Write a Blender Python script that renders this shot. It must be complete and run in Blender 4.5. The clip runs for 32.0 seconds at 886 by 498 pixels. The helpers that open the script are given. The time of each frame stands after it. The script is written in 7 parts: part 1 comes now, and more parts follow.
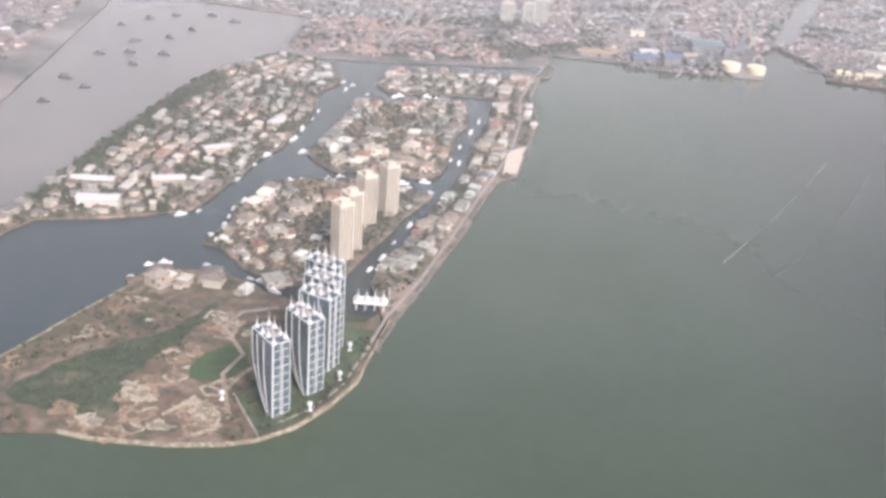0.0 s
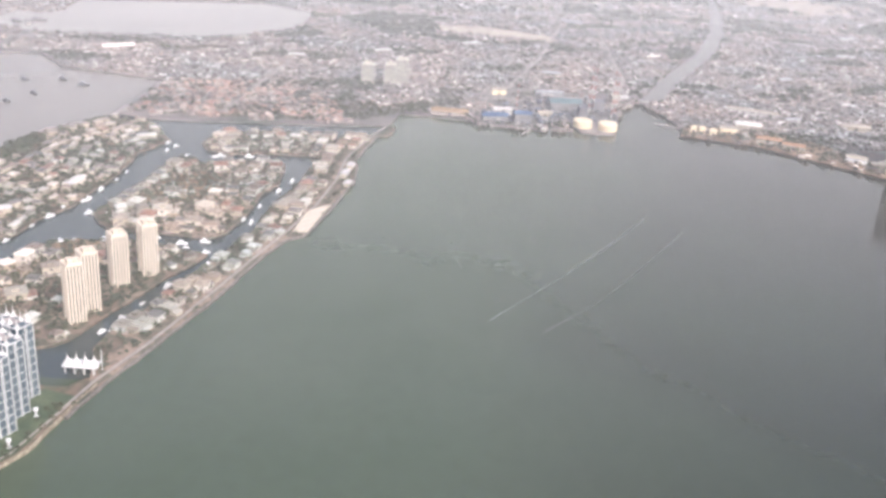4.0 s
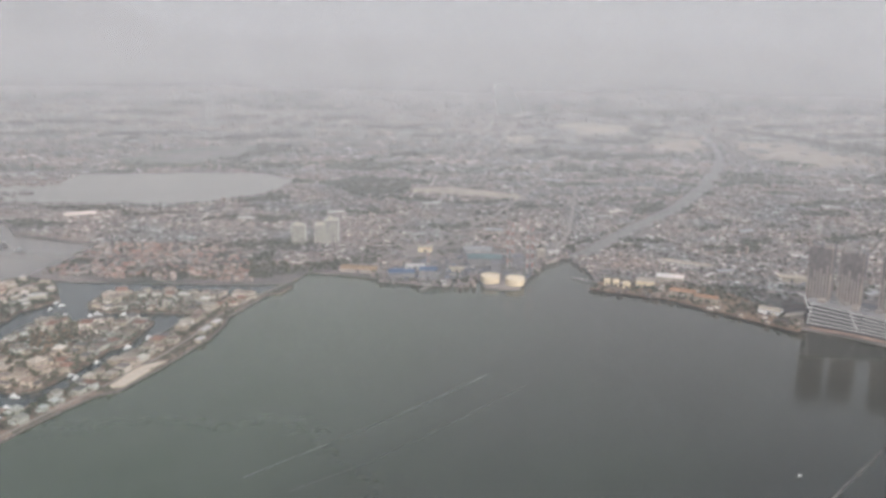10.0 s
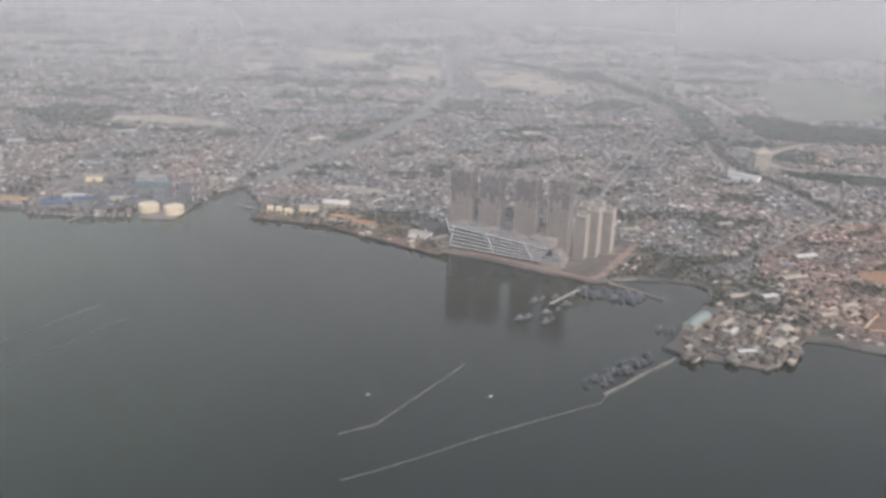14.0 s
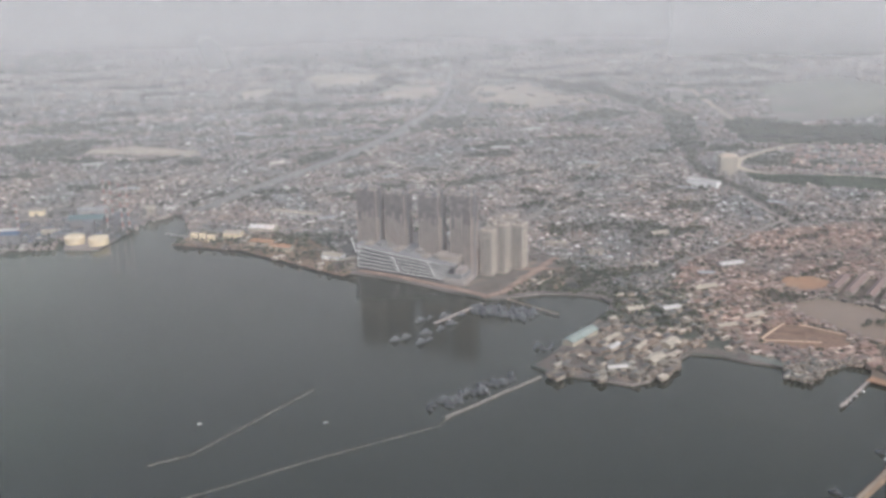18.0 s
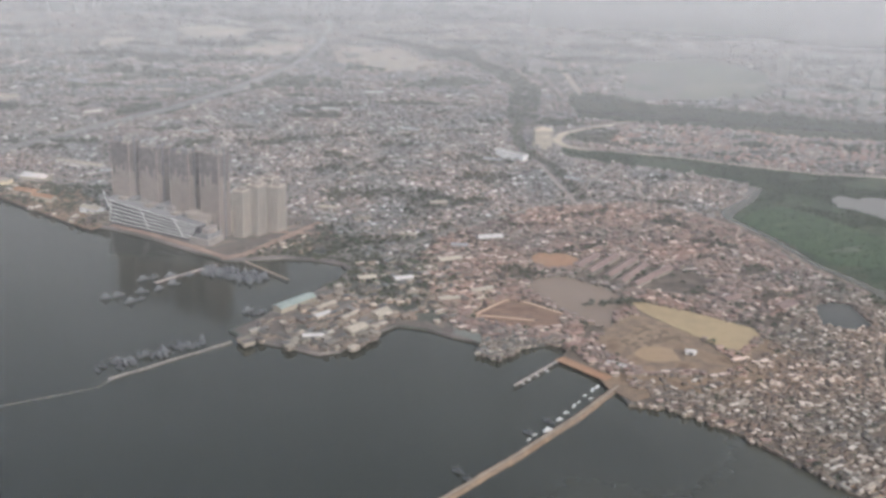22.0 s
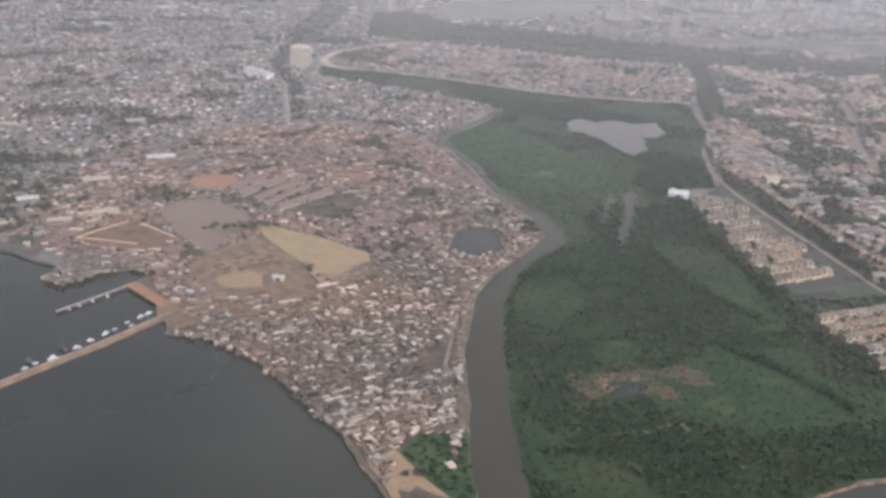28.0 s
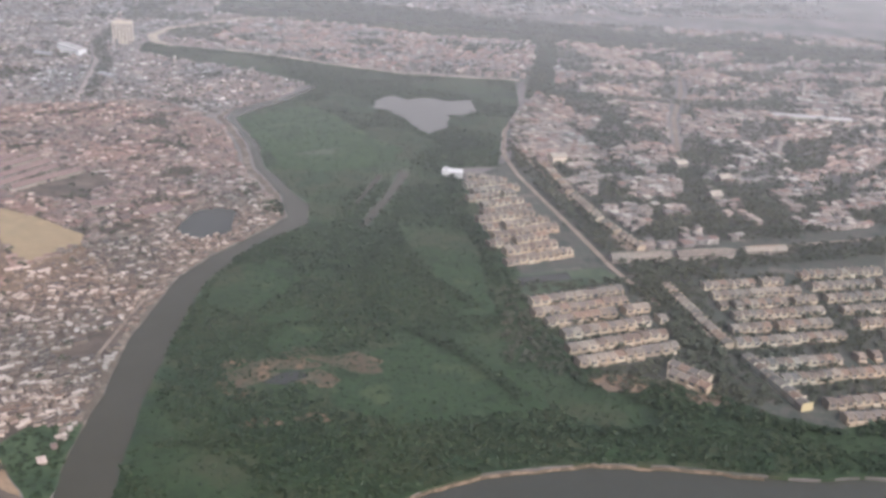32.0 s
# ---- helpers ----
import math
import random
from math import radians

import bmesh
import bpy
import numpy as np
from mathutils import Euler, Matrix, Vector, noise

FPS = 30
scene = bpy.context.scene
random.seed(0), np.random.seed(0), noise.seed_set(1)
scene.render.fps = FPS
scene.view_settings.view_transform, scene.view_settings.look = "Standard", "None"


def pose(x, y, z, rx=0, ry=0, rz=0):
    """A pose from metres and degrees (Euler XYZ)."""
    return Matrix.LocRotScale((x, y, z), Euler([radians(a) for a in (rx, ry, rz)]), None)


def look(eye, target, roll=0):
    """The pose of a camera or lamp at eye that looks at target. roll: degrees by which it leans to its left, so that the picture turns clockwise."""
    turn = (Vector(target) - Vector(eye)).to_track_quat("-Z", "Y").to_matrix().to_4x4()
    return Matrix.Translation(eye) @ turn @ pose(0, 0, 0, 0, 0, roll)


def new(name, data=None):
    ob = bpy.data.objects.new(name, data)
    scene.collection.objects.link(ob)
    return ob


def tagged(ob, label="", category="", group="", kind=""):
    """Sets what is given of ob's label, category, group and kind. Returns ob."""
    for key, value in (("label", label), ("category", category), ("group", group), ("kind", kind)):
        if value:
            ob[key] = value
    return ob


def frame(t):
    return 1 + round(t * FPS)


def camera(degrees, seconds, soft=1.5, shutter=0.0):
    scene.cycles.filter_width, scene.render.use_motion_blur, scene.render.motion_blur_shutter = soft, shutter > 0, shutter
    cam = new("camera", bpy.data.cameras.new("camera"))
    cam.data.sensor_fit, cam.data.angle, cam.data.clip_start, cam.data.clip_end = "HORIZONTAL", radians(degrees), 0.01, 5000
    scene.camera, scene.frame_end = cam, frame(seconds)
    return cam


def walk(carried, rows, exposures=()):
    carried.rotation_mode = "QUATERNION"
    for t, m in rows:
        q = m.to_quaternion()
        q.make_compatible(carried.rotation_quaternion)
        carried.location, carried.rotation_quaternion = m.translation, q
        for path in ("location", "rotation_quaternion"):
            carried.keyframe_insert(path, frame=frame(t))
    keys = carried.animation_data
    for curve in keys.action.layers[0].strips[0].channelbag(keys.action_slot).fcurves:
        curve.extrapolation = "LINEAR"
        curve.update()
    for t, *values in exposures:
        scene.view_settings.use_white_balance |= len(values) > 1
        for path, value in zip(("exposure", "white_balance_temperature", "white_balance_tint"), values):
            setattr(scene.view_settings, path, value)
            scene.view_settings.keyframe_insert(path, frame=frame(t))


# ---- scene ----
from mathutils.geometry import tessellate_polygon

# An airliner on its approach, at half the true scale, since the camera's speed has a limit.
cam = camera(46.76, 32.0, soft=3.2)
ROWS = [
    (0.0, 0.00, 0.00, 275.00, 62.48, -4.61, 1.68),
    (0.5, 17.83, 2.71, 274.53, 63.29, -5.16, 1.25),
    (1.0, 35.66, 5.41, 274.06, 61.89, -4.55, 1.25),
    (1.5, 53.50, 8.11, 273.58, 61.88, -4.17, 1.06),
    (2.0, 71.35, 10.80, 273.10, 63.27, -4.58, 0.26),
    (2.5, 89.20, 13.48, 272.62, 64.02, -4.43, 1.08),
    (3.0, 107.05, 16.16, 272.13, 65.49, -4.71, 1.38),
    (3.5, 124.92, 18.83, 271.64, 66.03, -4.41, 1.25),
    (5.5, 196.46, 29.46, 269.67, 67.14, -1.73, 2.96),
    (6.0, 214.37, 32.11, 269.17, 67.60, -1.43, 3.22),
    (6.5, 232.29, 34.75, 268.67, 68.28, -1.63, 2.76),
    (7.0, 250.23, 37.40, 268.18, 67.20, -0.55, 3.05),
    (7.5, 268.17, 40.04, 267.68, 68.42, -0.07, 3.61),
    (8.0, 286.13, 42.67, 267.18, 69.94, 0.65, 3.63),
    (8.5, 304.10, 45.31, 266.68, 73.74, 0.47, 9.54),
    (9.0, 322.09, 47.94, 266.19, 76.30, 1.64, 10.78),
    (9.5, 340.09, 50.57, 265.70, 76.67, 1.47, 11.10),
    (10.0, 358.10, 53.20, 265.20, 75.33, -0.72, 8.86),
    (10.5, 376.14, 55.84, 264.71, 72.58, -1.92, 7.22),
    (11.0, 394.18, 58.47, 264.23, 71.99, -1.04, 6.52),
    (11.5, 412.25, 61.10, 263.74, 71.43, -1.01, 3.46),
    (12.0, 430.33, 63.73, 263.26, 70.82, -1.56, -1.01),
    (12.5, 448.43, 66.36, 262.78, 70.88, -2.60, -4.40),
    (13.0, 466.55, 69.00, 262.31, 71.79, -3.15, -2.97),
    (13.5, 484.69, 71.63, 261.83, 71.75, -2.22, -2.42),
    (14.0, 502.85, 74.27, 261.37, 71.80, -2.46, -0.70),
    (14.5, 521.03, 76.91, 260.91, 72.30, -2.79, -1.56),
    (16.5, 593.98, 87.50, 259.12, 73.28, -2.92, 2.25),
    (17.0, 612.27, 90.16, 258.68, 71.93, -0.95, 1.38),
    (17.5, 630.59, 92.82, 258.26, 71.73, 1.61, 2.41),
    (18.0, 648.93, 95.49, 257.84, 72.80, 1.19, 3.45),
    (18.5, 667.30, 98.16, 257.43, 73.72, -1.55, 4.93),
    (19.0, 685.69, 100.84, 257.02, 72.97, -2.97, 4.38),
    (19.5, 704.12, 103.52, 256.63, 72.40, -3.55, 3.27),
    (20.0, 722.56, 106.21, 256.24, 72.22, -2.83, 2.80),
    (20.5, 741.04, 108.91, 255.86, 72.71, -3.44, 2.97),
    (21.0, 759.55, 111.61, 255.49, 71.30, -3.01, 2.41),
    (21.5, 778.08, 114.32, 255.13, 70.77, -2.16, 1.97),
    (22.0, 796.65, 117.04, 254.78, 70.85, -2.45, 1.56),
    (22.5, 815.24, 119.77, 254.44, 71.03, -3.31, 1.65),
    (23.0, 833.87, 122.51, 254.11, 71.54, -3.72, 1.50),
    (23.5, 852.53, 125.25, 253.79, 70.79, -3.94, 1.98),
    (24.0, 871.22, 128.01, 253.48, 70.50, -3.70, 2.00),
    (24.5, 889.94, 130.77, 253.18, 69.53, -2.93, 1.80),
    (25.0, 908.70, 133.54, 252.90, 69.25, -2.49, 1.18),
    (25.5, 927.49, 136.33, 252.62, 68.64, -3.52, -1.00),
    (27.5, 1003.01, 147.58, 251.66, 67.18, -3.46, -1.55),
    (28.0, 1021.98, 150.42, 251.45, 66.85, -3.40, 0.36),
    (28.5, 1040.99, 153.27, 251.26, 66.88, -3.48, 0.47),
    (29.0, 1060.04, 156.14, 251.08, 65.52, -3.62, -0.24),
    (29.5, 1079.12, 159.02, 250.91, 65.54, -3.49, -0.84),
    (30.0, 1098.25, 161.91, 250.76, 65.93, -3.97, -0.87),
    (30.5, 1117.41, 164.82, 250.63, 66.39, -4.46, -0.69),
    (31.0, 1136.62, 167.74, 250.51, 66.75, -3.49, -1.61),
    (31.5, 1155.87, 170.68, 250.40, 66.08, -3.34, -1.88),
    (32.0, 1175.16, 173.63, 250.32, 65.88, -3.60, -0.63),
]
walk(cam, [(t, pose(x, y, z, rx, ry, rz)) for t, x, y, z, rx, ry, rz in ROWS], [(0.0, 1.08, 5830, 14), (3.0, 1.17, 5860, 14), (7.2, 1.0, 5850, 12), (8.2, 0.84, 5900, 11), (9.0, 0.52, 5900, 8), (11.0, 0.30, 5880, 8), (13.0, 0.31, 5820, 8), (16.8, 0.42, 5780, 7), (19.0, 0.37, 5760, 7), (20.5, 0.43, 5780, 7), (25.0, 0.36, 5720, 6), (28.0, 0.36, 5740, 12), (30.0, 0.48, 5730, 13), (32.0, 0.54, 5700, 13)])

# ---- light ----
world = bpy.data.worlds.new("world")
scene.world = world
world.use_nodes = True
_n, _l = world.node_tree.nodes, world.node_tree.links
sky = _n.new("ShaderNodeTexSky")
sky.sky_type, sky.sun_disc = "NISHITA", False
SUN_AZ, SUN_EL = -60.0, 42.0  # degrees from +x towards +y, and above the ground
sky.sun_elevation, sky.sun_rotation = radians(SUN_EL), radians(90 - SUN_AZ)
sky.air_density, sky.dust_density, sky.ozone_density = 0.7, 8.0, 1.0
_l.new(sky.outputs[0], _n["Background"].inputs[0])
_n["Background"].inputs[1].default_value = 0.15
sun = new("sun", bpy.data.lights.new("sun", "SUN"))
sun.data.energy, sun.data.angle, sun.data.color = 1.2, radians(16), (1.0, 0.94, 0.87)
_d = Vector((math.cos(radians(SUN_AZ)) * math.cos(radians(SUN_EL)), math.sin(radians(SUN_AZ)) * math.cos(radians(SUN_EL)), math.sin(radians(SUN_EL))))
sun.matrix_world = look(_d * 1500 + Vector((600, 600, 0)), (600, 600, 0))

# ---- materials ----
MATS = {}


def mat(name, cols, scale=0.15, rough=0.6, bump=0.0, rand="", metal=0.0, fine=6.0, amount=0.35, spec=0.5, sheen=0.0, ior=1.5):
    """cols: base colours, mixed by noise of that scale (1/m) or picked by a random number for each island or object; a finer noise gives grain."""
    m = bpy.data.materials.new(name)
    m.use_nodes = True
    n, l = m.node_tree.nodes, m.node_tree.links
    p = n["Principled BSDF"]
    geo = n.new("ShaderNodeNewGeometry")
    ns = n.new("ShaderNodeTexNoise")
    ns.inputs["Scale"].default_value, ns.inputs["Detail"].default_value = scale, 5.0
    l.new(geo.outputs["Position"], ns.inputs["Vector"])
    nf = n.new("ShaderNodeTexNoise")
    nf.inputs["Scale"].default_value, nf.inputs["Detail"].default_value = scale * fine, 3.0
    l.new(geo.outputs["Position"], nf.inputs["Vector"])
    ramp = n.new("ShaderNodeValToRGB")
    while len(ramp.color_ramp.elements) < len(cols):
        ramp.color_ramp.elements.new(0.5)
    lo, hi = (0.0, 1.0) if rand else (0.33, 0.67)
    for i, c in enumerate(cols):
        ramp.color_ramp.elements[i].position = lo + (hi - lo) * i / max(1, len(cols) - (0 if rand else 1))
        ramp.color_ramp.elements[i].color = (*c, 1)
    if rand:
        ramp.color_ramp.interpolation = "CONSTANT"
        if rand == "island":
            l.new(geo.outputs["Random Per Island"], ramp.inputs[0])
        else:
            oi = n.new("ShaderNodeObjectInfo")
            l.new(oi.outputs["Random"], ramp.inputs[0])
    else:
        l.new(ns.outputs[0], ramp.inputs[0])
    mul = n.new("ShaderNodeMix")
    mul.data_type, mul.blend_type = "RGBA", "MULTIPLY"
    mul.inputs["Factor"].default_value = 1.0
    grain = n.new("ShaderNodeMapRange")
    grain.inputs["From Min"].default_value, grain.inputs["From Max"].default_value = 0.25, 0.75
    grain.inputs["To Min"].default_value, grain.inputs["To Max"].default_value = 1 - amount, 1 + amount * 0.6
    mixn = n.new("ShaderNodeMath")
    mixn.operation = "MULTIPLY_ADD"
    mixn.inputs[1].default_value = 0.5
    half = n.new("ShaderNodeMath")
    half.operation = "MULTIPLY"
    half.inputs[1].default_value = 0.5
    l.new(ns.outputs[0], half.inputs[0])
    l.new(nf.outputs[0], mixn.inputs[0])
    l.new(half.outputs[0], mixn.inputs[2])
    l.new(mixn.outputs[0], grain.inputs["Value"])
    src = ramp.outputs[0]
    if rand:
        big = n.new("ShaderNodeTexNoise")
        big.inputs["Scale"].default_value, big.inputs["Detail"].default_value = 0.013, 3.0
        l.new(geo.outputs["Position"], big.inputs["Vector"])
        tint = n.new("ShaderNodeValToRGB")
        tint.color_ramp.elements[0].position, tint.color_ramp.elements[1].position = 0.35, 0.65
        tint.color_ramp.elements[0].color, tint.color_ramp.elements[1].color = (1.23, 1.03, 0.93, 1), (0.78, 0.82, 0.83, 1)
        l.new(big.outputs[0], tint.inputs[0])
        tm = n.new("ShaderNodeMix")
        tm.data_type, tm.blend_type = "RGBA", "MULTIPLY"
        tm.inputs["Factor"].default_value = 0.8
        l.new(ramp.outputs[0], tm.inputs[6])
        l.new(tint.outputs[0], tm.inputs[7])
        src = tm.outputs[2]
    l.new(src, mul.inputs[6])
    l.new(grain.outputs[0], mul.inputs[7])
    l.new(mul.outputs[2], p.inputs["Base Color"])
    p.inputs["Roughness"].default_value, p.inputs["Metallic"].default_value = rough, metal
    p.inputs["IOR"].default_value, p.inputs["Specular IOR Level"].default_value = ior, spec
    if sheen:
        p.inputs["Sheen Weight"].default_value, p.inputs["Sheen Roughness"].default_value = sheen, 0.5
    if bump:
        b = n.new("ShaderNodeBump")
        b.inputs["Strength"].default_value, b.inputs["Distance"].default_value = bump, 0.4
        l.new(nf.outputs[0], b.inputs["Height"])
        l.new(b.outputs[0], p.inputs["Normal"])
    MATS[name] = m
    return m


def water_mat(name, deep, silt, rough, wave):
    """Turbid water: a dull body colour with slow silt plumes, a smooth face and small waves."""
    m = mat(name, [deep, silt], 0.006, rough, 0.0, amount=0.1, fine=23.0, ior=1.5)
    m.node_tree.nodes["Principled BSDF"].inputs["Specular Tint"].default_value = (0.98, 1.0, 0.94, 1)
    n, l = m.node_tree.nodes, m.node_tree.links
    [q for q in n if q.type == "VALTORGB"][0].color_ramp.interpolation = "B_SPLINE"
    w = n.new("ShaderNodeTexNoise")
    w.inputs["Scale"].default_value, w.inputs["Detail"].default_value = wave, 4.0
    geo = n.new("ShaderNodeNewGeometry")
    l.new(geo.outputs["Position"], w.inputs["Vector"])
    b = n.new("ShaderNodeBump")
    b.inputs["Strength"].default_value, b.inputs["Distance"].default_value = 0.09, 0.25
    l.new(w.outputs[0], b.inputs["Height"])
    l.new(b.outputs[0], n["Principled BSDF"].inputs["Normal"])
    return m


sea_m = water_mat("sea", (0.045, 0.060, 0.038), (0.058, 0.071, 0.049), 0.13, 0.35)
_n, _l = sea_m.node_tree.nodes, sea_m.node_tree.links
_mul = [q for q in _n if q.type == "MIX"][0]
_g, _s = _n.new("ShaderNodeNewGeometry"), _n.new("ShaderNodeSeparateXYZ")
_l.new(_g.outputs["Position"], _s.inputs[0])
_w = _n.new("ShaderNodeTexNoise")  # wandering edge of the darker harbour water
_w.inputs["Scale"].default_value = 0.006
_l.new(_g.outputs["Position"], _w.inputs["Vector"])
_a = _n.new("ShaderNodeMath")
_a.operation = "MULTIPLY_ADD"
_a.inputs[1].default_value = 300.0
_l.new(_w.outputs[0], _a.inputs[0]), _l.new(_s.outputs[0], _a.inputs[2])
_r = _n.new("ShaderNodeMapRange")
_r.interpolation_type = "SMOOTHERSTEP"
_r.inputs["From Min"].default_value, _r.inputs["From Max"].default_value = 210.0, 630.0
_l.new(_a.outputs[0], _r.inputs["Value"])
_x = _n.new("ShaderNodeMix")
_x.data_type = "RGBA"
_x.inputs[7].default_value = (0.024, 0.026, 0.019, 1)
_l.new(_r.outputs[0], _x.inputs[0]), _l.new(_mul.inputs[6].links[0].from_socket, _x.inputs[6])
_r2, _x2 = _n.new("ShaderNodeMapRange"), _n.new("ShaderNodeMix")  # silty water off the river mouth
_r2.interpolation_type = "SMOOTHERSTEP"
_r2.inputs["From Min"].default_value, _r2.inputs["From Max"].default_value = 880.0, 1170.0
_l.new(_a.outputs[0], _r2.inputs["Value"])
_x2.data_type = "RGBA"
_x2.inputs[7].default_value = (0.050, 0.050, 0.038, 1)
_l.new(_r2.outputs[0], _x2.inputs[0]), _l.new(_x.outputs[2], _x2.inputs[6])
_l.new(_x2.outputs[2], _mul.inputs[6])
water_mat("river", (0.050, 0.049, 0.036), (0.064, 0.060, 0.046), 0.15, 0.5)
water_mat("canal", (0.105, 0.100, 0.090), (0.128, 0.120, 0.107), 0.35, 0.5)
water_mat("pond", (0.158, 0.120, 0.092), (0.185, 0.142, 0.110), 0.25, 0.5)

water_mat("lake", (0.205, 0.192, 0.17), (0.24, 0.222, 0.196), 0.3, 0.5)

water_mat("bay_silt", (0.118, 0.110, 0.099), (0.142, 0.129, 0.114), 0.15, 0.35)
water_mat("mud_pool", (0.105, 0.115, 0.100), (0.13, 0.135, 0.115), 0.4, 0.5)
water_mat("lagoon", (0.034, 0.044, 0.043), (0.044, 0.053, 0.050), 0.12, 0.35)
water_mat("dark_pond", (0.044, 0.047, 0.043), (0.062, 0.062, 0.054), 0.2, 0.5)
for _m in ("pond", "river", "dark_pond"):  # sheltered, muddy water mirrors less
    MATS[_m].node_tree.nodes["Principled BSDF"].inputs["Specular IOR Level"].default_value = 0.17
mat("city_ground", [(0.070, 0.078, 0.062), (0.130, 0.116, 0.104), (0.175, 0.152, 0.136)], 0.02, 0.6, fine=14)
mat("isle_ground", [(0.062, 0.070, 0.047), (0.185, 0.138, 0.106), (0.085, 0.084, 0.060), (0.225, 0.170, 0.132), (0.115, 0.098, 0.074)], 0.045, 0.7, fine=8, amount=0.5)
mat("scrub_ground", [(0.052, 0.058, 0.036), (0.098, 0.076, 0.052), (0.128, 0.096, 0.068), (0.066, 0.066, 0.041), (0.112, 0.083, 0.058), (0.148, 0.112, 0.082), (0.074, 0.068, 0.044)], 0.034, 0.8, fine=9, amount=0.55)
mat("slum_ground", [(0.070, 0.057, 0.044), (0.118, 0.092, 0.069)], 0.08, 0.75, fine=9)
mat("earth", [(0.166, 0.112, 0.070), (0.207, 0.147, 0.095), (0.129, 0.095, 0.067), (0.189, 0.132, 0.086)], 0.06, 0.8, fine=9, amount=0.5)
mat("site", [(0.070, 0.074, 0.060), (0.125, 0.102, 0.086), (0.092, 0.086, 0.075), (0.165, 0.128, 0.102)], 0.04, 0.8, fine=9, amount=0.5)

mat("red_earth", [(0.142, 0.088, 0.061), (0.176, 0.113, 0.077), (0.116, 0.077, 0.056)], 0.07, 0.85, fine=9, amount=0.45)
mat("red_mud", [(0.20, 0.138, 0.108), (0.25, 0.175, 0.135)], 0.1, 0.8, amount=0.4)
mat("orange_earth", [(0.29, 0.165, 0.095), (0.235, 0.148, 0.092)], 0.06, 0.8)
mat("sand", [(0.30, 0.228, 0.128), (0.255, 0.196, 0.114)], 0.03, 0.8, amount=0.3)
mat("orange_sand", [(0.29, 0.205, 0.122), (0.225, 0.162, 0.105)], 0.09, 0.85, amount=0.4)
mat("pale_sand", [(0.46, 0.40, 0.32), (0.38, 0.33, 0.27)], 0.08, 0.8)
mat("bare_soil", [(0.25, 0.212, 0.155), (0.16, 0.137, 0.096), (0.31, 0.265, 0.198), (0.20, 0.168, 0.12)], 0.3, 0.8, amount=0.5)
mat("pale_mud", [(0.19, 0.17, 0.15), (0.155, 0.15, 0.128), (0.10, 0.112, 0.085)], 0.012, 0.7, amount=0.3)
mat("estate_roof", [(0.228, 0.170, 0.141), (0.296, 0.244, 0.202), (0.188, 0.147, 0.126), (0.359, 0.326, 0.277), (0.166, 0.143, 0.126), (0.255, 0.198, 0.161), (0.210, 0.152, 0.123), (0.430, 0.409, 0.361), (0.269, 0.220, 0.180)], 0.5, 0.6, rand="island", amount=0.4)
mat("swath", [(0.042, 0.057, 0.031), (0.060, 0.071, 0.039), (0.034, 0.049, 0.027), (0.076, 0.075, 0.046)], 0.05, 0.85, fine=9, amount=0.6)
mat("dry_soil", [(0.168, 0.120, 0.078), (0.118, 0.090, 0.057), (0.230, 0.165, 0.112), (0.137, 0.098, 0.063)], 0.2, 0.85, fine=6, amount=0.6)
mat("bank_mud", [(0.150, 0.118, 0.088), (0.105, 0.088, 0.066), (0.195, 0.160, 0.122)], 0.15, 0.85, fine=7, amount=0.5)
mat("pale_field", [(0.44, 0.37, 0.28), (0.34, 0.285, 0.22), (0.25, 0.22, 0.178)], 0.014, 0.7)
mat("grass", [(0.036, 0.062, 0.027), (0.050, 0.076, 0.033), (0.042, 0.064, 0.029)], 0.06, 0.8, fine=12, amount=0.5)
mat("marsh_grass", [(0.029, 0.061, 0.021), (0.040, 0.074, 0.025), (0.024, 0.051, 0.018), (0.048, 0.074, 0.028)], 0.03, 0.85, fine=12, amount=0.6)
mat("lawn", [(0.045, 0.066, 0.038), (0.068, 0.085, 0.048)], 0.1, 0.8)
mat("marsh", [(0.111, 0.078, 0.047), (0.063, 0.061, 0.035), (0.137, 0.092, 0.055)], 0.12, 0.8, fine=9, amount=0.5)
mat("mangrove_ground", [(0.014, 0.030, 0.012), (0.021, 0.041, 0.014), (0.028, 0.048, 0.017), (0.038, 0.046, 0.020), (0.018, 0.036, 0.014)], 0.022, 0.8, fine=14, amount=0.5)
mat("meadow", [(0.022, 0.046, 0.015), (0.029, 0.056, 0.018), (0.019, 0.040, 0.014), (0.038, 0.056, 0.021)], 0.05, 0.85, fine=10, amount=0.6)
mat("far_green", [(0.11, 0.118, 0.085), (0.15, 0.148, 0.11)], 0.01, 0.6)
mat("track", [(0.50, 0.36, 0.255), (0.44, 0.318, 0.226)], 0.2, 0.8)
mat("road", [(0.210, 0.189, 0.168), (0.252, 0.224, 0.196)], 0.1, 0.65)
mat("dirt_road", [(0.205, 0.163, 0.126), (0.235, 0.188, 0.146)], 0.1, 0.8)
mat("quay", [(0.240, 0.210, 0.188), (0.300, 0.247, 0.217)], 0.1, 0.7)
mat("rubble", [(0.101, 0.094, 0.086), (0.187, 0.168, 0.148)], 0.6, 0.8, amount=0.5)
mat("villa_roof", [(0.216, 0.212, 0.180), (0.160, 0.136, 0.115), (0.320, 0.323, 0.280), (0.141, 0.143, 0.134), (0.197, 0.177, 0.145), (0.263, 0.263, 0.225), (0.188, 0.123, 0.095), (0.117, 0.119, 0.110), (0.216, 0.202, 0.170), (0.442, 0.455, 0.410), (0.169, 0.157, 0.130)], 0.5, 0.6, rand="object", amount=0.45)
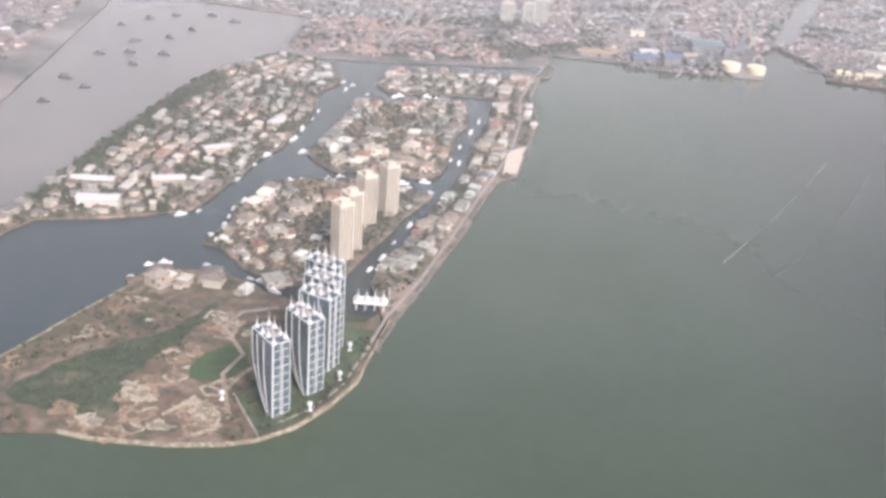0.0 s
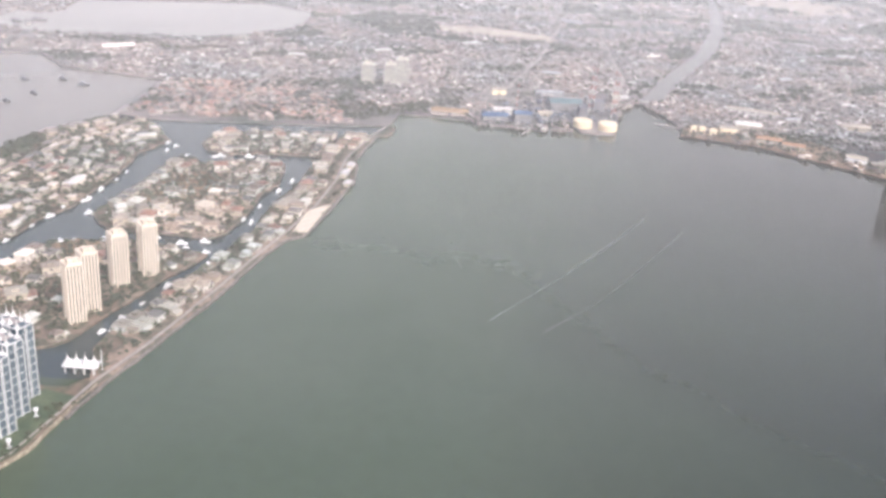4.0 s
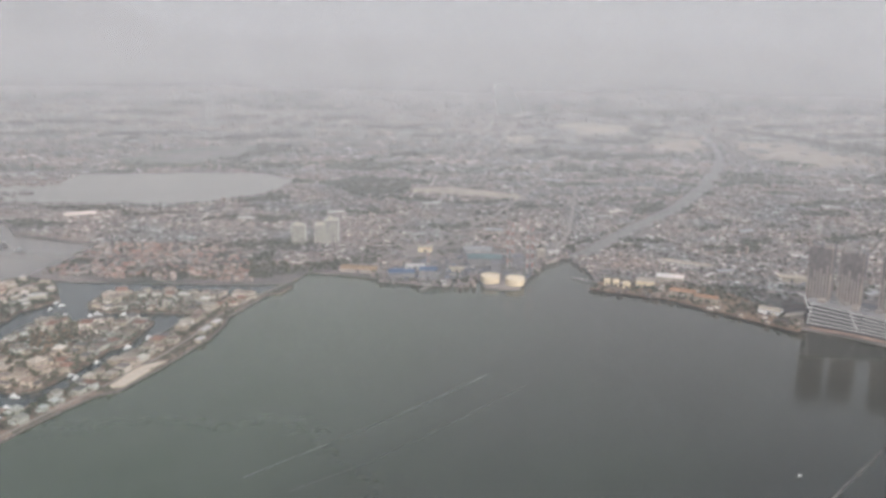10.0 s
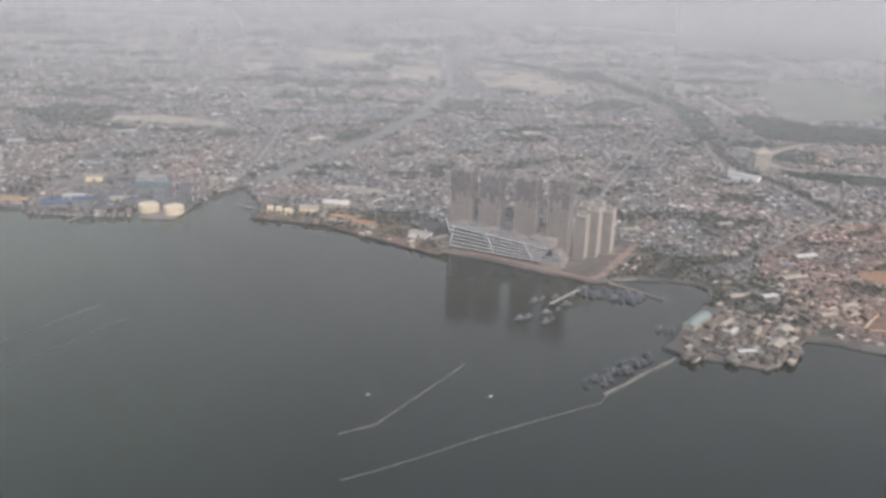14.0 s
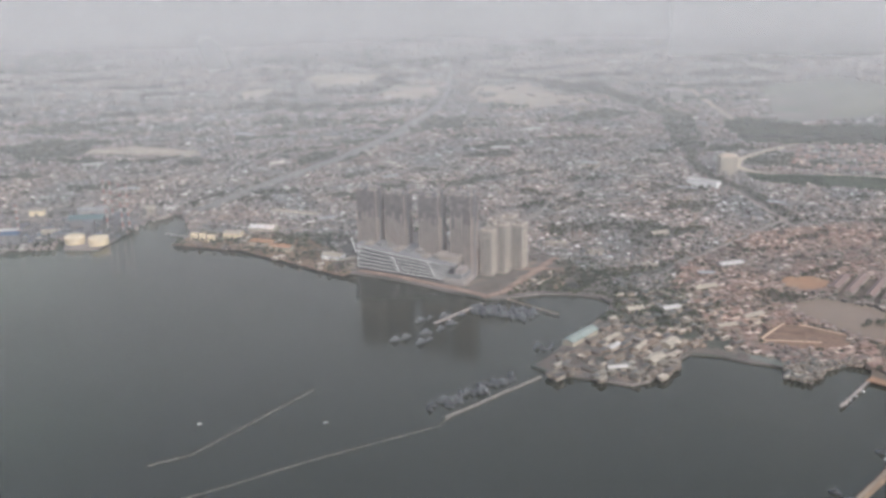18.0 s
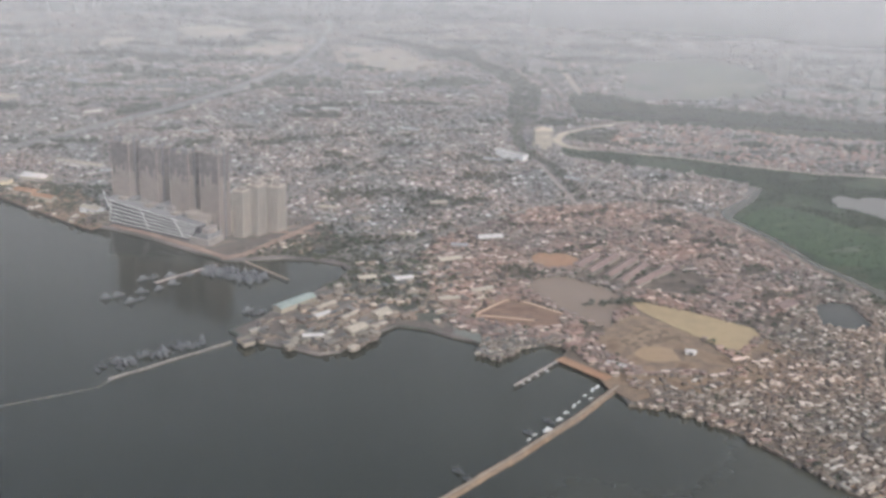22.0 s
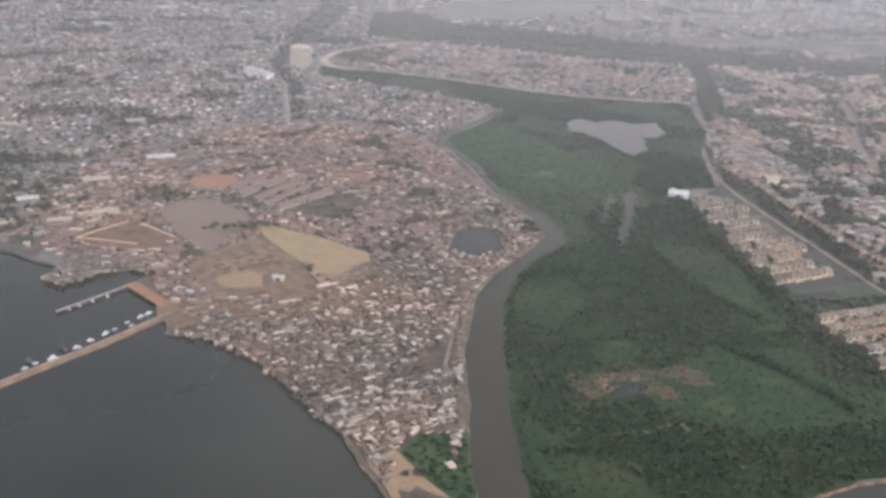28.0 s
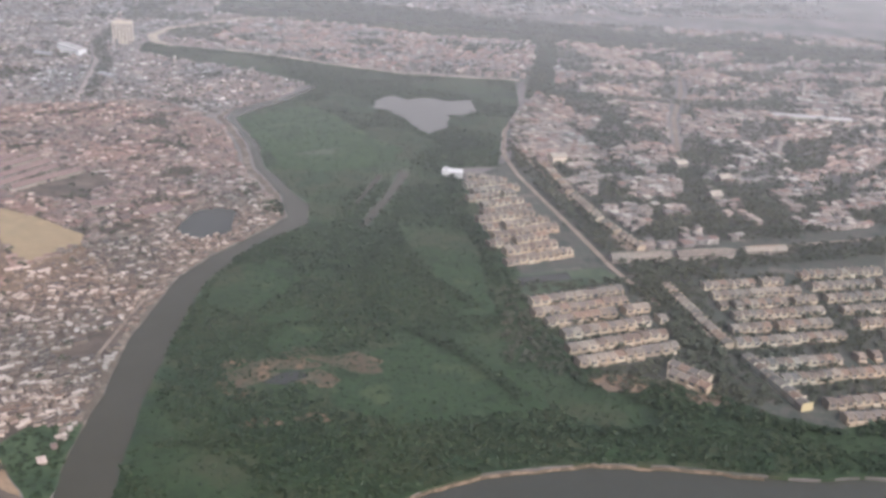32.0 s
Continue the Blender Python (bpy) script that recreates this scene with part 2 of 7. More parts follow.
mat("villa_wall", [(0.395, 0.389, 0.338), (0.340, 0.325, 0.270), (0.461, 0.471, 0.430), (0.296, 0.273, 0.223)], 0.5, 0.7, rand="object", amount=0.3)
mat("city_roof", [(0.40, 0.38, 0.355), (0.157, 0.142, 0.134), (0.177, 0.168, 0.162), (0.140, 0.124, 0.118), (0.198, 0.190, 0.182), (0.124, 0.124, 0.121), (0.165, 0.137, 0.125), (0.509, 0.505, 0.479), (0.115, 0.117, 0.117), (0.161, 0.150, 0.142), (0.223, 0.212, 0.205), (0.144, 0.133, 0.125), (0.169, 0.146, 0.136)], 0.3, 0.5, rand="island")
mat("city_wall", [(0.233, 0.214, 0.197), (0.279, 0.265, 0.245), (0.191, 0.174, 0.162)], 0.3, 0.6, rand="island", amount=0.2)
mat("slum_roof", [(0.125, 0.100, 0.078), (0.195, 0.172, 0.140), (0.140, 0.106, 0.080), (0.092, 0.080, 0.066), (0.42, 0.395, 0.345), (0.155, 0.130, 0.103), (0.110, 0.088, 0.069), (0.29, 0.268, 0.225), (0.105, 0.092, 0.078), (0.36, 0.33, 0.28), (0.140, 0.117, 0.093), (0.080, 0.071, 0.062), (0.170, 0.136, 0.104)], 0.6, 0.55, rand="island", amount=0.5)
mat("shack_roof", [(0.125, 0.104, 0.082), (0.21, 0.186, 0.152), (0.145, 0.109, 0.082), (0.090, 0.080, 0.068), (0.40, 0.375, 0.325), (0.155, 0.130, 0.104), (0.27, 0.248, 0.205), (0.105, 0.090, 0.075)], 0.6, 0.55, rand="object", amount=0.5)
mat("port_roof", [(0.116, 0.106, 0.092), (0.224, 0.205, 0.170), (0.086, 0.084, 0.078), (0.155, 0.131, 0.104), (0.361, 0.339, 0.285), (0.073, 0.077, 0.078), (0.129, 0.129, 0.122), (0.181, 0.161, 0.128), (0.095, 0.087, 0.075)], 0.5, 0.55, rand="island", amount=0.45)
mat("west_roof", [(0.239, 0.223, 0.195), (0.175, 0.150, 0.130), (0.339, 0.335, 0.294), (0.152, 0.145, 0.135), (0.215, 0.189, 0.162), (0.129, 0.123, 0.112), (0.189, 0.131, 0.106), (0.267, 0.247, 0.211), (0.184, 0.163, 0.138)], 0.5, 0.6, rand="island")
mat("isle_roof", [(0.233, 0.220, 0.190), (0.170, 0.150, 0.130), (0.339, 0.330, 0.295), (0.150, 0.145, 0.137), (0.209, 0.185, 0.155), (0.194, 0.132, 0.106), (0.281, 0.265, 0.230), (0.131, 0.132, 0.125), (0.427, 0.420, 0.380), (0.194, 0.175, 0.150)], 0.5, 0.6, rand="island", amount=0.45)
mat("rib_white", [(0.50, 0.50, 0.485), (0.45, 0.45, 0.435)], 0.3, 0.5, amount=0.12)
mat("shack_wall", [(0.30, 0.26, 0.22), (0.42, 0.38, 0.33), (0.22, 0.19, 0.17)], 0.6, 0.7, rand="object")
mat("slum_wall", [(0.204, 0.177, 0.146), (0.286, 0.258, 0.219), (0.150, 0.129, 0.113)], 0.6, 0.7, rand="island")
mat("tile_roof", [(0.246, 0.155, 0.123), (0.214, 0.148, 0.123), (0.283, 0.195, 0.156), (0.383, 0.335, 0.292), (0.201, 0.175, 0.160), (0.224, 0.145, 0.116), (0.333, 0.270, 0.233), (0.181, 0.145, 0.131), (0.260, 0.175, 0.142)], 0.5, 0.6, rand="island", amount=0.4)
mat("red_roof", [(0.19, 0.132, 0.114), (0.165, 0.118, 0.104)], 0.3, 0.6, amount=0.4)
mat("kampung_roof", [(0.166, 0.119, 0.098), (0.195, 0.136, 0.112), (0.145, 0.112, 0.098), (0.226, 0.171, 0.144), (0.185, 0.123, 0.101), (0.437, 0.382, 0.330), (0.130, 0.107, 0.096), (0.206, 0.155, 0.131), (0.171, 0.115, 0.097), (0.301, 0.240, 0.204), (0.156, 0.122, 0.105)], 0.6, 0.55, rand="island", amount=0.4)
mat("row_roof", [(0.145, 0.129, 0.107), (0.184, 0.167, 0.137), (0.126, 0.104, 0.084), (0.228, 0.208, 0.168), (0.136, 0.127, 0.111), (0.175, 0.132, 0.098), (0.160, 0.142, 0.116)], 0.5, 0.6, rand="object", amount=0.5)
mat("row_wall", [(0.342, 0.302, 0.224), (0.399, 0.370, 0.286), (0.285, 0.245, 0.180), (0.237, 0.211, 0.167)], 0.5, 0.7, rand="object", amount=0.3)
mat("yellow_wall", [(0.432, 0.360, 0.200), (0.374, 0.317, 0.184)], 0.5, 0.7, amount=0.2)
mat("white_paint", [(0.656, 0.656, 0.640), (0.590, 0.590, 0.574)], 0.3, 0.5, amount=0.1)
mat("white_cloth", [(0.440, 0.432, 0.414), (0.396, 0.387, 0.369)], 0.4, 0.7, amount=0.12)
mat("cream_wall", [(0.49, 0.415, 0.325), (0.45, 0.382, 0.30)], 0.15, 0.7, amount=0.18)
mat("cream_rib", [(0.54, 0.48, 0.395), (0.50, 0.44, 0.36)], 0.2, 0.7, amount=0.12)
mat("pale_wall", [(0.44, 0.41, 0.325), (0.39, 0.365, 0.29)], 0.15, 0.7, amount=0.2)
mat("raw_concrete", [(0.225, 0.203, 0.188), (0.27, 0.243, 0.224), (0.19, 0.173, 0.162)], 0.12, 0.85, amount=0.4)
mat("clad_concrete", [(0.240, 0.209, 0.180), (0.283, 0.249, 0.216)], 0.15, 0.75, amount=0.3)
mat("beige_rib", [(0.444, 0.395, 0.336), (0.384, 0.339, 0.288)], 0.2, 0.7, amount=0.25)
mat("mall_roof", [(0.16, 0.162, 0.165), (0.215, 0.21, 0.205), (0.13, 0.132, 0.136)], 0.2, 0.7, amount=0.4)
mat("pale_roof", [(0.46, 0.44, 0.41), (0.36, 0.345, 0.325)], 0.2, 0.6, amount=0.3)
mat("estate_ground", [(0.040, 0.052, 0.038), (0.080, 0.076, 0.062), (0.052, 0.060, 0.045), (0.098, 0.086, 0.070)], 0.06, 0.8, fine=9, amount=0.4)
mat("plant_roof", [(0.075, 0.10, 0.145), (0.12, 0.122, 0.128), (0.09, 0.11, 0.15), (0.19, 0.175, 0.16), (0.07, 0.075, 0.085), (0.30, 0.285, 0.26)], 0.5, 0.5, rand="island")
mat("plant_wall", [(0.13, 0.132, 0.14), (0.17, 0.165, 0.16)], 0.3, 0.7)
mat("dark_opening", [(0.045, 0.045, 0.05), (0.07, 0.068, 0.07)], 0.5, 0.5)
mat("site_net", [(0.110, 0.098, 0.098), (0.150, 0.134, 0.130)], 0.3, 0.9)
mat("raw_opening", [(0.085, 0.080, 0.078), (0.125, 0.116, 0.111)], 0.5, 0.7)
mat("raw_rib", [(0.335, 0.272, 0.233), (0.275, 0.225, 0.194)], 0.2, 0.8, amount=0.35)
mat("window", [(0.05, 0.06, 0.07), (0.08, 0.09, 0.10)], 0.4, 0.15)
mat("tower_glass", [(0.070, 0.092, 0.106), (0.105, 0.130, 0.142)], 0.12, 0.18, amount=0.25)
mat("tank_cream", [(0.60, 0.50, 0.34), (0.53, 0.44, 0.30)], 0.3, 0.5, amount=0.15)
mat("teal_roof", [(0.085, 0.135, 0.140), (0.105, 0.150, 0.152), (0.075, 0.115, 0.125)], 0.2, 0.6, amount=0.35)
mat("blue_roof", [(0.055, 0.088, 0.150), (0.075, 0.108, 0.165)], 0.2, 0.55, amount=0.3)
mat("green_roof", [(0.20, 0.235, 0.215), (0.235, 0.265, 0.24)], 0.2, 0.6, amount=0.3)
mat("grey_metal", [(0.34, 0.34, 0.34), (0.27, 0.27, 0.275)], 0.3, 0.45, metal=0.3)
mat("steel", [(0.20, 0.20, 0.21), (0.15, 0.15, 0.155)], 0.5, 0.5, metal=0.4)
mat("chimney_red", [(0.30, 0.13, 0.11), (0.27, 0.12, 0.10)], 0.3, 0.6)
mat("shed_roof", [(0.35, 0.312, 0.25), (0.30, 0.265, 0.212)], 0.2, 0.6, amount=0.3)
mat("hull_white", [(0.60, 0.60, 0.58), (0.52, 0.52, 0.51)], 0.8, 0.35, amount=0.1)
mat("hull_dark", [(0.068, 0.071, 0.077), (0.10, 0.10, 0.10)], 0.8, 0.55)
mat("hull_blue", [(0.082, 0.090, 0.104), (0.12, 0.122, 0.128)], 0.8, 0.55)
mat("boat_grey", [(0.160, 0.165, 0.170), (0.115, 0.120, 0.128)], 0.8, 0.6)
mat("distant_wall", [(0.30, 0.29, 0.275), (0.25, 0.24, 0.23)], 0.05, 0.8)
mat("foam", [(0.149, 0.158, 0.147), (0.109, 0.118, 0.114)], 0.5, 0.5)
mat("dark_float", [(0.07, 0.074, 0.07), (0.10, 0.104, 0.098)], 0.5, 0.6)
mat("leaf", [(0.046, 0.057, 0.036), (0.056, 0.067, 0.041), (0.050, 0.060, 0.039), (0.068, 0.077, 0.047)], 0.4, 0.7, rand="island", amount=0.4)
mat("mangrove_leaf", [(0.015, 0.033, 0.013), (0.020, 0.042, 0.016), (0.017, 0.035, 0.014), (0.026, 0.048, 0.017), (0.014, 0.031, 0.013), (0.032, 0.047, 0.019)], 0.05, 0.75, rand="island", amount=0.4)
mat("garden_leaf", [(0.070, 0.084, 0.058), (0.085, 0.098, 0.066), (0.062, 0.076, 0.054), (0.100, 0.108, 0.074)], 0.4, 0.7, rand="island", amount=0.4)


# ---- mesh helpers ----
def mesh_of(name, verts, faces, material, slots=None):
    me = bpy.data.meshes.new(name)
    me.from_pydata([tuple(v) for v in verts], [], faces)
    for m in ([material] if isinstance(material, str) else material):
        me.materials.append(MATS[m])
    if slots is not None:
        me.polygons.foreach_set("material_index", slots)
    me.update()
    return me


def part(name, me, parent=None, label="", at=None):
    """Links a mesh as one object, under parent where one is given."""
    ob = new(name, me)
    if parent is not None:
        ob.parent = parent
    if at is not None:
        ob.matrix_basis = at
    if label:
        ob["label"] = label
    return ob


def thing(name, x, y, z, turn=0.0, label="", category="", group=""):
    ob = new(name)
    ob.matrix_basis = pose(x, y, z, 0, 0, turn)
    return tagged(ob, label, category, group)


def boxes(name, items, material):
    """One mesh of boxes (x0, y0, z0, x1, y1, z1), edges left crisp at this distance."""
    v, f = [], []
    for x0, y0, z0, x1, y1, z1 in items:
        k = len(v)
        v += [(x0, y0, z0), (x1, y0, z0), (x1, y1, z0), (x0, y1, z0), (x0, y0, z1), (x1, y0, z1), (x1, y1, z1), (x0, y1, z1)]
        f += [(k, k + 3, k + 2, k + 1), (k + 4, k + 5, k + 6, k + 7), (k, k + 1, k + 5, k + 4), (k + 1, k + 2, k + 6, k + 5), (k + 2, k + 3, k + 7, k + 6), (k + 3, k, k + 4, k + 7)]
    return mesh_of(name, v, f, material)


def bevel_box(name, x0, y0, z0, x1, y1, z1, material, b=0.2):
    bm = bmesh.new()
    bmesh.ops.create_cube(bm, size=1, matrix=Matrix.Translation(((x0 + x1) / 2, (y0 + y1) / 2, (z0 + z1) / 2)) @ Matrix.Diagonal((x1 - x0, y1 - y0, z1 - z0, 1)))
    bmesh.ops.bevel(bm, geom=bm.edges[:], offset=b, segments=1, affect="EDGES")
    return from_bm(name, bm, material)


def from_bm(name, bm, material):
    me = bpy.data.meshes.new(name)
    bm.to_mesh(me)
    bm.free()
    me.materials.append(MATS[material])
    return me


def lathe(name, rings, material, n=20, cx=0.0, cy=0.0):
    """A turned body from (radius, height) rings."""
    v, f = [], []
    for r, z in rings:
        v += [(cx + r * math.cos(math.tau * i / n), cy + r * math.sin(math.tau * i / n), z) for i in range(n)]
    for k in range(len(rings) - 1):
        f += [(k * n + i, k * n + (i + 1) % n, (k + 1) * n + (i + 1) % n, (k + 1) * n + i) for i in range(n)]
    f.append(tuple(range((len(rings) - 1) * n, len(rings) * n)))
    me = mesh_of(name, v, f, material)
    return me


def tube(name, pts, r, material, n=5):
    """A bar of n sides along points."""
    v, f = [], []
    for k, p in enumerate(pts):
        p = Vector(p)
        d = (Vector(pts[min(k + 1, len(pts) - 1)]) - Vector(pts[max(k - 1, 0)])).normalized()
        a = d.cross(Vector((0.31, 0.17, 0.93)) if abs(d.z) < 0.9 else Vector((1, 0.2, 0))).normalized()
        b = d.cross(a)
        v += [p + (a * math.cos(math.tau * i / n) + b * math.sin(math.tau * i / n)) * r for i in range(n)]
    for k in range(len(pts) - 1):
        f += [(k * n + i, k * n + (i + 1) % n, (k + 1) * n + (i + 1) % n, (k + 1) * n + i) for i in range(n)]
    f += [tuple(reversed(range(n))), tuple(range((len(pts) - 1) * n, len(pts) * n))]
    return mesh_of(name, v, f, material)


def slab(name, poly, z0, z1, material):
    """A plate over an outline: a top, and sides that slope out a little towards its foot."""
    tris = tessellate_polygon([[Vector((x, y, 0)) for x, y in poly]])
    n = len(poly)
    v = [(x, y, z1) for x, y in poly] + [(x, y, z0) for x, y in poly]
    up = []
    for a, b, c in tris:
        (ax, ay), (bx, by), (cx, cy) = poly[a], poly[b], poly[c]
        up.append((a, b, c) if (bx - ax) * (cy - ay) - (by - ay) * (cx - ax) > 0 else (a, c, b))
    f = up + [(i, (i + 1) % n, n + (i + 1) % n, n + i) for i in range(n)]
    return mesh_of(name, v, f, material)


def wiggle(poly, step=9.0, amp=1.6, closed=True):
    """An outline cut into short steps, with the small bays and points of a real shore."""
    out, m = [], len(poly)
    for i in range(m if closed else m - 1):
        (ax, ay), (bx, by) = poly[i], poly[(i + 1) % m]
        d = math.hypot(bx - ax, by - ay)
        if d > 700:
            out.append((ax, ay))
            continue
        k = max(1, int(d / step))
        for j in range(k):
            x, y = ax + (bx - ax) * j / k, ay + (by - ay) * j / k
            o = noise.noise_vector((x * 0.09, y * 0.09, 3.1))
            o2 = noise.noise_vector((x * 0.35, y * 0.35, 7.7))
            out.append((x + (o.x + 0.4 * o2.x) * amp, y + (o.y + 0.4 * o2.y) * amp))
    if not closed:
        out.append(poly[-1])
    return out


def ribbon(pts, w):
    """The outline of a strip of width w along a line."""
    left, right = [], []
    for i, (x, y) in enumerate(pts):
        ax, ay = pts[max(0, i - 1)]
        bx, by = pts[min(len(pts) - 1, i + 1)]
        d = math.hypot(bx - ax, by - ay) or 1
        nx, ny = -(by - ay) / d * w / 2, (bx - ax) / d * w / 2
        left.append((x + nx, y + ny))
        right.append((x - nx, y - ny))
    return left + right[::-1]


def inside(poly, px, py):
    """Which of the points lie in the outline (arrays)."""
    r = np.zeros(len(px), bool)
    n = len(poly)
    for i in range(n):
        (ax, ay), (bx, by) = poly[i], poly[i - 1]
        if ay == by:
            continue
        hit = ((ay > py) != (by > py)) & (px < (bx - ax) * (py - ay) / (by - ay) + ax)
        r ^= hit
    return r


def near_line(pts, px, py, w):
    r = np.zeros(len(px), bool)
    for (ax, ay), (bx, by) in zip(pts, pts[1:]):
        dx, dy = bx - ax, by - ay
        t = np.clip(((px - ax) * dx + (py - ay) * dy) / (dx * dx + dy * dy + 1e-9), 0, 1)
        r |= (px - ax - t * dx) ** 2 + (py - ay - t * dy) ** 2 < w * w
    return r


def spots(poly, cx, cy, turn, jitter, keep, seed, shut=(), lines=()):
    """Places on a turned, shaken grid inside an outline, outside the shut outlines and off the lines (points, half width)."""
    rng = np.random.default_rng(seed)
    xs, ys = [p[0] for p in poly], [p[1] for p in poly]
    mx, my = (min(xs) + max(xs)) / 2, (min(ys) + max(ys)) / 2
    r = math.hypot(max(xs) - min(xs), max(ys) - min(ys)) / 2
    gx, gy = np.meshgrid(np.arange(-r, r, cx), np.arange(-r, r, cy))
    gx, gy = gx.ravel() + rng.uniform(-jitter, jitter, gx.size) * cx, gy.ravel() + rng.uniform(-jitter, jitter, gy.size) * cy
    c, s = math.cos(radians(turn)), math.sin(radians(turn))
    px, py = mx + gx * c - gy * s, my + gx * s + gy * c
    ok = inside(poly, px, py) & (rng.random(len(px)) < keep)
    for q in shut:
        ok &= ~inside(q, px, py)
    for q, w in lines:
        ok &= ~near_line(q, px, py, w)
    return px[ok], py[ok], rng


def bulk(name, verts, faces4, slots, mats):
    """A large mesh from arrays: verts (n, 3), quads (m, 4), a material slot for each quad."""
    me = bpy.data.meshes.new(name)
    me.vertices.add(len(verts))
    me.vertices.foreach_set("co", np.asarray(verts, np.float32).ravel())
    me.loops.add(4 * len(faces4))
    me.loops.foreach_set("vertex_index", np.asarray(faces4, np.int32).ravel())
    me.polygons.add(len(faces4))
    me.polygons.foreach_set("loop_start", np.arange(0, 4 * len(faces4), 4, dtype=np.int32))
    me.polygons.foreach_set("material_index", np.asarray(slots, np.int32))
    for m in mats:
        me.materials.append(MATS[m])
    me.update(calc_edges=True)
    me.validate()
    return me


# walls as four quads, a roof of four quads that meet in a ridge, with eaves
HOUSE_Q = np.array([(0, 1, 5, 4), (1, 2, 6, 5), (2, 3, 7, 6), (3, 0, 4, 7), (8, 9, 13, 12), (9, 10, 14, 13), (10, 11, 15, 14), (11, 8, 12, 15), (12, 13, 14, 15)])
HOUSE_S = np.array([0, 0, 0, 0, 1, 1, 1, 1, 1])


def houses(px, py, w, d, h, turn, rise, z=1.5, hip=0.5):
    """Vertices, quads and slots of many houses; all arguments may be arrays."""
    n = len(px)
    w, d, h, turn, rise = [np.broadcast_to(np.asarray(a, float), (n,)) for a in (w, d, h, turn, rise)]
    sx, sy = np.array([-1, 1, 1, -1]) / 2, np.array([-1, -1, 1, 1]) / 2
    lx, ly, lz = [], [], []
    for zz in (np.zeros(n) - 0.3, h):
        for i in range(4):
            lx.append(sx[i] * w); ly.append(sy[i] * d); lz.append(zz)
    for i in range(4):
        lx.append(sx[i] * (w + 0.5)); ly.append(sy[i] * (d + 0.5)); lz.append(h + 0.02)
    for i in range(4):
        lx.append(sx[i] * np.maximum(w - d * hip, w * 0.3)); ly.append(sy[i] * 0.12 * d); lz.append(h + 0.05 + rise)
    lx, ly, lz = np.stack(lx, 1), np.stack(ly, 1), np.stack(lz, 1)
    c, s = np.cos(np.radians(turn))[:, None], np.sin(np.radians(turn))[:, None]
    v = np.stack([px[:, None] + lx * c - ly * s, py[:, None] + lx * s + ly * c, lz + z], -1).reshape(-1, 3)
    q = (HOUSE_Q[None] + 16 * np.arange(n)[:, None, None]).reshape(-1, 4)
    return v, q, np.tile(HOUSE_S, n)


def crowns(px, py, r, h, z, rng, leaves=26):
    """Crowns of many: loose shells of leaf clumps, uneven in outline."""
    n = len(px)
    r, h = np.broadcast_to(r, (n,))[:, None], np.broadcast_to(h, (n,))[:, None]
    u = rng.normal(size=(n, leaves, 3))
    u /= np.linalg.norm(u, axis=2, keepdims=True)
    u[..., 2] = np.abs(u[..., 2]) * 1.25 - 0.35
    rad = rng.uniform(0.55, 1.1, (n, leaves))
    c = np.stack([px[:, None] + u[..., 0] * r * rad, py[:, None] + u[..., 1] * r * rad, z + h * (0.55 + 0.45 * u[..., 2] * rad)], -1)
    a = rng.normal(size=(n, leaves, 3)) * np.array([1, 1, 0.45])
    b = rng.normal(size=(n, leaves, 3)) * np.array([1, 1, 0.45])
    a *= (r * 0.42)[..., None] / np.linalg.norm(a, axis=2, keepdims=True)
    b *= (r * 0.42)[..., None] / np.linalg.norm(b, axis=2, keepdims=True)
    v = np.stack([c - a, c - b * 0.8, c + a, c + b], 2).reshape(-1, 3)
    return v, np.arange(4 * n * leaves).reshape(-1, 4), np.zeros(n * leaves, int)


# ---- the plan: outlines in metres ----
ISLE_SOUTH = [(-148, 336), (-133, 333), (-103, 333), (-80, 336), (-66, 341), (-52, 351), (-40, 367), (-29, 388), (-24, 415), (-18, 444), (-24, 449), (-31, 440), (-42, 439), (-58, 449), (-75, 459), (-84, 461), (-93, 470), (-104, 475), (-110, 483), (-122, 484), (-123, 479), (-135, 477), (-140, 483), (-148, 482), (-153, 467), (-159, 465), (-154, 456), (-168, 430), (-180, 405), (-191, 384), (-208, 356), (-183, 332)]
STRIP = [(-23, 415), (-15, 447), (-3, 483), (16, 544), (32, 607), (42, 634), (52, 644), (63, 691), (67, 720), (73, 751), (72, 790), (68, 803), (80, 865), (92, 905), (96, 896), (91, 873), (54, 859), (50, 850), (43, 811), (37, 775), (33, 736), (24, 700), (20, 672), (18, 641), (12, 621), (7, 604), (-2, 580), (-11, 547), (-20, 517), (-29, 495), (-31, 479), (-23, 449)]
ISLE_MID = [(-129, 510), (-124, 521), (-119, 540), (-119, 559), (-113, 568), (-108, 590), (-97, 603), (-77, 608), (-60, 613), (-42, 612), (-27, 609), (-8, 603), (-2, 602), (-6, 590), (-17, 567), (-24, 545), (-34, 521), (-42, 497), (-46, 485), (-52, 478), (-66, 471), (-82, 475), (-93, 481), (-100, 485), (-111, 498), (-119, 508)]
ISLE_UPPER = [(-92, 655), (-84, 641), (-66, 625), (-56, 631), (-33, 629), (-7, 627), (2, 638), (6, 657), (10, 680), (11, 712), (20, 734), (17, 780), (-6, 786), (-23, 776), (-44, 766), (-54, 775), (-67, 777), (-72, 751), (-77, 719), (-81, 706), (-81, 689), (-89, 666)]
ISLE_TOP = [(-57, 816), (-49, 842), (-22, 858), (16, 862), (46, 860), (44, 833), (41, 803), (20, 804), (-7, 801), (-34, 794), (-50, 800)]
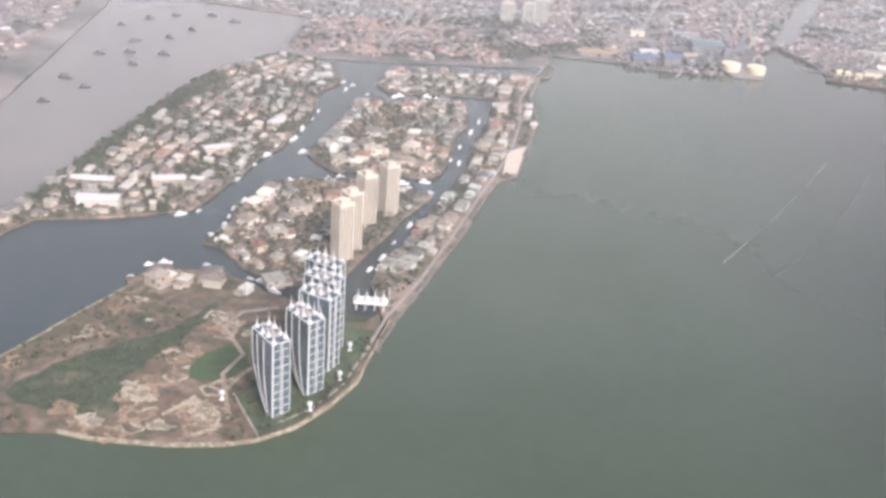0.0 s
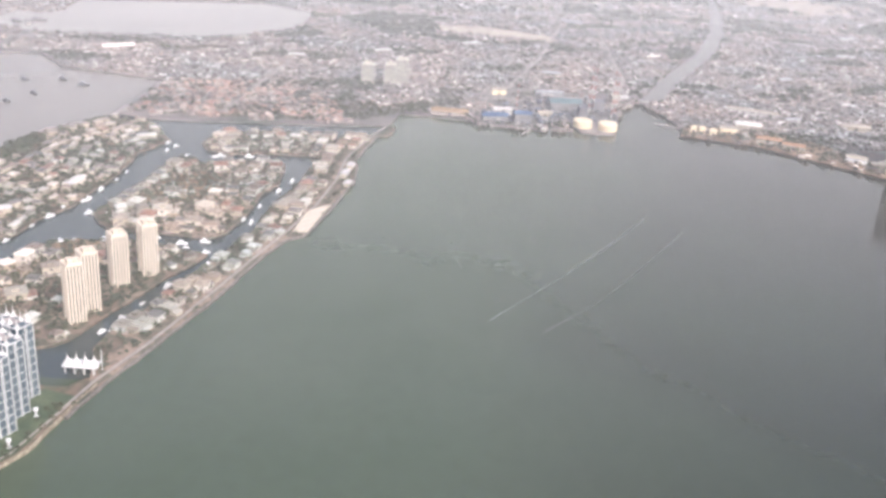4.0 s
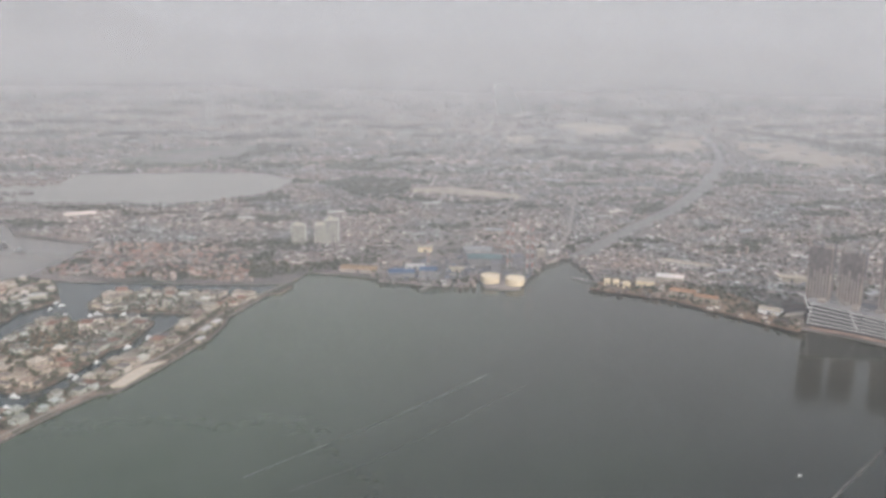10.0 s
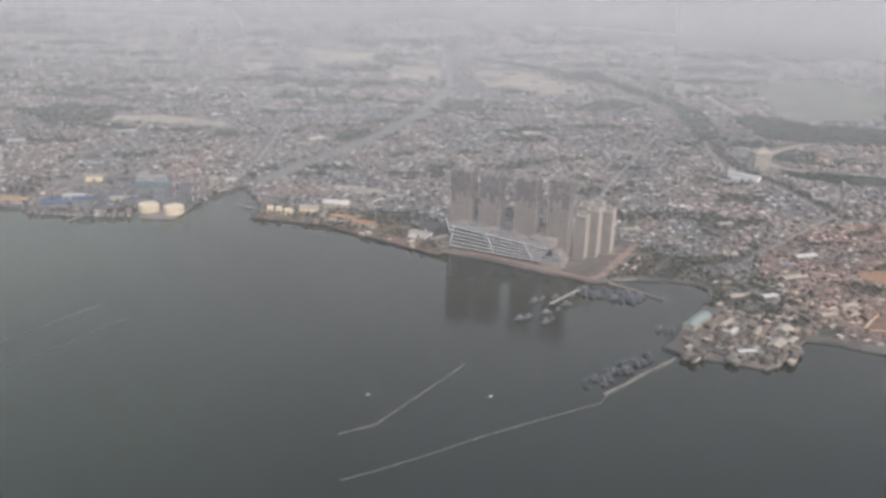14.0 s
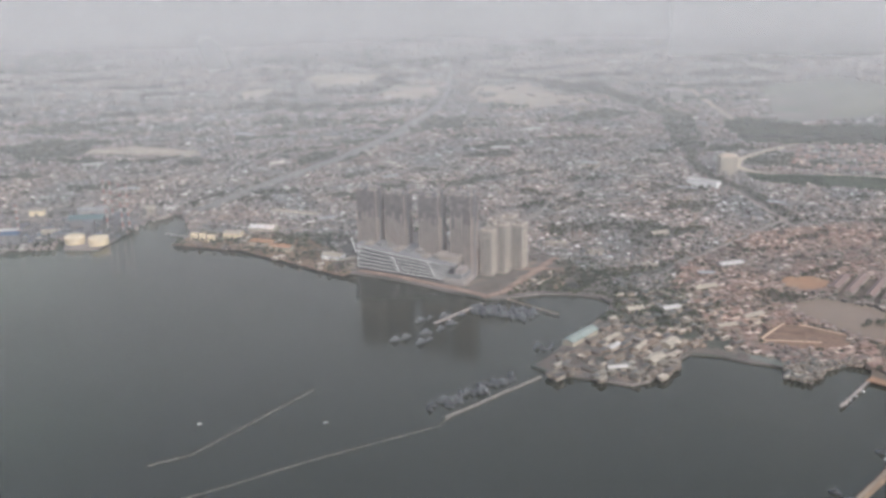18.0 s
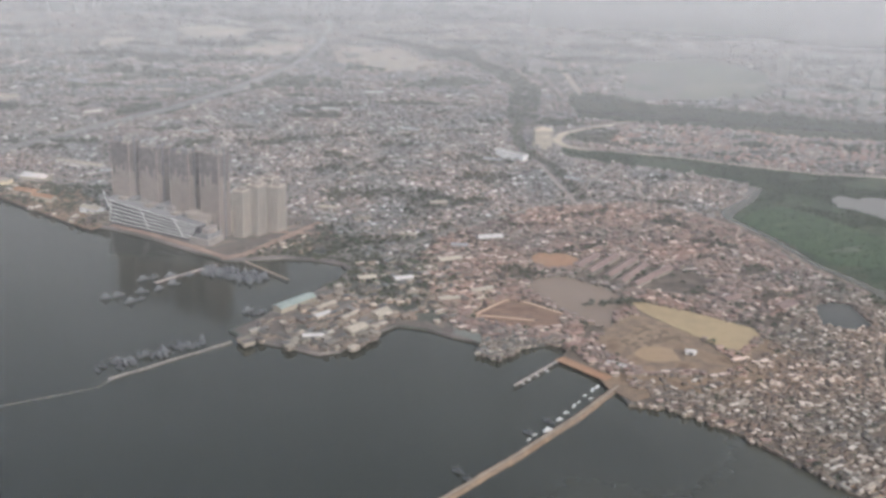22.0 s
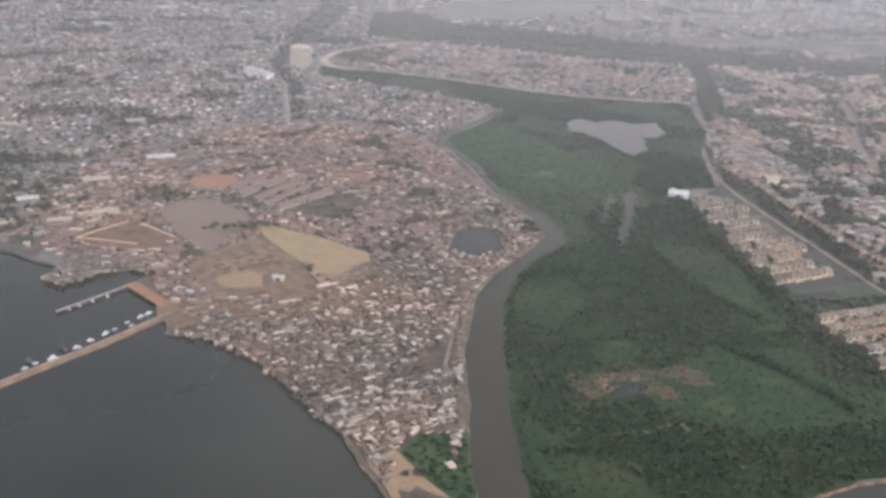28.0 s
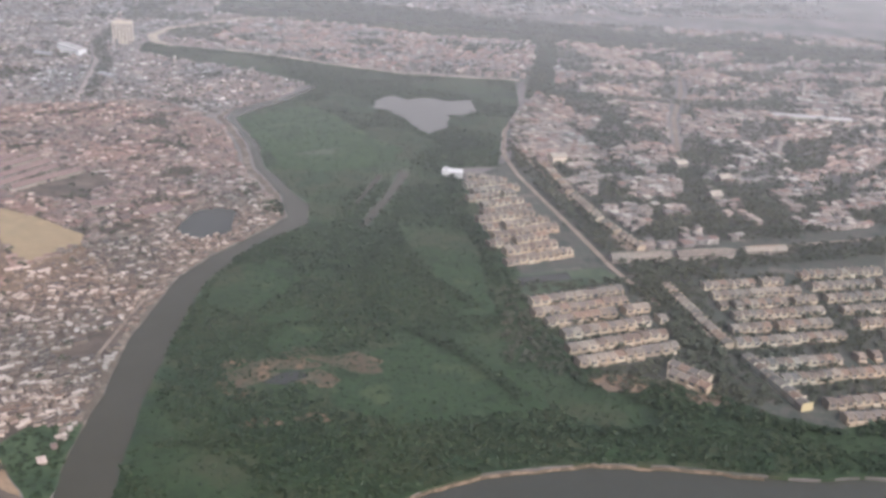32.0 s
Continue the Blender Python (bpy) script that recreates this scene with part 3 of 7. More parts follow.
ISLE_WEST = [(-257, 479), (-248, 523), (-240, 552), (-234, 602), (-224, 665), (-209, 741), (-190, 810), (-153, 866), (-114, 864), (-83, 816), (-100, 784), (-98, 764), (-100, 720), (-106, 689), (-109, 662), (-121, 639), (-125, 614), (-133, 590), (-138, 572), (-143, 555), (-148, 549), (-162, 543), (-173, 538), (-190, 532), (-228, 522), (-239, 501), (-247, 477)]
COAST_WEST = [(-4000, 300), (-400, 560), (-318, 640), (-321, 699), (-324, 772), (-329, 876), (-334, 974), (-339, 1018), (-345, 1060), (-286, 1068), (-248, 1022), (-169, 1004), (-138, 997), (-143, 955), (-149, 880), (-114, 872), (-70, 875), (-11, 884), (60, 894), (89, 903), (96, 941), (128, 940), (161, 934), (199, 922), (229, 927), (230, 954), (255, 949), (264, 923), (294, 924), (302, 984), (309, 1036)]
COAST_MID = [(340, 1040), (360, 972), (359, 945), (389, 947), (411, 926), (437, 919), (464, 905), (491, 882), (512, 864), (542, 854), (562, 843), (583, 830), (607, 815), (622, 806), (631, 799), (640, 800), (672, 812), (700, 811), (716, 804), (723, 794), (718, 774), (709, 757), (699, 741), (686, 718), (674, 694), (663, 681), (676, 668), (702, 660), (722, 652), (733, 658), (751, 687), (764, 700), (782, 696), (797, 688), (818, 680), (822, 663), (838, 676), (863, 687), (870, 680), (861, 663), (886, 639), (890, 624), (894, 610), (912, 610), (933, 599), (949, 583), (968, 561), (985, 537), (991, 529), (1003, 505), (1016, 481), (1026, 455)]
COAST_EAST = [(1050, 428), (1075, 428), (1120, 462), (1180, 494), (1209, 512), (1233, 517), (1254, 522), (1292, 523), (1327, 519), (1350, 518), (1379, 522), (1500, 530), (1700, 520), (4500, 500), (4500, 4900), (-4000, 4900)]
LAKE = [(-330, 1160), (-249, 1168), (-206, 1182), (-140, 1190), (-97, 1220), (-60, 1268), (-44, 1316), (-48, 1380), (-112, 1412), (-190, 1396), (-247, 1375), (-348, 1350), (-440, 1340), (-470, 1230), (-420, 1170)]
MUD_FLAT = [(-358, 1462), (-321, 1548), (-269, 1616), (-192, 1646), (-173, 1582), (-205, 1500), (-230, 1442), (-286, 1400)]
CANAL_LINE = [(340, 1040), (356, 1072), (382, 1142), (412, 1205), (456, 1300), (499, 1437), (528, 1570), (546, 1680), (548, 1800), (544, 1930), (540, 2080), (508, 2300), (470, 2480)]
CANAL_WIDE = (20, 18, 20, 21, 21, 21, 20, 17, 12, 11, 12, 14, 16)
CANAL = [(x - w / 2, y + w * 0.15) for (x, y), w in zip(CANAL_LINE, CANAL_WIDE)] + [(x + w / 2, y - w * 0.15) for (x, y), w in list(zip(CANAL_LINE, CANAL_WIDE))[::-1]]
RIVER = [(1050, 425), (1050, 479), (1047, 497), (1046, 525), (1047, 556), (1045, 602), (1049, 639), (1053, 674), (1065, 702), (1080, 728), (1091, 747), (1100, 767), (1092, 800), (1078, 830), (1067, 852), (1055, 899), (1039, 938), (1026, 963), (1029, 985), (1063, 1032), (1085, 1073), (1088, 1068), (1068, 1023), (1042, 983), (1033, 965), (1045, 938), (1062, 902), (1072, 855), (1085, 834), (1099, 807), (1111, 788), (1114, 757), (1095, 733), (1080, 706), (1068, 668), (1065, 605), (1065, 553), (1068, 511), (1071, 481), (1074, 425)]
LAKE_EAST = [(1141, 1040), (1156, 1058), (1170, 1046), (1187, 1058), (1202, 1050), (1226, 1055), (1230, 1023), (1216, 1007), (1204, 1004), (1204, 972), (1189, 950), (1177, 966), (1169, 986), (1156, 1005), (1142, 1014)]
SLIT = [(1168, 864), (1175, 859), (1167, 823), (1157, 782), (1149, 754), (1146, 757), (1149, 781), (1158, 811)]
SLIT_SMALL = [(1152, 852), (1156, 850), (1149, 820), (1142, 794), (1139, 796), (1146, 823)]
POND_WEST = [(854, 792), (875, 801), (901, 782), (918, 757), (903, 735), (894, 706), (880, 723), (866, 740), (847, 774)]
POND_EAST = [(1036, 735), (1042, 767), (1055, 776), (1068, 772), (1070, 738), (1052, 726)]
BASIN = [(690, 814), (704, 816), (707, 827), (697, 835), (688, 827)]
FOREST = [(1074, 426), (1120, 463), (1180, 495), (1209, 513), (1233, 518), (1254, 523), (1292, 524), (1327, 520), (1379, 523), (1500, 531), (1700, 522), (1700, 560), (1359, 552), (1326, 560), (1285, 568), (1259, 582), (1250, 613), (1234, 648), (1229, 689), (1220, 735), (1206, 788), (1200, 873), (1239, 883), (1247, 966), (1267, 1035), (1270, 1132), (1166, 1132), (1090, 1152), (1040, 1172), (962, 1186), (902, 1198), (908, 1160), (1010, 1115), (1075, 1078), (1088, 1068), (1068, 1023), (1042, 983), (1033, 965), (1045, 938), (1062, 902), (1072, 855), (1085, 834), (1099, 807), (1111, 788), (1114, 757), (1095, 733), (1080, 706), (1068, 668), (1065, 605), (1065, 553), (1068, 511), (1071, 481)]
GRASS = [(1034, 961), (1062, 990), (1087, 1008), (1112, 985), (1136, 945), (1166, 915), (1164, 885), (1140, 862), (1113, 850), (1085, 856), (1070, 890)]
MEADOWS = [[(1086, 688), (1103, 706), (1120, 680), (1100, 642)], [(1102, 634), (1125, 645), (1138, 612), (1114, 598)], [(1146, 594), (1185, 620), (1232, 592), (1244, 562), (1176, 543), (1146, 558)], [(1180, 732), (1216, 727), (1224, 650), (1204, 645)]]
MARSH_OPEN = [(1096, 580), (1110, 592), (1130, 594), (1146, 600), (1158, 592), (1142, 576), (1120, 566), (1102, 564)]
SAND = [(914, 757), (924, 758), (955, 744), (989, 722), (991, 711), (967, 681), (944, 711), (923, 738)]
EARTH = [(884, 688), (900, 720), (922, 744), (945, 712), (958, 684), (970, 663), (948, 650), (930, 658), (914, 648), (898, 662)]
COURT = [(806, 720), (832, 750), (850, 746), (869, 731), (866, 709), (842, 703), (832, 707)]
ORANGE = [(852, 832), (859, 848), (880, 850), (890, 839), (882, 820), (864, 815)]
TAN_A = [(584, 1800), (600, 1880), (650, 1886), (693, 1868), (764, 1750), (776, 1667), (689, 1632), (600, 1692)]
TAN_B = [(434, 1812), (457, 1890), (532, 1880), (533, 1766), (502, 1724), (448, 1748)]
TAN_D = [(266, 2002), (328, 2068), (415, 2027), (407, 1919), (320, 1884)]
TAN_E = [(196, 1840), (239, 1878), (253, 1765), (211, 1743)]
TAN_C = [(111, 1351), (170, 1370), (266, 1335), (276, 1298), (188, 1314), (124, 1317)]
GREEN_FAR = [(1067, 1830), (1226, 1937), (1288, 1775), (1217, 1553), (1070, 1500), (1012, 1490), (1029, 1608)]
TAN_FAR = [(1014, 1484), (1050, 1480), (1082, 1508), (1130, 1640), (1152, 1800), (1058, 1742), (1030, 1600)]
BELT_FAR = [(940, 1360), (1032, 1340), (1109, 1330), (1184, 1300), (1321, 1304), (1450, 1306), (1684, 1292), (2000, 1285), (2000, 1395), (1717, 1368), (1465, 1378), (1334, 1400), (1195, 1440), (1124, 1457), (1030, 1478), (983, 1535), (935, 1500)]
GREEN_WEST = [(-249, 526), (-240, 554), (-234, 603), (-224, 667), (-209, 744), (-191, 808), (-177, 791), (-196, 725), (-212, 663), (-221, 609), (-234, 583), (-238, 548), (-244, 520)]
BEACH = [(44, 645), (54, 648), (61, 690), (63, 699), (54, 692), (48, 681)]
BOULEVARD = [(1288, 1034), (1270, 982), (1262, 945), (1263, 905), (1277, 852), (1292, 806), (1304, 770), (1314, 728)]
GAP = ribbon([(1318, 1312), (1306, 1200), (1286, 1072)], 24)
ESTATE_BAND = ribbon([(1286, 1085), (1340, 1088), (1412, 1082), (1520, 1100)], 18)
ESTATE_PARK = [(1314, 973), (1341, 1014), (1358, 999), (1341, 939), (1311, 912), (1305, 931)]
ESTATE_GROVES = [[(1374, 893), (1388, 889), (1387, 822), (1384, 777), (1365, 765), (1363, 812)], [(1409, 836), (1428, 845), (1433, 794), (1431, 771), (1409, 772)], [(1476, 975), (1530, 1002), (1495, 917), (1464, 904)], [(1410, 995), (1427, 943), (1423, 903), (1406, 906), (1376, 926)], [(1336, 823), (1346, 814), (1348, 771), (1330, 757)]]
CITY_GROVE = [(-8, 1352), (40, 1412), (112, 1388), (124, 1301), (57, 1284)]
CITY_BELT = [(600, 2000), (650, 1965), (727, 1885), (790, 1825), (850, 1675), (886, 1537), (874, 1400), (868, 1327), (858, 1240), (862, 1183), (880, 1130), (890, 1112), (909, 997)]
ESTATE_ROAD = [(1291, 1106), (1280, 1066), (1262, 1018), (1249, 968), (1245, 911), (1252, 868), (1268, 812), (1283, 762), (1296, 715), (1315, 670)]
CROSS_ROAD = [(1310, 726), (1342, 739), (1412, 762), (1700, 850)]
SLUM = [(890, 640), (912, 611), (933, 600), (949, 584), (968, 562), (985, 540), (1003, 506), (1012, 492), (1040, 500), (1042, 556), (1041, 602), (1045, 639), (1049, 674), (1061, 702), (1076, 728), (1090, 750), (1094, 768), (1086, 797), (1069, 828), (1057, 850), (1045, 897), (1028, 938), (1010, 965), (960, 1000), (850, 960), (800, 900), (770, 830), (780, 760), (800, 700), (820, 682), (862, 687), (875, 660)]
CITY = [(-330, 1075), (-286, 1070), (-248, 1024), (-138, 1000), (-140, 880), (60, 898), (94, 945), (230, 960), (255, 953), (300, 990), (330, 1040), (362, 975), (411, 930), (512, 866), (540, 905), (690, 900), (740, 800), (770, 830), (800, 900), (850, 960), (960, 1000), (1012, 968), (1060, 1036), (1075, 1078), (1010, 1115), (910, 1150), (902, 1202), (962, 1190), (1040, 1176), (1090, 1156), (1166, 1136), (1270, 1136), (1290, 1250), (1290, 1450), (-330, 1450)]

# ---- ground and water ----
R = 4800
sea = tagged(part("water", mesh_of("water", [(-R, -3000, 0), (R, -3000, 0), (R, 4900, 0), (-R, 4900, 0)], [(0, 1, 2, 3)], "sea")), "calm grey-green turbid bay water", "water", kind="structure")
mainland = wiggle(COAST_WEST + COAST_MID + COAST_EAST)
tagged(part("ground", slab("ground", mainland, -1, 1.5, "city_ground")), "flat dusty built-up coastal ground", "ground", kind="structure")
ISLES = (("isle_ground_south", ISLE_SOUTH, "scrub_ground"), ("isle_ground_strip", STRIP, "isle_ground"), ("isle_ground_middle", ISLE_MID, "isle_ground"), ("isle_ground_upper", ISLE_UPPER, "isle_ground"), ("isle_ground_top", ISLE_TOP, "isle_ground"), ("isle_ground_west", ISLE_WEST, "isle_ground"))
for name, poly, m in ISLES:
    tagged(part(name, slab(name, wiggle(poly, 5, 0.5), -1, 1.5, m)), "low reclaimed island ground among canals", "ground", kind="structure")


SHORE_NORTH = [(-136, 885), (-60, 884), (56, 900), (40, 935), (36, 990), (-20, 1010), (-132, 1000)]
BAY = [(-400, 560), (-318, 640), (-321, 699), (-329, 876), (-339, 1018), (-345, 1060), (-286, 1068), (-248, 1022), (-138, 997), (-149, 880), (-155, 868), (-190, 812), (-209, 744), (-224, 668), (-234, 604), (-242, 552), (-250, 520), (-262, 470), (-400, 380)]
tagged(part("water_bay", mesh_of("water_bay", [(x, y, 0.06) for x, y in BAY], [tuple(range(len(BAY)))[::-1]], "bay_silt")), "pale brown silty water of a shallow bay", "water", kind="structure")


LAGOON = [(-24, 449), (-29, 495), (-20, 517), (-11, 547), (7, 604), (18, 641), (24, 700), (33, 736), (43, 811), (54, 858), (88, 895), (-149, 880), (-190, 810), (-224, 665), (-248, 523), (-262, 470), (-420, 400), (-420, 300), (-208, 358), (-153, 467), (-93, 470), (-58, 449)]
tagged(part("water_lagoon", slab("water_lagoon", LAGOON, -0.5, 0.04, "lagoon")), "still blue-grey water between the villa islands", "water", kind="structure")


def patch(name, poly, m, k, label, category, amp=1.0):
    """A surface laid on the ground, k layers up."""
    return tagged(part(name, slab(name, wiggle(poly, 6, amp), 1.4, 1.5 + 0.09 * k, m)), label, category, kind="structure")


patch("water_lake", LAKE, "lake", 2, "wide pale reservoir inside the city", "lake", 4)
patch("ground_mud_flat", MUD_FLAT, "pale_mud", 2, "pale drying mud flat beside the reservoir", "mud", 6)
patch("ground_tan_far", TAN_FAR, "pale_mud", 3, "distant dull beige field", "field", 6)
patch("water_canal", CANAL, "canal", 2, "broad pale flood canal running inland", "canal", 1)
patch("ground_mangrove", FOREST, "mangrove_ground", 1, "dark green mangrove swamp ground", "swamp", 1)
patch("water_river", RIVER, "river", 3, "winding grey-brown river beside shacks", "river", 0.8)
patch("water_lake_east", LAKE_EAST, "canal", 2, "pale lake with an uneven shore among mangroves", "lake", 4.5)
patch("ground_river_bank", ribbon([(1047, 500), (1044, 556), (1043, 602), (1047, 639), (1051, 674), (1063, 702), (1078, 728), (1091, 749), (1097, 768), (1088, 800), (1074, 830), (1062, 852), (1050, 899), (1034, 938), (1021, 965), (1026, 990), (1060, 1036)], 5), "bank_mud", 2, "brown muddy river bank", "bank", 1.2)
patch("water_slit", SLIT, "river", 2, "narrow grey pond between mangroves", "pond", 0.8)
patch("water_slit", SLIT_SMALL, "river", 2.3, "narrow dark pond between mangroves", "pond", 0.6)
patch("water_pond_west", POND_WEST, "pond", 2, "shallow brown pond beside a sandy field", "pond", 1)
patch("water_pond_east", POND_EAST, "dark_pond", 2, "dark pond among shacks", "pond", 1)
patch("water_basin", BASIN, "dark_pond", 2, "dark harbour basin with weeds", "basin", 2)
patch("ground_grass", GRASS, "marsh_grass", 2, "bright marsh grass meadow", "grass", 5)
for i, (x, y, r) in enumerate(((1108, 577, 9), (1121, 590, 8), (1136, 577, 7), (1152, 594, 10), (1104, 564, 6), (1127, 600, 6), (1098, 588, 5), (1118, 540, 5), (1140, 545, 4))):
    patch("ground_marsh", [(x + r * 1.5 * (1 + 0.35 * math.sin(2 * a + i) + 0.25 * math.sin(5 * a + 2 * i)) * math.cos(a), y + r * 0.9 * (1 + 0.3 * math.cos(3 * a + i)) * math.sin(a)) for a in np.linspace(0, math.tau, 24, endpoint=False)], "marsh", 1.4 + i * 0.12, "brown dried-out marsh", "marsh", 2)
patch("water_marsh", [(1114, 572), (1121, 581), (1129, 583), (1134, 578), (1124, 571)], "dark_pond", 3.2, "dark pool in the marsh", "pool", 2)
for i, q in enumerate(MEADOWS):
    patch("ground_meadow", q, "meadow", 1.5 + 0.1 * i, "open green meadow inside the swamp", "grass", 4)
patch("ground_meadow", [(1088, 886), (1106, 898), (1124, 906), (1118, 891), (1100, 884)], "lawn", 3.2, "bright strip of marsh grass", "grass", 2)
patch("ground_sand", SAND, "sand", 3, "levelled ochre sand field", "sand", 1)
patch("ground_earth", EARTH, "earth", 2, "bare brown earth field with tracks", "earth", 2)
patch("ground_court", COURT, "red_earth", 2, "reddish earth plot with pale dirt tracks", "earth", 0.5)
patch("ground_orange", ORANGE, "orange_earth", 2, "bare orange earth plot", "earth", 2)
patch("ground_brown_patch", [(896, 690), (912, 716), (930, 722), (940, 700), (924, 690), (910, 680)], "dry_soil", 2.3, "dull brown weedy part of the earth field", "earth", 5)
patch("ground_orange_patch", [(908, 676), (920, 688), (932, 684), (930, 668), (914, 664)], "orange_sand", 2.6, "orange sandy patch on the earth field", "earth", 6)
patch("water_mud_pool", [(799, 692), (806, 705), (821, 703), (827, 691), (817, 677)], "mud_pool", 2, "shallow grey-green pool by the shore", "pool", 1)
patch("ground_shore_corner", [(824, 690), (838, 680), (862, 688), (871, 681), (862, 664), (886, 640), (890, 625), (895, 611), (911, 611), (914, 640), (880, 690), (850, 704)], "slum_ground", 1.6, "packed brown ground behind the fish quay", "ground", 1.5)
patch("ground_jetty_root", [(884, 628), (880, 640), (888, 650), (910, 640), (906, 618), (896, 612)], "earth", 3, "sandy ground at the root of the jetty", "earth", 1)
patch("ground_slum", SLUM, "slum_ground", 1, "packed brown ground between shacks", "ground", 1)
for name, q in (("ground_field_a", TAN_A), ("ground_field_b", TAN_B), ("ground_field_c", TAN_C), ("ground_field_d", TAN_D), ("ground_field_e", TAN_E)):
    patch(name, q, "pale_field", 2, "pale bare field in the distant city", "field", 8)
patch("ground_green_far", GREEN_FAR, "far_green", 2, "distant flat green field", "field", 8)
patch("ground_belt_far", BELT_FAR, "mangrove_ground", 1, "distant dark belt of trees and marsh", "field", 5)
patch("water_belt", ribbon([(940, 1400), (1040, 1395), (1180, 1362), (1330, 1350), (1500, 1342), (1720, 1330), (2000, 1335)], 16), "dark_pond", 2, "dark river inside the distant belt", "river", 3)
patch("beach", BEACH, "pale_sand", 6, "pale sand beach beside the sea road", "beach", 0.3)
patch("ground_green_west", GREEN_WEST, "grass", 1, "green verge along the island shore", "grass", 1)


def road(name, pts, w, m, label, k=4):
    return tagged(part(name, slab(name, ribbon(pts, w), 1.4, 1.5 + 0.09 * k, m)), label, "road", kind="structure")


SEA_ROAD = [(-60, 352), (-46, 365), (-35, 384), (-27, 415), (-20, 446), (-6, 484), (12, 545), (29, 608), (41, 650), (52, 694), (60, 750), (62, 803), (76, 865), (88, 900)]
road("road_sea", SEA_ROAD[3:], 1.7, "road", "pale sea road along the island edge")
road("road_promenade", SEA_ROAD[:4] + [(-23, 432)], 1.2, "road", "pale curved promenade behind the sea wall", 4.5)
road("road_boulevard", BOULEVARD, 4, "dirt_road", "tan estate boulevard")
road("road_estate", ESTATE_ROAD, 3.4, "dirt_road", "estate road beside a planted canal")
road("road_cross", CROSS_ROAD, 3, "dirt_road", "straight estate cross road")
patch("ground_site", [(640, 905), (520, 930), (512, 870), (630, 806), (640, 804), (672, 817), (700, 811), (735, 880), (700, 905)], "site", 1, "churned grey-brown ground of a building site", "ground", 2)
patch("ground_tip", [(666, 680), (677, 669), (702, 661), (722, 653), (733, 659), (751, 688), (765, 701), (782, 697), (797, 689), (800, 716), (800, 780), (740, 770), (712, 759), (700, 741), (687, 717)], "site", 0.8, "packed brown ground of the fishing port", "ground", 0.6)
road("road_quay", [(531, 864), (562, 850), (607, 822), (634, 804)], 5, "red_mud", "reddish paved quay in front of the complex")
road("road_site", [(630, 802), (645, 813), (675, 872), (688, 897)], 6, "red_mud", "muddy red road of a building site", 5)
road("road_site_cross", [(655, 868), (690, 868), (730, 880)], 4, "red_mud", "muddy site road")
road("road_court_a", [(800, 720), (811, 721), (821, 735), (831, 748), (836, 751), (847, 746), (868, 731)], 1.7, "track", "pale dirt track round a plot", 5)
road("road_court_b", [(808, 721), (826, 720), (849, 717)], 1.2, "track", "pale dirt track across a plot", 6)
road("road_court_c", [(808, 720), (821, 712), (836, 706)], 1.1, "track", "pale dirt track beside a plot", 7)
road("road_river", [(1035, 590), (1042, 650), (1052, 690), (1068, 722), (1080, 750)], 1.8, "dirt_road", "sandy river road among shacks")
road("road_isle_south", [(-80, 352), (-90, 385), (-84, 402), (-98, 425), (-92, 440), (-75, 447)], 2.2, "dirt_road", "worn dirt track over waste land")
HOTEL_LOOP = [(1040, 1364), (994, 1347), (945, 1302), (912, 1264), (902, 1230), (912, 1204), (936, 1190)]
road("road_hotel", HOTEL_LOOP, 10, "pale_field", "pale curving embankment road")
CITY_ROADS = [[(310, 1050), (330, 1130), (330, 1400)], [(640, 930), (700, 1100), (820, 1400)], [(760, 850), (900, 1010), (950, 1130), (880, 1190)], [(120, 1000), (330, 1060)], [(-60, 900), (-30, 1150), (80, 1400)], [(420, 980), (640, 1000), (860, 1150)], [(200, 1060), (240, 1200), (300, 1500)]]
for i, q in enumerate(CITY_ROADS):
    road("road_city", q, 3.6, "road", "grey city street between roofs", 3)
WHITE_ROAD = [(872, 1135), (879, 1115), (888, 1062), (900, 993)]
MARSH_ROAD = [(985, 1188), (1040, 1174), (1090, 1155), (1166, 1135), (1275, 1135)]
FAR_ROAD = [(949, 1913), (952, 1669), (961, 1512)]
EAST_ROAD = [(1440, 1180), (1428, 1122), (1402, 1034), (1386, 945)]
EAST_LANE = [(1495, 1062), (1578, 1050)]
road("road_city", WHITE_ROAD, 4, "quay", "pale straight street beside a ditch", 4)
road("road_marsh", MARSH_ROAD, 5, "pale_field", "pale road between estate and marsh", 4)
road("road_city", FAR_ROAD, 9, "pale_field", "pale distant avenue", 4)
road("road_east", EAST_ROAD, 4, "dirt_road", "estate avenue among trees", 4)
road("road_east", EAST_LANE, 4, "pale_field", "pale estate lane", 4)
patch("ground_edge", [(1200, 880), (1206, 788), (1220, 735), (1229, 689), (1234, 648), (1250, 613), (1259, 582), (1285, 568), (1326, 560), (1359, 552), (1700, 560), (1700, 582), (1450, 594), (1372, 556), (1345, 566), (1318, 586), (1266, 600), (1256, 640), (1242, 700), (1227, 760), (1214, 848)], "mangrove_ground", 0.9, "dark ground under the swamp-edge trees", "swamp", 1)
patch("ground_estate", [(1212, 845), (1232, 700), (1246, 640), (1262, 590), (1330, 566), (1366, 556), (1700, 566), (1700, 900), (1500, 870), (1330, 900), (1290, 900), (1266, 1030), (1250, 900)], "estate_ground", 0.6, "shaded green-brown ground between estate houses", "ground", 1)

# ---- haze imitated by flat see-through sheets one behind another, lit by sun and sky ----
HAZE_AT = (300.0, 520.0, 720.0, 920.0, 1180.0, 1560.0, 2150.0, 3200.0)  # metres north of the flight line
# the sheets' opacity ramps are set to the flight height
HAZE_LENGTH, FLIGHT_HEIGHT = 1930.0, 262.0


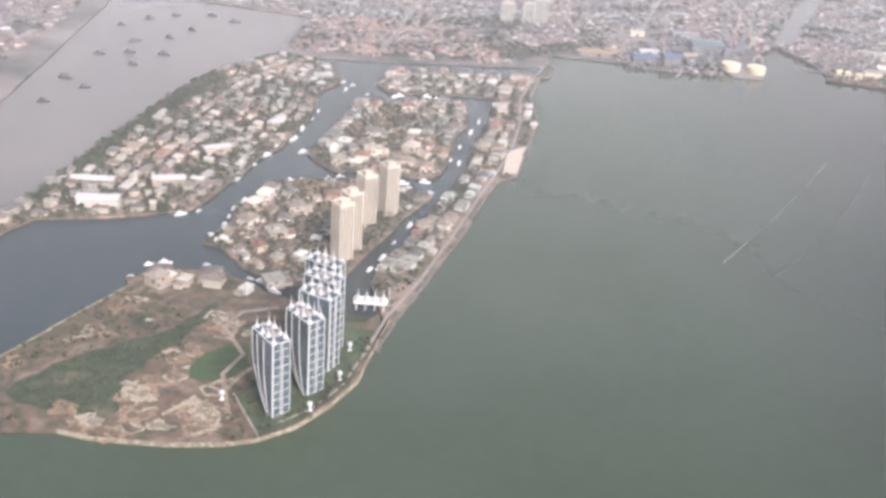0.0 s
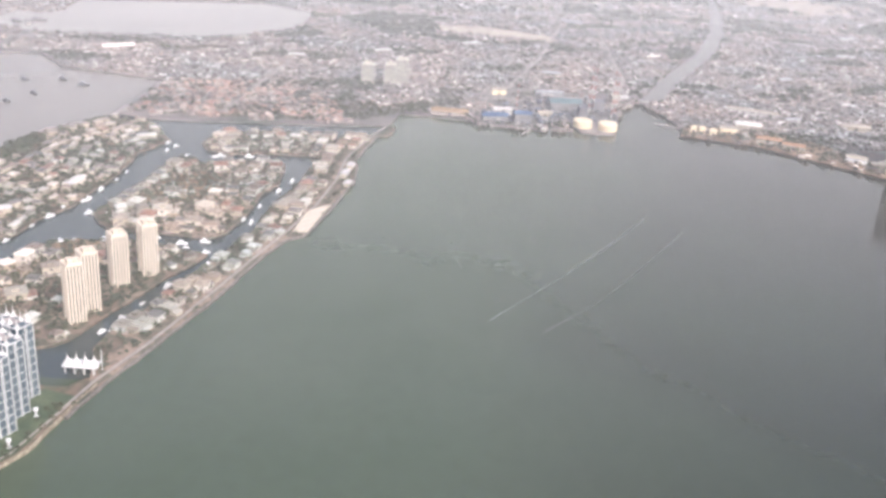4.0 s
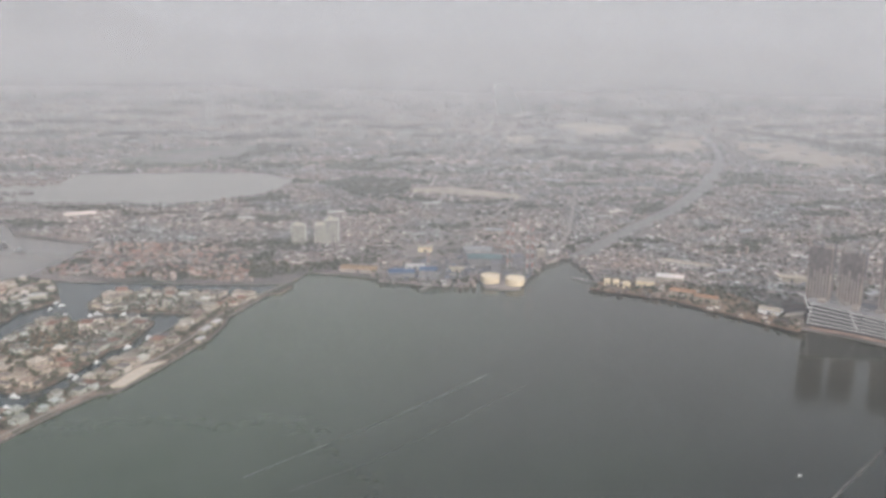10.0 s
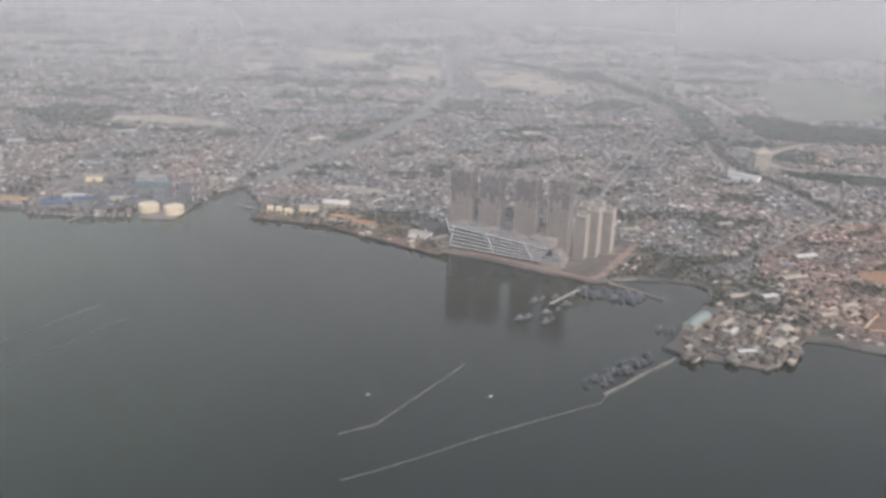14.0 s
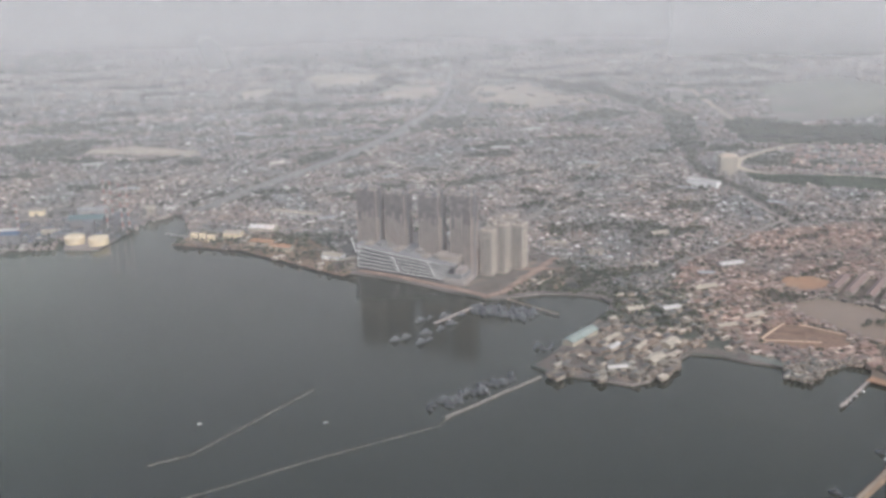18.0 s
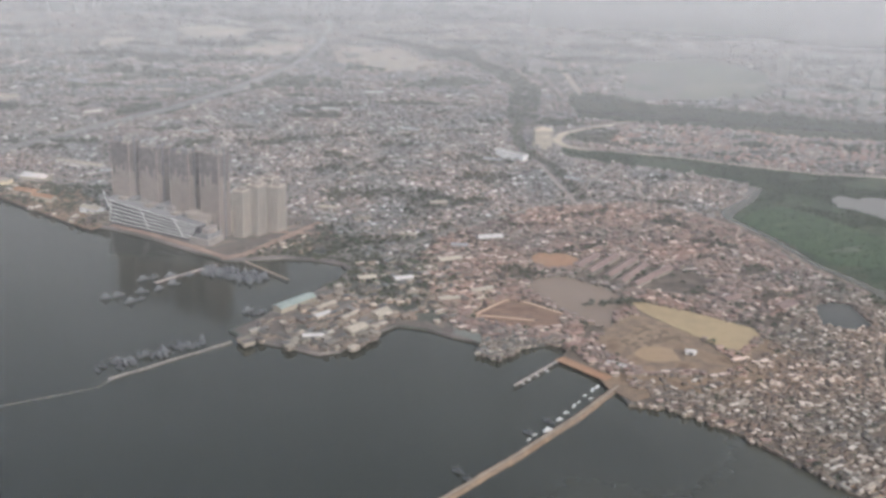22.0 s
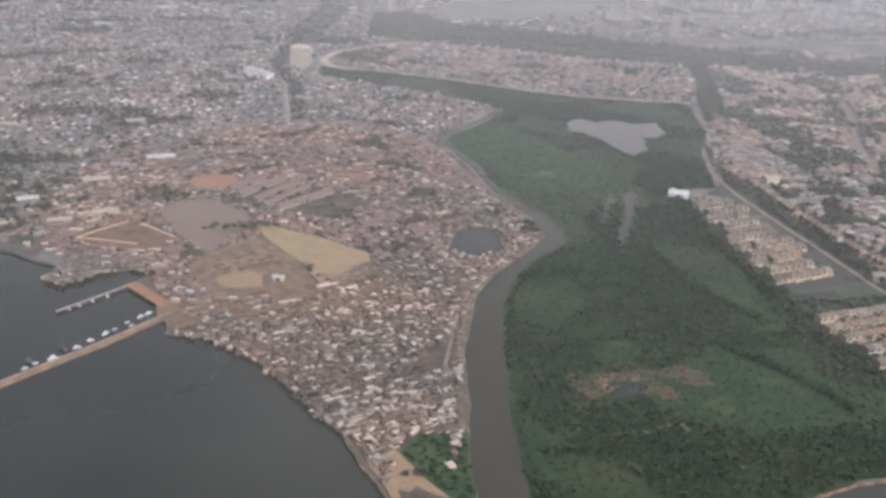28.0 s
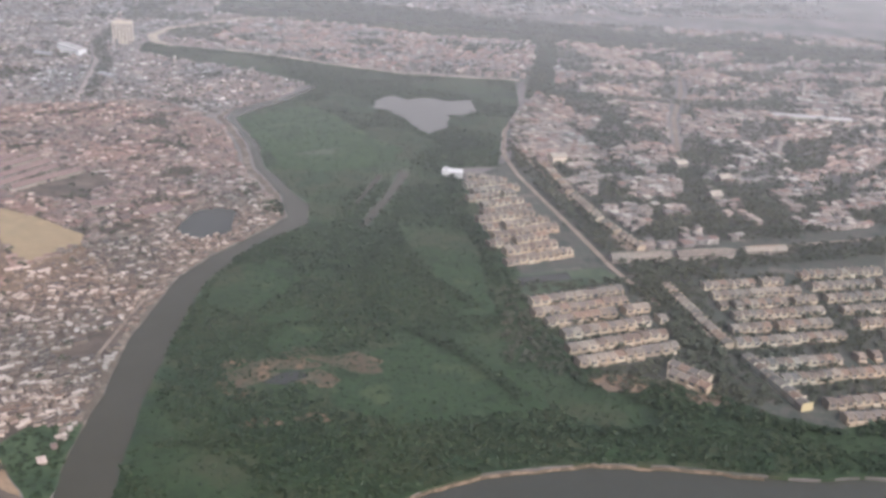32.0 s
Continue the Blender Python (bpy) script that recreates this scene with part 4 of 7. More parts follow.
def calc(tree, op, a, b=None):
    q = tree.nodes.new("ShaderNodeMath")
    q.operation = op
    for i, v in enumerate((a, b)):
        if v is None:
            continue
        if isinstance(v, float):
            q.inputs[i].default_value = v
        else:
            tree.links.new(v, q.inputs[i])
    return q.outputs[0]


def clamp(tree, v, lo, hi):
    """v from lo to hi as 0 to 1."""
    q = tree.nodes.new("ShaderNodeMapRange")
    q.inputs["From Min"].default_value, q.inputs["From Max"].default_value = lo, hi
    tree.links.new(v, q.inputs["Value"])
    return q.outputs[0]


def haze_sheet(near, far):
    """One painted-haze sheet: thin at foot, full above, gone high up; a little cloudy."""
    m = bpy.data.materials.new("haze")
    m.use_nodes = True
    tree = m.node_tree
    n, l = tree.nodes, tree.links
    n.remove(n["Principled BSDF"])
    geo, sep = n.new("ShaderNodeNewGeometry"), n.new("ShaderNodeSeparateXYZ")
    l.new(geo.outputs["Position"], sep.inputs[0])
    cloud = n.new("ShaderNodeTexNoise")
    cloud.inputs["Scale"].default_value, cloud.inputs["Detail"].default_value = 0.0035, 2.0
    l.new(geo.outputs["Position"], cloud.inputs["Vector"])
    rise = clamp(tree, sep.outputs[2], 0.0, FLIGHT_HEIGHT * (1 - near / far))
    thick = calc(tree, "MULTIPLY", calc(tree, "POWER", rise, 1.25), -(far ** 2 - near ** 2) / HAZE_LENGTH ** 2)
    # opacity grows eastwards to whiten the painted haze there
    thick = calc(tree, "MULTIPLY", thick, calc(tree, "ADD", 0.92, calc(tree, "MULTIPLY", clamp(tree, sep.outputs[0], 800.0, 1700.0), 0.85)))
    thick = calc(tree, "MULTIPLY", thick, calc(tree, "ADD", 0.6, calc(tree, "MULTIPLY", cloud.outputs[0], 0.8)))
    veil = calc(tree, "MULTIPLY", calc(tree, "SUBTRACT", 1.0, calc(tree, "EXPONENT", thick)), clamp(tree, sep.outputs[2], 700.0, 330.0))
    haze_grey, tra, mixed = n.new("ShaderNodeBsdfDiffuse"), n.new("ShaderNodeBsdfTransparent"), n.new("ShaderNodeMixShader")
    haze_grey.inputs[0].default_value = (0.376, 0.385, 0.400, 1)
    l.new(veil, mixed.inputs[0]), l.new(tra.outputs[0], mixed.inputs[1]), l.new(haze_grey.outputs[0], mixed.inputs[2])
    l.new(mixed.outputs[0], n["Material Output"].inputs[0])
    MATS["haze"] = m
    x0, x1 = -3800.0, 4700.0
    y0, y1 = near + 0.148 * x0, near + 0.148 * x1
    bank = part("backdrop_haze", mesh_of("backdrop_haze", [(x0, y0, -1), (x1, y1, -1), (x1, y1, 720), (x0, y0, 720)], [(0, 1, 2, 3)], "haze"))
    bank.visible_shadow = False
    return tagged(bank, "flat see-through sheet painted as pale haze over the city", "haze", kind="structure")


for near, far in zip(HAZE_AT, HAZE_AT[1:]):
    haze_sheet(near, far)
# added glowing sheet: imitates haze at the horizon, brightens what far water mirrors
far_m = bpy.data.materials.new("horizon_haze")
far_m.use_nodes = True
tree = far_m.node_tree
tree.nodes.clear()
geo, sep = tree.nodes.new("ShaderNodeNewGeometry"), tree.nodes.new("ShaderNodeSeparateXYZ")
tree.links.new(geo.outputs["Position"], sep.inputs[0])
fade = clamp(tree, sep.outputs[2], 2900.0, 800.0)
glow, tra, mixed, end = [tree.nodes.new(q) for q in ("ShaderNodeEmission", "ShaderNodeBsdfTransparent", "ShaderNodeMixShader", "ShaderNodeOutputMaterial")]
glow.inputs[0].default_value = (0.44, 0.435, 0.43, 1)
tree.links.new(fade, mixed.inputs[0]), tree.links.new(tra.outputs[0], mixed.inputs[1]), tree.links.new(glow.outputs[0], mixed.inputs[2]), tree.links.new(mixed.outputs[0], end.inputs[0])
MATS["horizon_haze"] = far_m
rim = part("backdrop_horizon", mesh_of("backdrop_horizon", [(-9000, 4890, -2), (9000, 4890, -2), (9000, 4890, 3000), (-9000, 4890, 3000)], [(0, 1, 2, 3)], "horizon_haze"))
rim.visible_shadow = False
tagged(rim, "glowing sheet painted as white haze low in the sky beyond the city", "sky", kind="structure")

# ---- the mass of houses and trees ----
WET = [GAP, LAKE, MUD_FLAT, CANAL, RIVER, LAKE_EAST, SLIT, SLIT_SMALL, POND_WEST, POND_EAST, BASIN]
OPEN = ESTATE_GROVES + [TAN_FAR, ESTATE_BAND, ESTATE_PARK, CITY_GROVE, SAND, EARTH, COURT, ORANGE, TAN_A, TAN_B, TAN_C, TAN_D, TAN_E, GREEN_FAR, BELT_FAR, FOREST]
PARK_A = [(29, 990), (46, 996), (56, 962), (80, 956), (106, 966), (122, 962), (122, 950), (104, 942), (92, 938), (64, 904), (54, 904), (40, 930)]
YARD = [(168, 932), (232, 932), (252, 962), (300, 960), (306, 1020), (240, 1040), (176, 985)]
PLANT = [(160, 925), (200, 915), (300, 925), (320, 1060), (180, 1070), (150, 980)]
COMPLEX = [(505, 930), (525, 840), (640, 785), (700, 850), (680, 905), (600, 940)]
PORT = [(355, 935), (420, 920), (520, 850), (530, 880), (470, 960), (370, 975)]
LINES = [(q, 3.6) for q in CITY_ROADS] + [(HOTEL_LOOP, 8), (WHITE_ROAD, 5), (MARSH_ROAD, 6), (FAR_ROAD, 9), (EAST_ROAD, 6), (EAST_LANE, 5), (CITY_BELT[:8], 22), (CITY_BELT[7:], 8)]


def greenness(x, y, green):
    """Slow noise, drawn out along the streets, that tells planted ground from built ground."""
    size, seed, _ = green
    return np.array([noise.noise(((0.93 * a + 0.37 * b) / size / 2.2, (0.93 * b - 0.37 * a) / size, seed)) + 0.45 * noise.noise((a / size * 2.3, b / size * 2.3, seed + 9)) for a, b in zip(x, y)])


def mass(name, poly, cx, cy, turn, seed, wide, deep, high, mats, label, keep=0.9, jit=0.25, shut=(), lines=(), z=1.6, rise=0.9, twist=8.0, tall=0.0, clump=0.0, quarter=0.0, lane=0.0, green=None, flip=0.5):
    """Houses in quarters, each with a grid of its own turn and lanes between them."""
    g = np.random.default_rng(seed)
    if quarter:
        sx, sy, _ = spots(poly, quarter, quarter, turn, 0.45, 1.0, seed + 500)
    else:
        sx, sy = np.array([poly[0][0]]), np.array([poly[0][1]])
    turns = turn + (g.uniform(-35, 35, len(sx)) if quarter else np.zeros(1))
    x, y, _ = spots(poly, cx, cy, turn, jit, keep, seed, shut, lines) if not quarter else (np.zeros(0), np.zeros(0), g)
    own = np.zeros(len(x), int)
    for i in range(len(sx) if quarter else 0):
        r = quarter * 1.6
        gx, gy = np.meshgrid(np.arange(-r, r, cx), np.arange(-r, r, cy))
        gx, gy = gx.ravel() + g.uniform(-jit, jit, gx.size) * cx, gy.ravel() + g.uniform(-jit, jit, gy.size) * cy
        c, s = math.cos(radians(turns[i])), math.sin(radians(turns[i]))
        px, py = sx[i] + gx * c - gy * s, sy[i] + gx * s + gy * c
        d = np.hypot(px[:, None] - sx[None], py[:, None] - sy[None])
        di = d[:, i].copy()
        d[:, i] = 1e9
        ok = (di + lane < d.min(1)) & (g.random(len(px)) < keep)
        px, py = px[ok], py[ok]
        ok = inside(poly, px, py)
        for q in shut:
            ok &= ~inside(q, px, py)
        for q, w in lines:
            ok &= ~near_line(q, px, py, w)
        x, y, own = np.append(x, px[ok]), np.append(y, py[ok]), np.append(own, np.full(ok.sum(), i))
    if clump:
        k = np.array([noise.noise((a * 0.012, b * 0.012, seed)) + 0.3 * noise.noise((a * 0.05, b * 0.05, seed)) for a, b in zip(x, y)]) > -clump
        x, y, own = x[k], y[k], own[k]
    if green:
        k = greenness(x, y, green) < green[2]
        x, y, own = x[k], y[k], own[k]
    n = len(x)
    h = g.uniform(*high, n)
    h = np.where(g.random(n) < tall, h * g.uniform(1.8, 3.0, n), h)
    a = turns[own] + np.where(g.random(n) < flip, 90, 0) + g.uniform(-twist, twist, n)
    ri = np.where(g.random(n) < 0.3, 0.05, rise * g.uniform(0.6, 1.3, n))
    big = np.where(g.random(n) < 0.06, 1.7, 1.0)
    v, q, s = houses(x, y, g.uniform(*wide, n) * big, g.uniform(*deep, n) * big ** 0.5, h, a, ri, z)
    return tagged(part(name, bulk(name, v, q, s, mats)), label, "houses", kind="stuff")


CITY_MATS, SLUM_MATS = ("city_wall", "city_roof"), ("slum_wall", "slum_roof")
mass("city_houses", CITY, 4.5, 5.2, 22, 11, (2.2, 4.6), (2.1, 4.2), (1.3, 2.6), CITY_MATS, "tightly packed low city houses with grey and rust roofs", 0.88, 0.25, WET + OPEN + [PARK_A, PLANT, COMPLEX, PORT, SHORE_NORTH], LINES, tall=0.02, quarter=62, lane=2.2, green=(42, 2, 0.30))
MID = [(-900, 1450), (1290, 1450), (1750, 1560), (1750, 2100), (-1100, 2100)]
mass("north_shore_houses", SHORE_NORTH, 6.4, 7.2, 15, 69, (3.4, 6.6), (3.2, 5.4), (2, 3.6), ("city_wall", "tile_roof"), "larger houses with cream and red roofs behind the island canal", 0.85, 0.25, [PARK_A], LINES, quarter=40, lane=1.8, green=(20, 12, 0.2))
mass("middle_city_houses", MID, 7.6, 8.8, 22, 12, (4.2, 7.6), (4.0, 7.0), (2.0, 4.0), CITY_MATS, "distant low city houses in haze", 0.85, 0.25, WET + OPEN, LINES, tall=0.02, quarter=110, lane=5, green=(75, 3, 0.28))
FARC = [(-2200, 2100), (2600, 2100), (3800, 3600), (-3200, 3600)]
mass("far_city_houses", FARC, 15, 18, 15, 13, (8, 14), (8, 14), (2.5, 5), CITY_MATS, "far city blocks dissolving in haze", 0.8, 0.3, WET + OPEN, (), tall=0.02, quarter=260, lane=14, green=(150, 4, 0.14))
EAST = [(1290, 1120), (1300, 1000), (1330, 905), (1500, 870), (1760, 900), (1760, 1420), (1290, 1420)]
mass("east_city_houses", EAST, 5.2, 8.4, 20, 14, (4.2, 6.2), (4.0, 5.4), (2.4, 4.2), ("city_wall", "estate_roof"), "estate houses with pale and rust roofs among trees", 0.88, 0.18, WET + OPEN, LINES, tall=0.01, green=(26, 5, 0.03), flip=0.08, quarter=74, lane=2.6)
FAR_EAST = [(1296, 1136), (1270, 1136), (1166, 1141), (1090, 1161), (1040, 1182), (985, 1198), (965, 1240), (985, 1300), (1060, 1336), (1109, 1328), (1184, 1298), (1300, 1300)]
mass("north_estate_houses", FAR_EAST, 5.0, 9.2, 68, 15, (4.2, 6), (4, 5.6), (2.6, 4.5), ("city_wall", "tile_roof"), "red-roofed estate houses along the marsh edge", 0.88, 0.28, WET + [BELT_FAR], LINES, green=(24, 6, 0.2), flip=0.12, twist=9)
WESTC = [(-1200, 700), (-360, 700), (-345, 1066), (-332, 1450), (-900, 1450), (-1500, 1650), (-1500, 900)]
mass("west_city_houses", WESTC, 8.5, 10, 5, 16, (4, 8.5), (4, 7.5), (2, 4), CITY_MATS, "port sheds and houses on the far side of the bay", 0.8, 0.3, (), ([((-330, 700), (-345, 1060)), 14],), quarter=90, lane=4, green=(50, 8, 0.12))
NEAR_SLUM = [(985, 540), (1003, 506), (1012, 492), (1036, 500), (1040, 548), (1034, 575), (1000, 578), (972, 572)]
SPARSE = [(896, 641), (930, 624), (962, 634), (985, 655), (1006, 688), (992, 710), (968, 680), (969, 655), (940, 648), (911, 648)]
LOWSLUM = [(893, 640), (912, 613), (933, 602), (949, 586), (968, 564), (985, 542), (1000, 512), (1010, 507), (1043, 520), (1043, 602), (1046, 639), (1051, 674), (1063, 702), (1078, 728), (1090, 748), (1094, 768), (1084, 797), (1060, 800), (1030, 770), (1000, 716), (968, 676), (968, 648), (910, 645)]
SLUM_SHUT = WET + [SAND, EARTH, COURT, ORANGE]
ROWS_PLOT = [(880, 800), (960, 770), (985, 812), (905, 846)]
SLUM_LINES = [([(1035, 590), (1042, 650), (1052, 690), (1068, 722), (1080, 750)], 1.5)]
mass("kampung_houses", SLUM, 4.3, 4.0, 28, 67, (2.4, 5.2), (1.9, 3.3), (1.2, 2.2), ("slum_wall", "kampung_roof"), "dense low kampung houses with dull red-brown roofs", 0.93, 0.25, SLUM_SHUT + [LOWSLUM, NEAR_SLUM, ROWS_PLOT], SLUM_LINES + LINES, rise=0.5, twist=9, quarter=44, lane=1.0, flip=0.3, green=(20, 11, 0.38))
mass("slum_houses", LOWSLUM, 3.3, 2.8, 36, 17, (1.6, 4.4), (1.2, 2.3), (0.9, 1.6), SLUM_MATS, "dense shacks with rusty and pale sheet roofs", 0.92, 0.42, SLUM_SHUT + [NEAR_SLUM, SPARSE], SLUM_LINES, rise=0.5, twist=20, clump=0.42, quarter=30, lane=0.5, flip=0.35)
mass("field_shacks", SPARSE, 4.2, 3.6, 30, 107, (1.8, 4.6), (1.4, 2.6), (0.9, 1.6), SLUM_MATS, "scattered shacks on bare earth", 0.42, 0.4, SLUM_SHUT, (), rise=0.4, twist=20)
patch("ground_sparse", SPARSE, "earth", 1.7, "bare brown earth between scattered shacks", "earth", 5)
mass("shore_shacks_low", ribbon([(898, 613), (912, 608), (933, 597), (949, 581), (968, 559), (985, 536)], 8), 3.0, 2.6, 40, 112, (1.4, 3.8), (1.1, 2.2), (0.8, 1.5), SLUM_MATS, "shacks and litter crowding the muddy shore", 0.5, 0.4, (), (), z=1.2, rise=0.3, twist=25)
STILTS = [(812, 664), (826, 655), (838, 672), (853, 684), (868, 675), (877, 688), (853, 706), (822, 702)]
mass("stilt_houses", STILTS, 3.2, 3.0, 30, 18, (2.0, 4.4), (1.4, 2.6), (1.2, 2), ("slum_wall", "port_roof"), "pale fishing shacks over the water", 0.95, 0.35, (), (), z=1.2, rise=0.5, twist=15)
TIP = [(669, 661), (700, 657), (728, 653), (742, 660), (765, 703), (745, 742), (704, 748), (683, 706)]
mass("port_houses", TIP, 6.4, 5.0, 50, 19, (3.0, 9.0), (2.2, 4.4), (1.4, 2.6), ("slum_wall", "port_roof"), "crowded pale and dark roofs of a fishing port", 0.55, 0.28, [[(688, 702), (712, 738), (702, 746), (680, 712)]], (), clump=0.45, twist=5, flip=0.2)
PORT_N = [(714, 752), (760, 712), (790, 694), (800, 720), (830, 752), (800, 800), (750, 810), (735, 790)]
mass("harbour_houses", PORT_N, 4.6, 5.4, 33, 20, (3, 5.5), (2.6, 4.5), (1.8, 3), ("slum_wall", "port_roof"), "low harbour sheds and shacks", 0.30, 0.3, WET + OPEN, (), clump=0.4)


def wood(name, poly, cell, seed, r, h, material, label, keep=0.9, shut=(), lines=(), clump=None, leaves=24, z=1.55, green=None):
    x, y, g = spots(poly, cell, cell, 13, 0.45, keep, seed, shut, lines)
    if clump is not None:
        k = np.array([noise.noise((a * 0.016, b * 0.016, seed * 1.7)) for a, b in zip(x, y)]) > clump
        x, y = x[k], y[k]
    if green:
        k = greenness(x, y, green) > green[2] - 0.04
        x, y = x[k], y[k]
    n = len(x)
    sc = g.uniform(0.6, 1.25, n)
    v, q, s = crowns(x, y, r * sc, h * sc * g.uniform(0.8, 1.3, n), z, g, leaves)
    return tagged(part(name, bulk(name, v, q, s, (material,))), label, "trees", kind="stuff")


wood("mangrove_trees", FOREST, 3.1, 31, 1.9, 0.9, "mangrove_leaf", "dense dark green mangrove trees", 0.95, WET + [GRASS, MARSH_OPEN] + MEADOWS, (), -0.12, 14)
wood("mangrove_shrubs", FOREST, 3.2, 32, 1.2, 0.6, "mangrove_leaf", "low mangrove shrubs and reeds", 0.8, WET, (), None, 8)
for i, q in enumerate(([(1145, 693), (1166, 640), (1199, 613), (1232, 569)], [(1078, 700), (1110, 712), (1150, 716), (1190, 700)], [(1090, 610), (1120, 628), (1150, 632)], [(1078, 520), (1130, 528), (1200, 540), (1300, 548)], [(1165, 760), (1180, 700), (1215, 655)])):
    wood("mangrove_dyke_trees", ribbon(q, 7), 2.6, 97 + i, 1.9, 1.6, "mangrove_leaf", "dark line of taller mangroves along a dyke", 0.95, WET, (), None, 14)
wood("north_shore_trees", SHORE_NORTH, 5, 72, 2.1, 3.2, "leaf", "dark trees between shore houses", 0.85, [PARK_A], LINES, None, 18, 1.55, (20, 12, 0.2))
wood("city_trees", CITY, 8.5, 33, 1.9, 3.0, "leaf", "scattered street and garden trees in the city", 0.8, WET + OPEN + [PLANT, COMPLEX], LINES)
wood("city_groves", CITY, 5.2, 53, 2.5, 3.4, "leaf", "dark groves and tree-lined strips between city quarters", 0.9, WET + OPEN + [PLANT, COMPLEX], LINES, None, 14, 1.55, (42, 2, 0.30))
wood("west_groves", WESTC, 12, 54, 4.5, 4, "leaf", "dark groves on the far side of the bay", 0.85, WET, (), None, 12, 1.55, (50, 8, 0.12))
wood("middle_groves", MID, 9.5, 55, 4.8, 5, "leaf", "distant dark groves between city quarters", 0.9, WET + OPEN, (), None, 12, 1.55, (75, 3, 0.28))
wood("middle_trees", MID, 19, 58, 3.6, 4.4, "leaf", "scattered distant trees between houses", 0.8, WET + OPEN, LINES, None, 10)
wood("far_groves", FARC, 24, 56, 12, 8, "leaf", "far dark woods dissolving in haze", 0.9, WET + OPEN, (), None, 10, 1.55, (150, 4, 0.14))
for i, off in enumerate((-11, 11)):
    wood("canal_trees", ribbon([(345 + off, 1075), (385 + off, 1150), (425 + off, 1260), (470 + off, 1400), (508 + off, 1560), (530 + off, 1700)], 7), 5.5, 57 + i, 2.8, 3.6, "leaf", "dark trees along the flood canal", 0.85, [CANAL], (), None, 14)
wood("park_trees", PARK_A, 5.0, 34, 2.5, 4.0, "leaf", "dark park trees beside the bay", 0.75)
wood("city_belt_trees", ribbon(CITY_BELT[:8], 38), 8, 81, 4.6, 5, "leaf", "dark belt of trees winding through the distant city", 0.92, (), (), None, 12)
wood("ditch_trees", ribbon(CITY_BELT[7:], 13), 4.2, 86, 2.2, 3.2, "leaf", "dark trees along a straight ditch", 0.92, (), (), None, 14)
wood("ditch_trees", ribbon([(905, 1002), (955, 1004), (1012, 996)], 8), 3.6, 87, 1.9, 2.6, "leaf", "dark trees along a lane between quarters", 0.9)
wood("ditch_trees", ribbon([(957, 1006), (975, 1045), (1000, 1100)], 8), 3.6, 88, 1.9, 2.6, "leaf", "dark trees along a lane between quarters", 0.9)
wood("canal_gap_trees", GAP, 5.0, 89, 2.6, 3.2, "leaf", "dark trees lining a straight estate canal", 0.95, (), (), None, 14)
patch("ground_gap", GAP, "mangrove_ground", 1.2, "dark ground under canal trees", "ground", 1)
wood("estate_band_trees", ESTATE_BAND, 4.6, 90, 2.5, 3.4, "leaf", "dark strip of trees between estates", 0.95, (), (), None, 14)
wood("estate_park_trees", ESTATE_PARK, 4.6, 91, 2.5, 3.6, "leaf", "dark park trees inside the estate", 0.95, (), (), None, 14)
for i, q in enumerate(ESTATE_GROVES):
    wood("estate_grove_trees", q, 4.0, 110 + i, 2.3, 3.4, "leaf", "dark grove between estate streets", 0.9, (), (), None, 16)
wood("city_grove_trees", CITY_GROVE, 7.0, 92, 4.0, 4.4, "leaf", "dark park trees in the middle of the city", 0.95, (), (), None, 14)
for q, w, k in (([(112, 1440), (150, 1470), (215, 1500), (270, 1520)], 34, 93), ([(360, 1318), (400, 1335), (438, 1350)], 26, 94), ([(-330, 1420), (-250, 1428), (-150, 1440), (-90, 1460)], 40, 96)):
    wood("city_strip_trees", ribbon(q, w), 8, k, 4.0, 4.4, "leaf", "dark strip of trees in the distant city", 0.9, (), (), None, 12)
wood("belt_trees", BELT_FAR, 6.5, 35, 3.6, 3.6, "leaf", "far belt of dark trees along a river", 0.92, (), [([(940, 1400), (1040, 1395), (1180, 1362), (1330, 1350), (1500, 1342), (1720, 1330), (2000, 1335)], 7)], None, 12)
wood("east_trees", EAST, 5.4, 36, 2.8, 4.2, "leaf", "dark garden trees between estate houses", 0.92, [GAP], LINES, None, 16, 1.55, (26, 5, 0.03))
wood("north_estate_trees", FAR_EAST, 6, 59, 2.6, 3.8, "leaf", "dark trees between marsh-edge houses", 0.9, WET, LINES, None, 14, 1.55, (24, 6, 0.2))
for i, q in enumerate((ISLE_MID, ISLE_UPPER, ISLE_TOP, ISLE_WEST, STRIP)):
    wood("garden_trees", q, 4.3, 40 + i, 1.8, 2.5, "garden_leaf", "garden trees between waterside villas", 0.78, [BEACH], [(SEA_ROAD, 3.5)])
wood("verge_trees", GREEN_WEST, 4.0, 46, 2.0, 2.8, "leaf", "low trees on the shore verge", 0.8)
wood("scrub", ISLE_SOUTH, 4.5, 47, 1.6, 1.1, "leaf", "low green scrub on waste land", 0.75, (), (), 0.02, 14)
wood("slum_trees", SLUM, 17, 48, 1.8, 3, "leaf", "few small trees among shacks", 0.7, SLUM_SHUT)
wood("kampung_trees", SLUM, 4.6, 68, 1.9, 2.6, "leaf", "dark trees between kampung quarters", 0.85, SLUM_SHUT + [LOWSLUM, NEAR_SLUM], LINES, None, 18, 1.55, (20, 11, 0.38))
wood("bend_trees", [(1082, 772), (1096, 769), (1095, 784), (1086, 794), (1079, 785)], 3.4, 84, 1.7, 2.0, "mangrove_leaf", "green shrubs inside the river bend", 0.85)
wood("bank_trees", ribbon([(1070, 612), (1071, 668), (1084, 708), (1099, 734)], 5), 3.2, 85, 1.6, 1.6, "mangrove_leaf", "low shrubs along the river bank", 0.9)
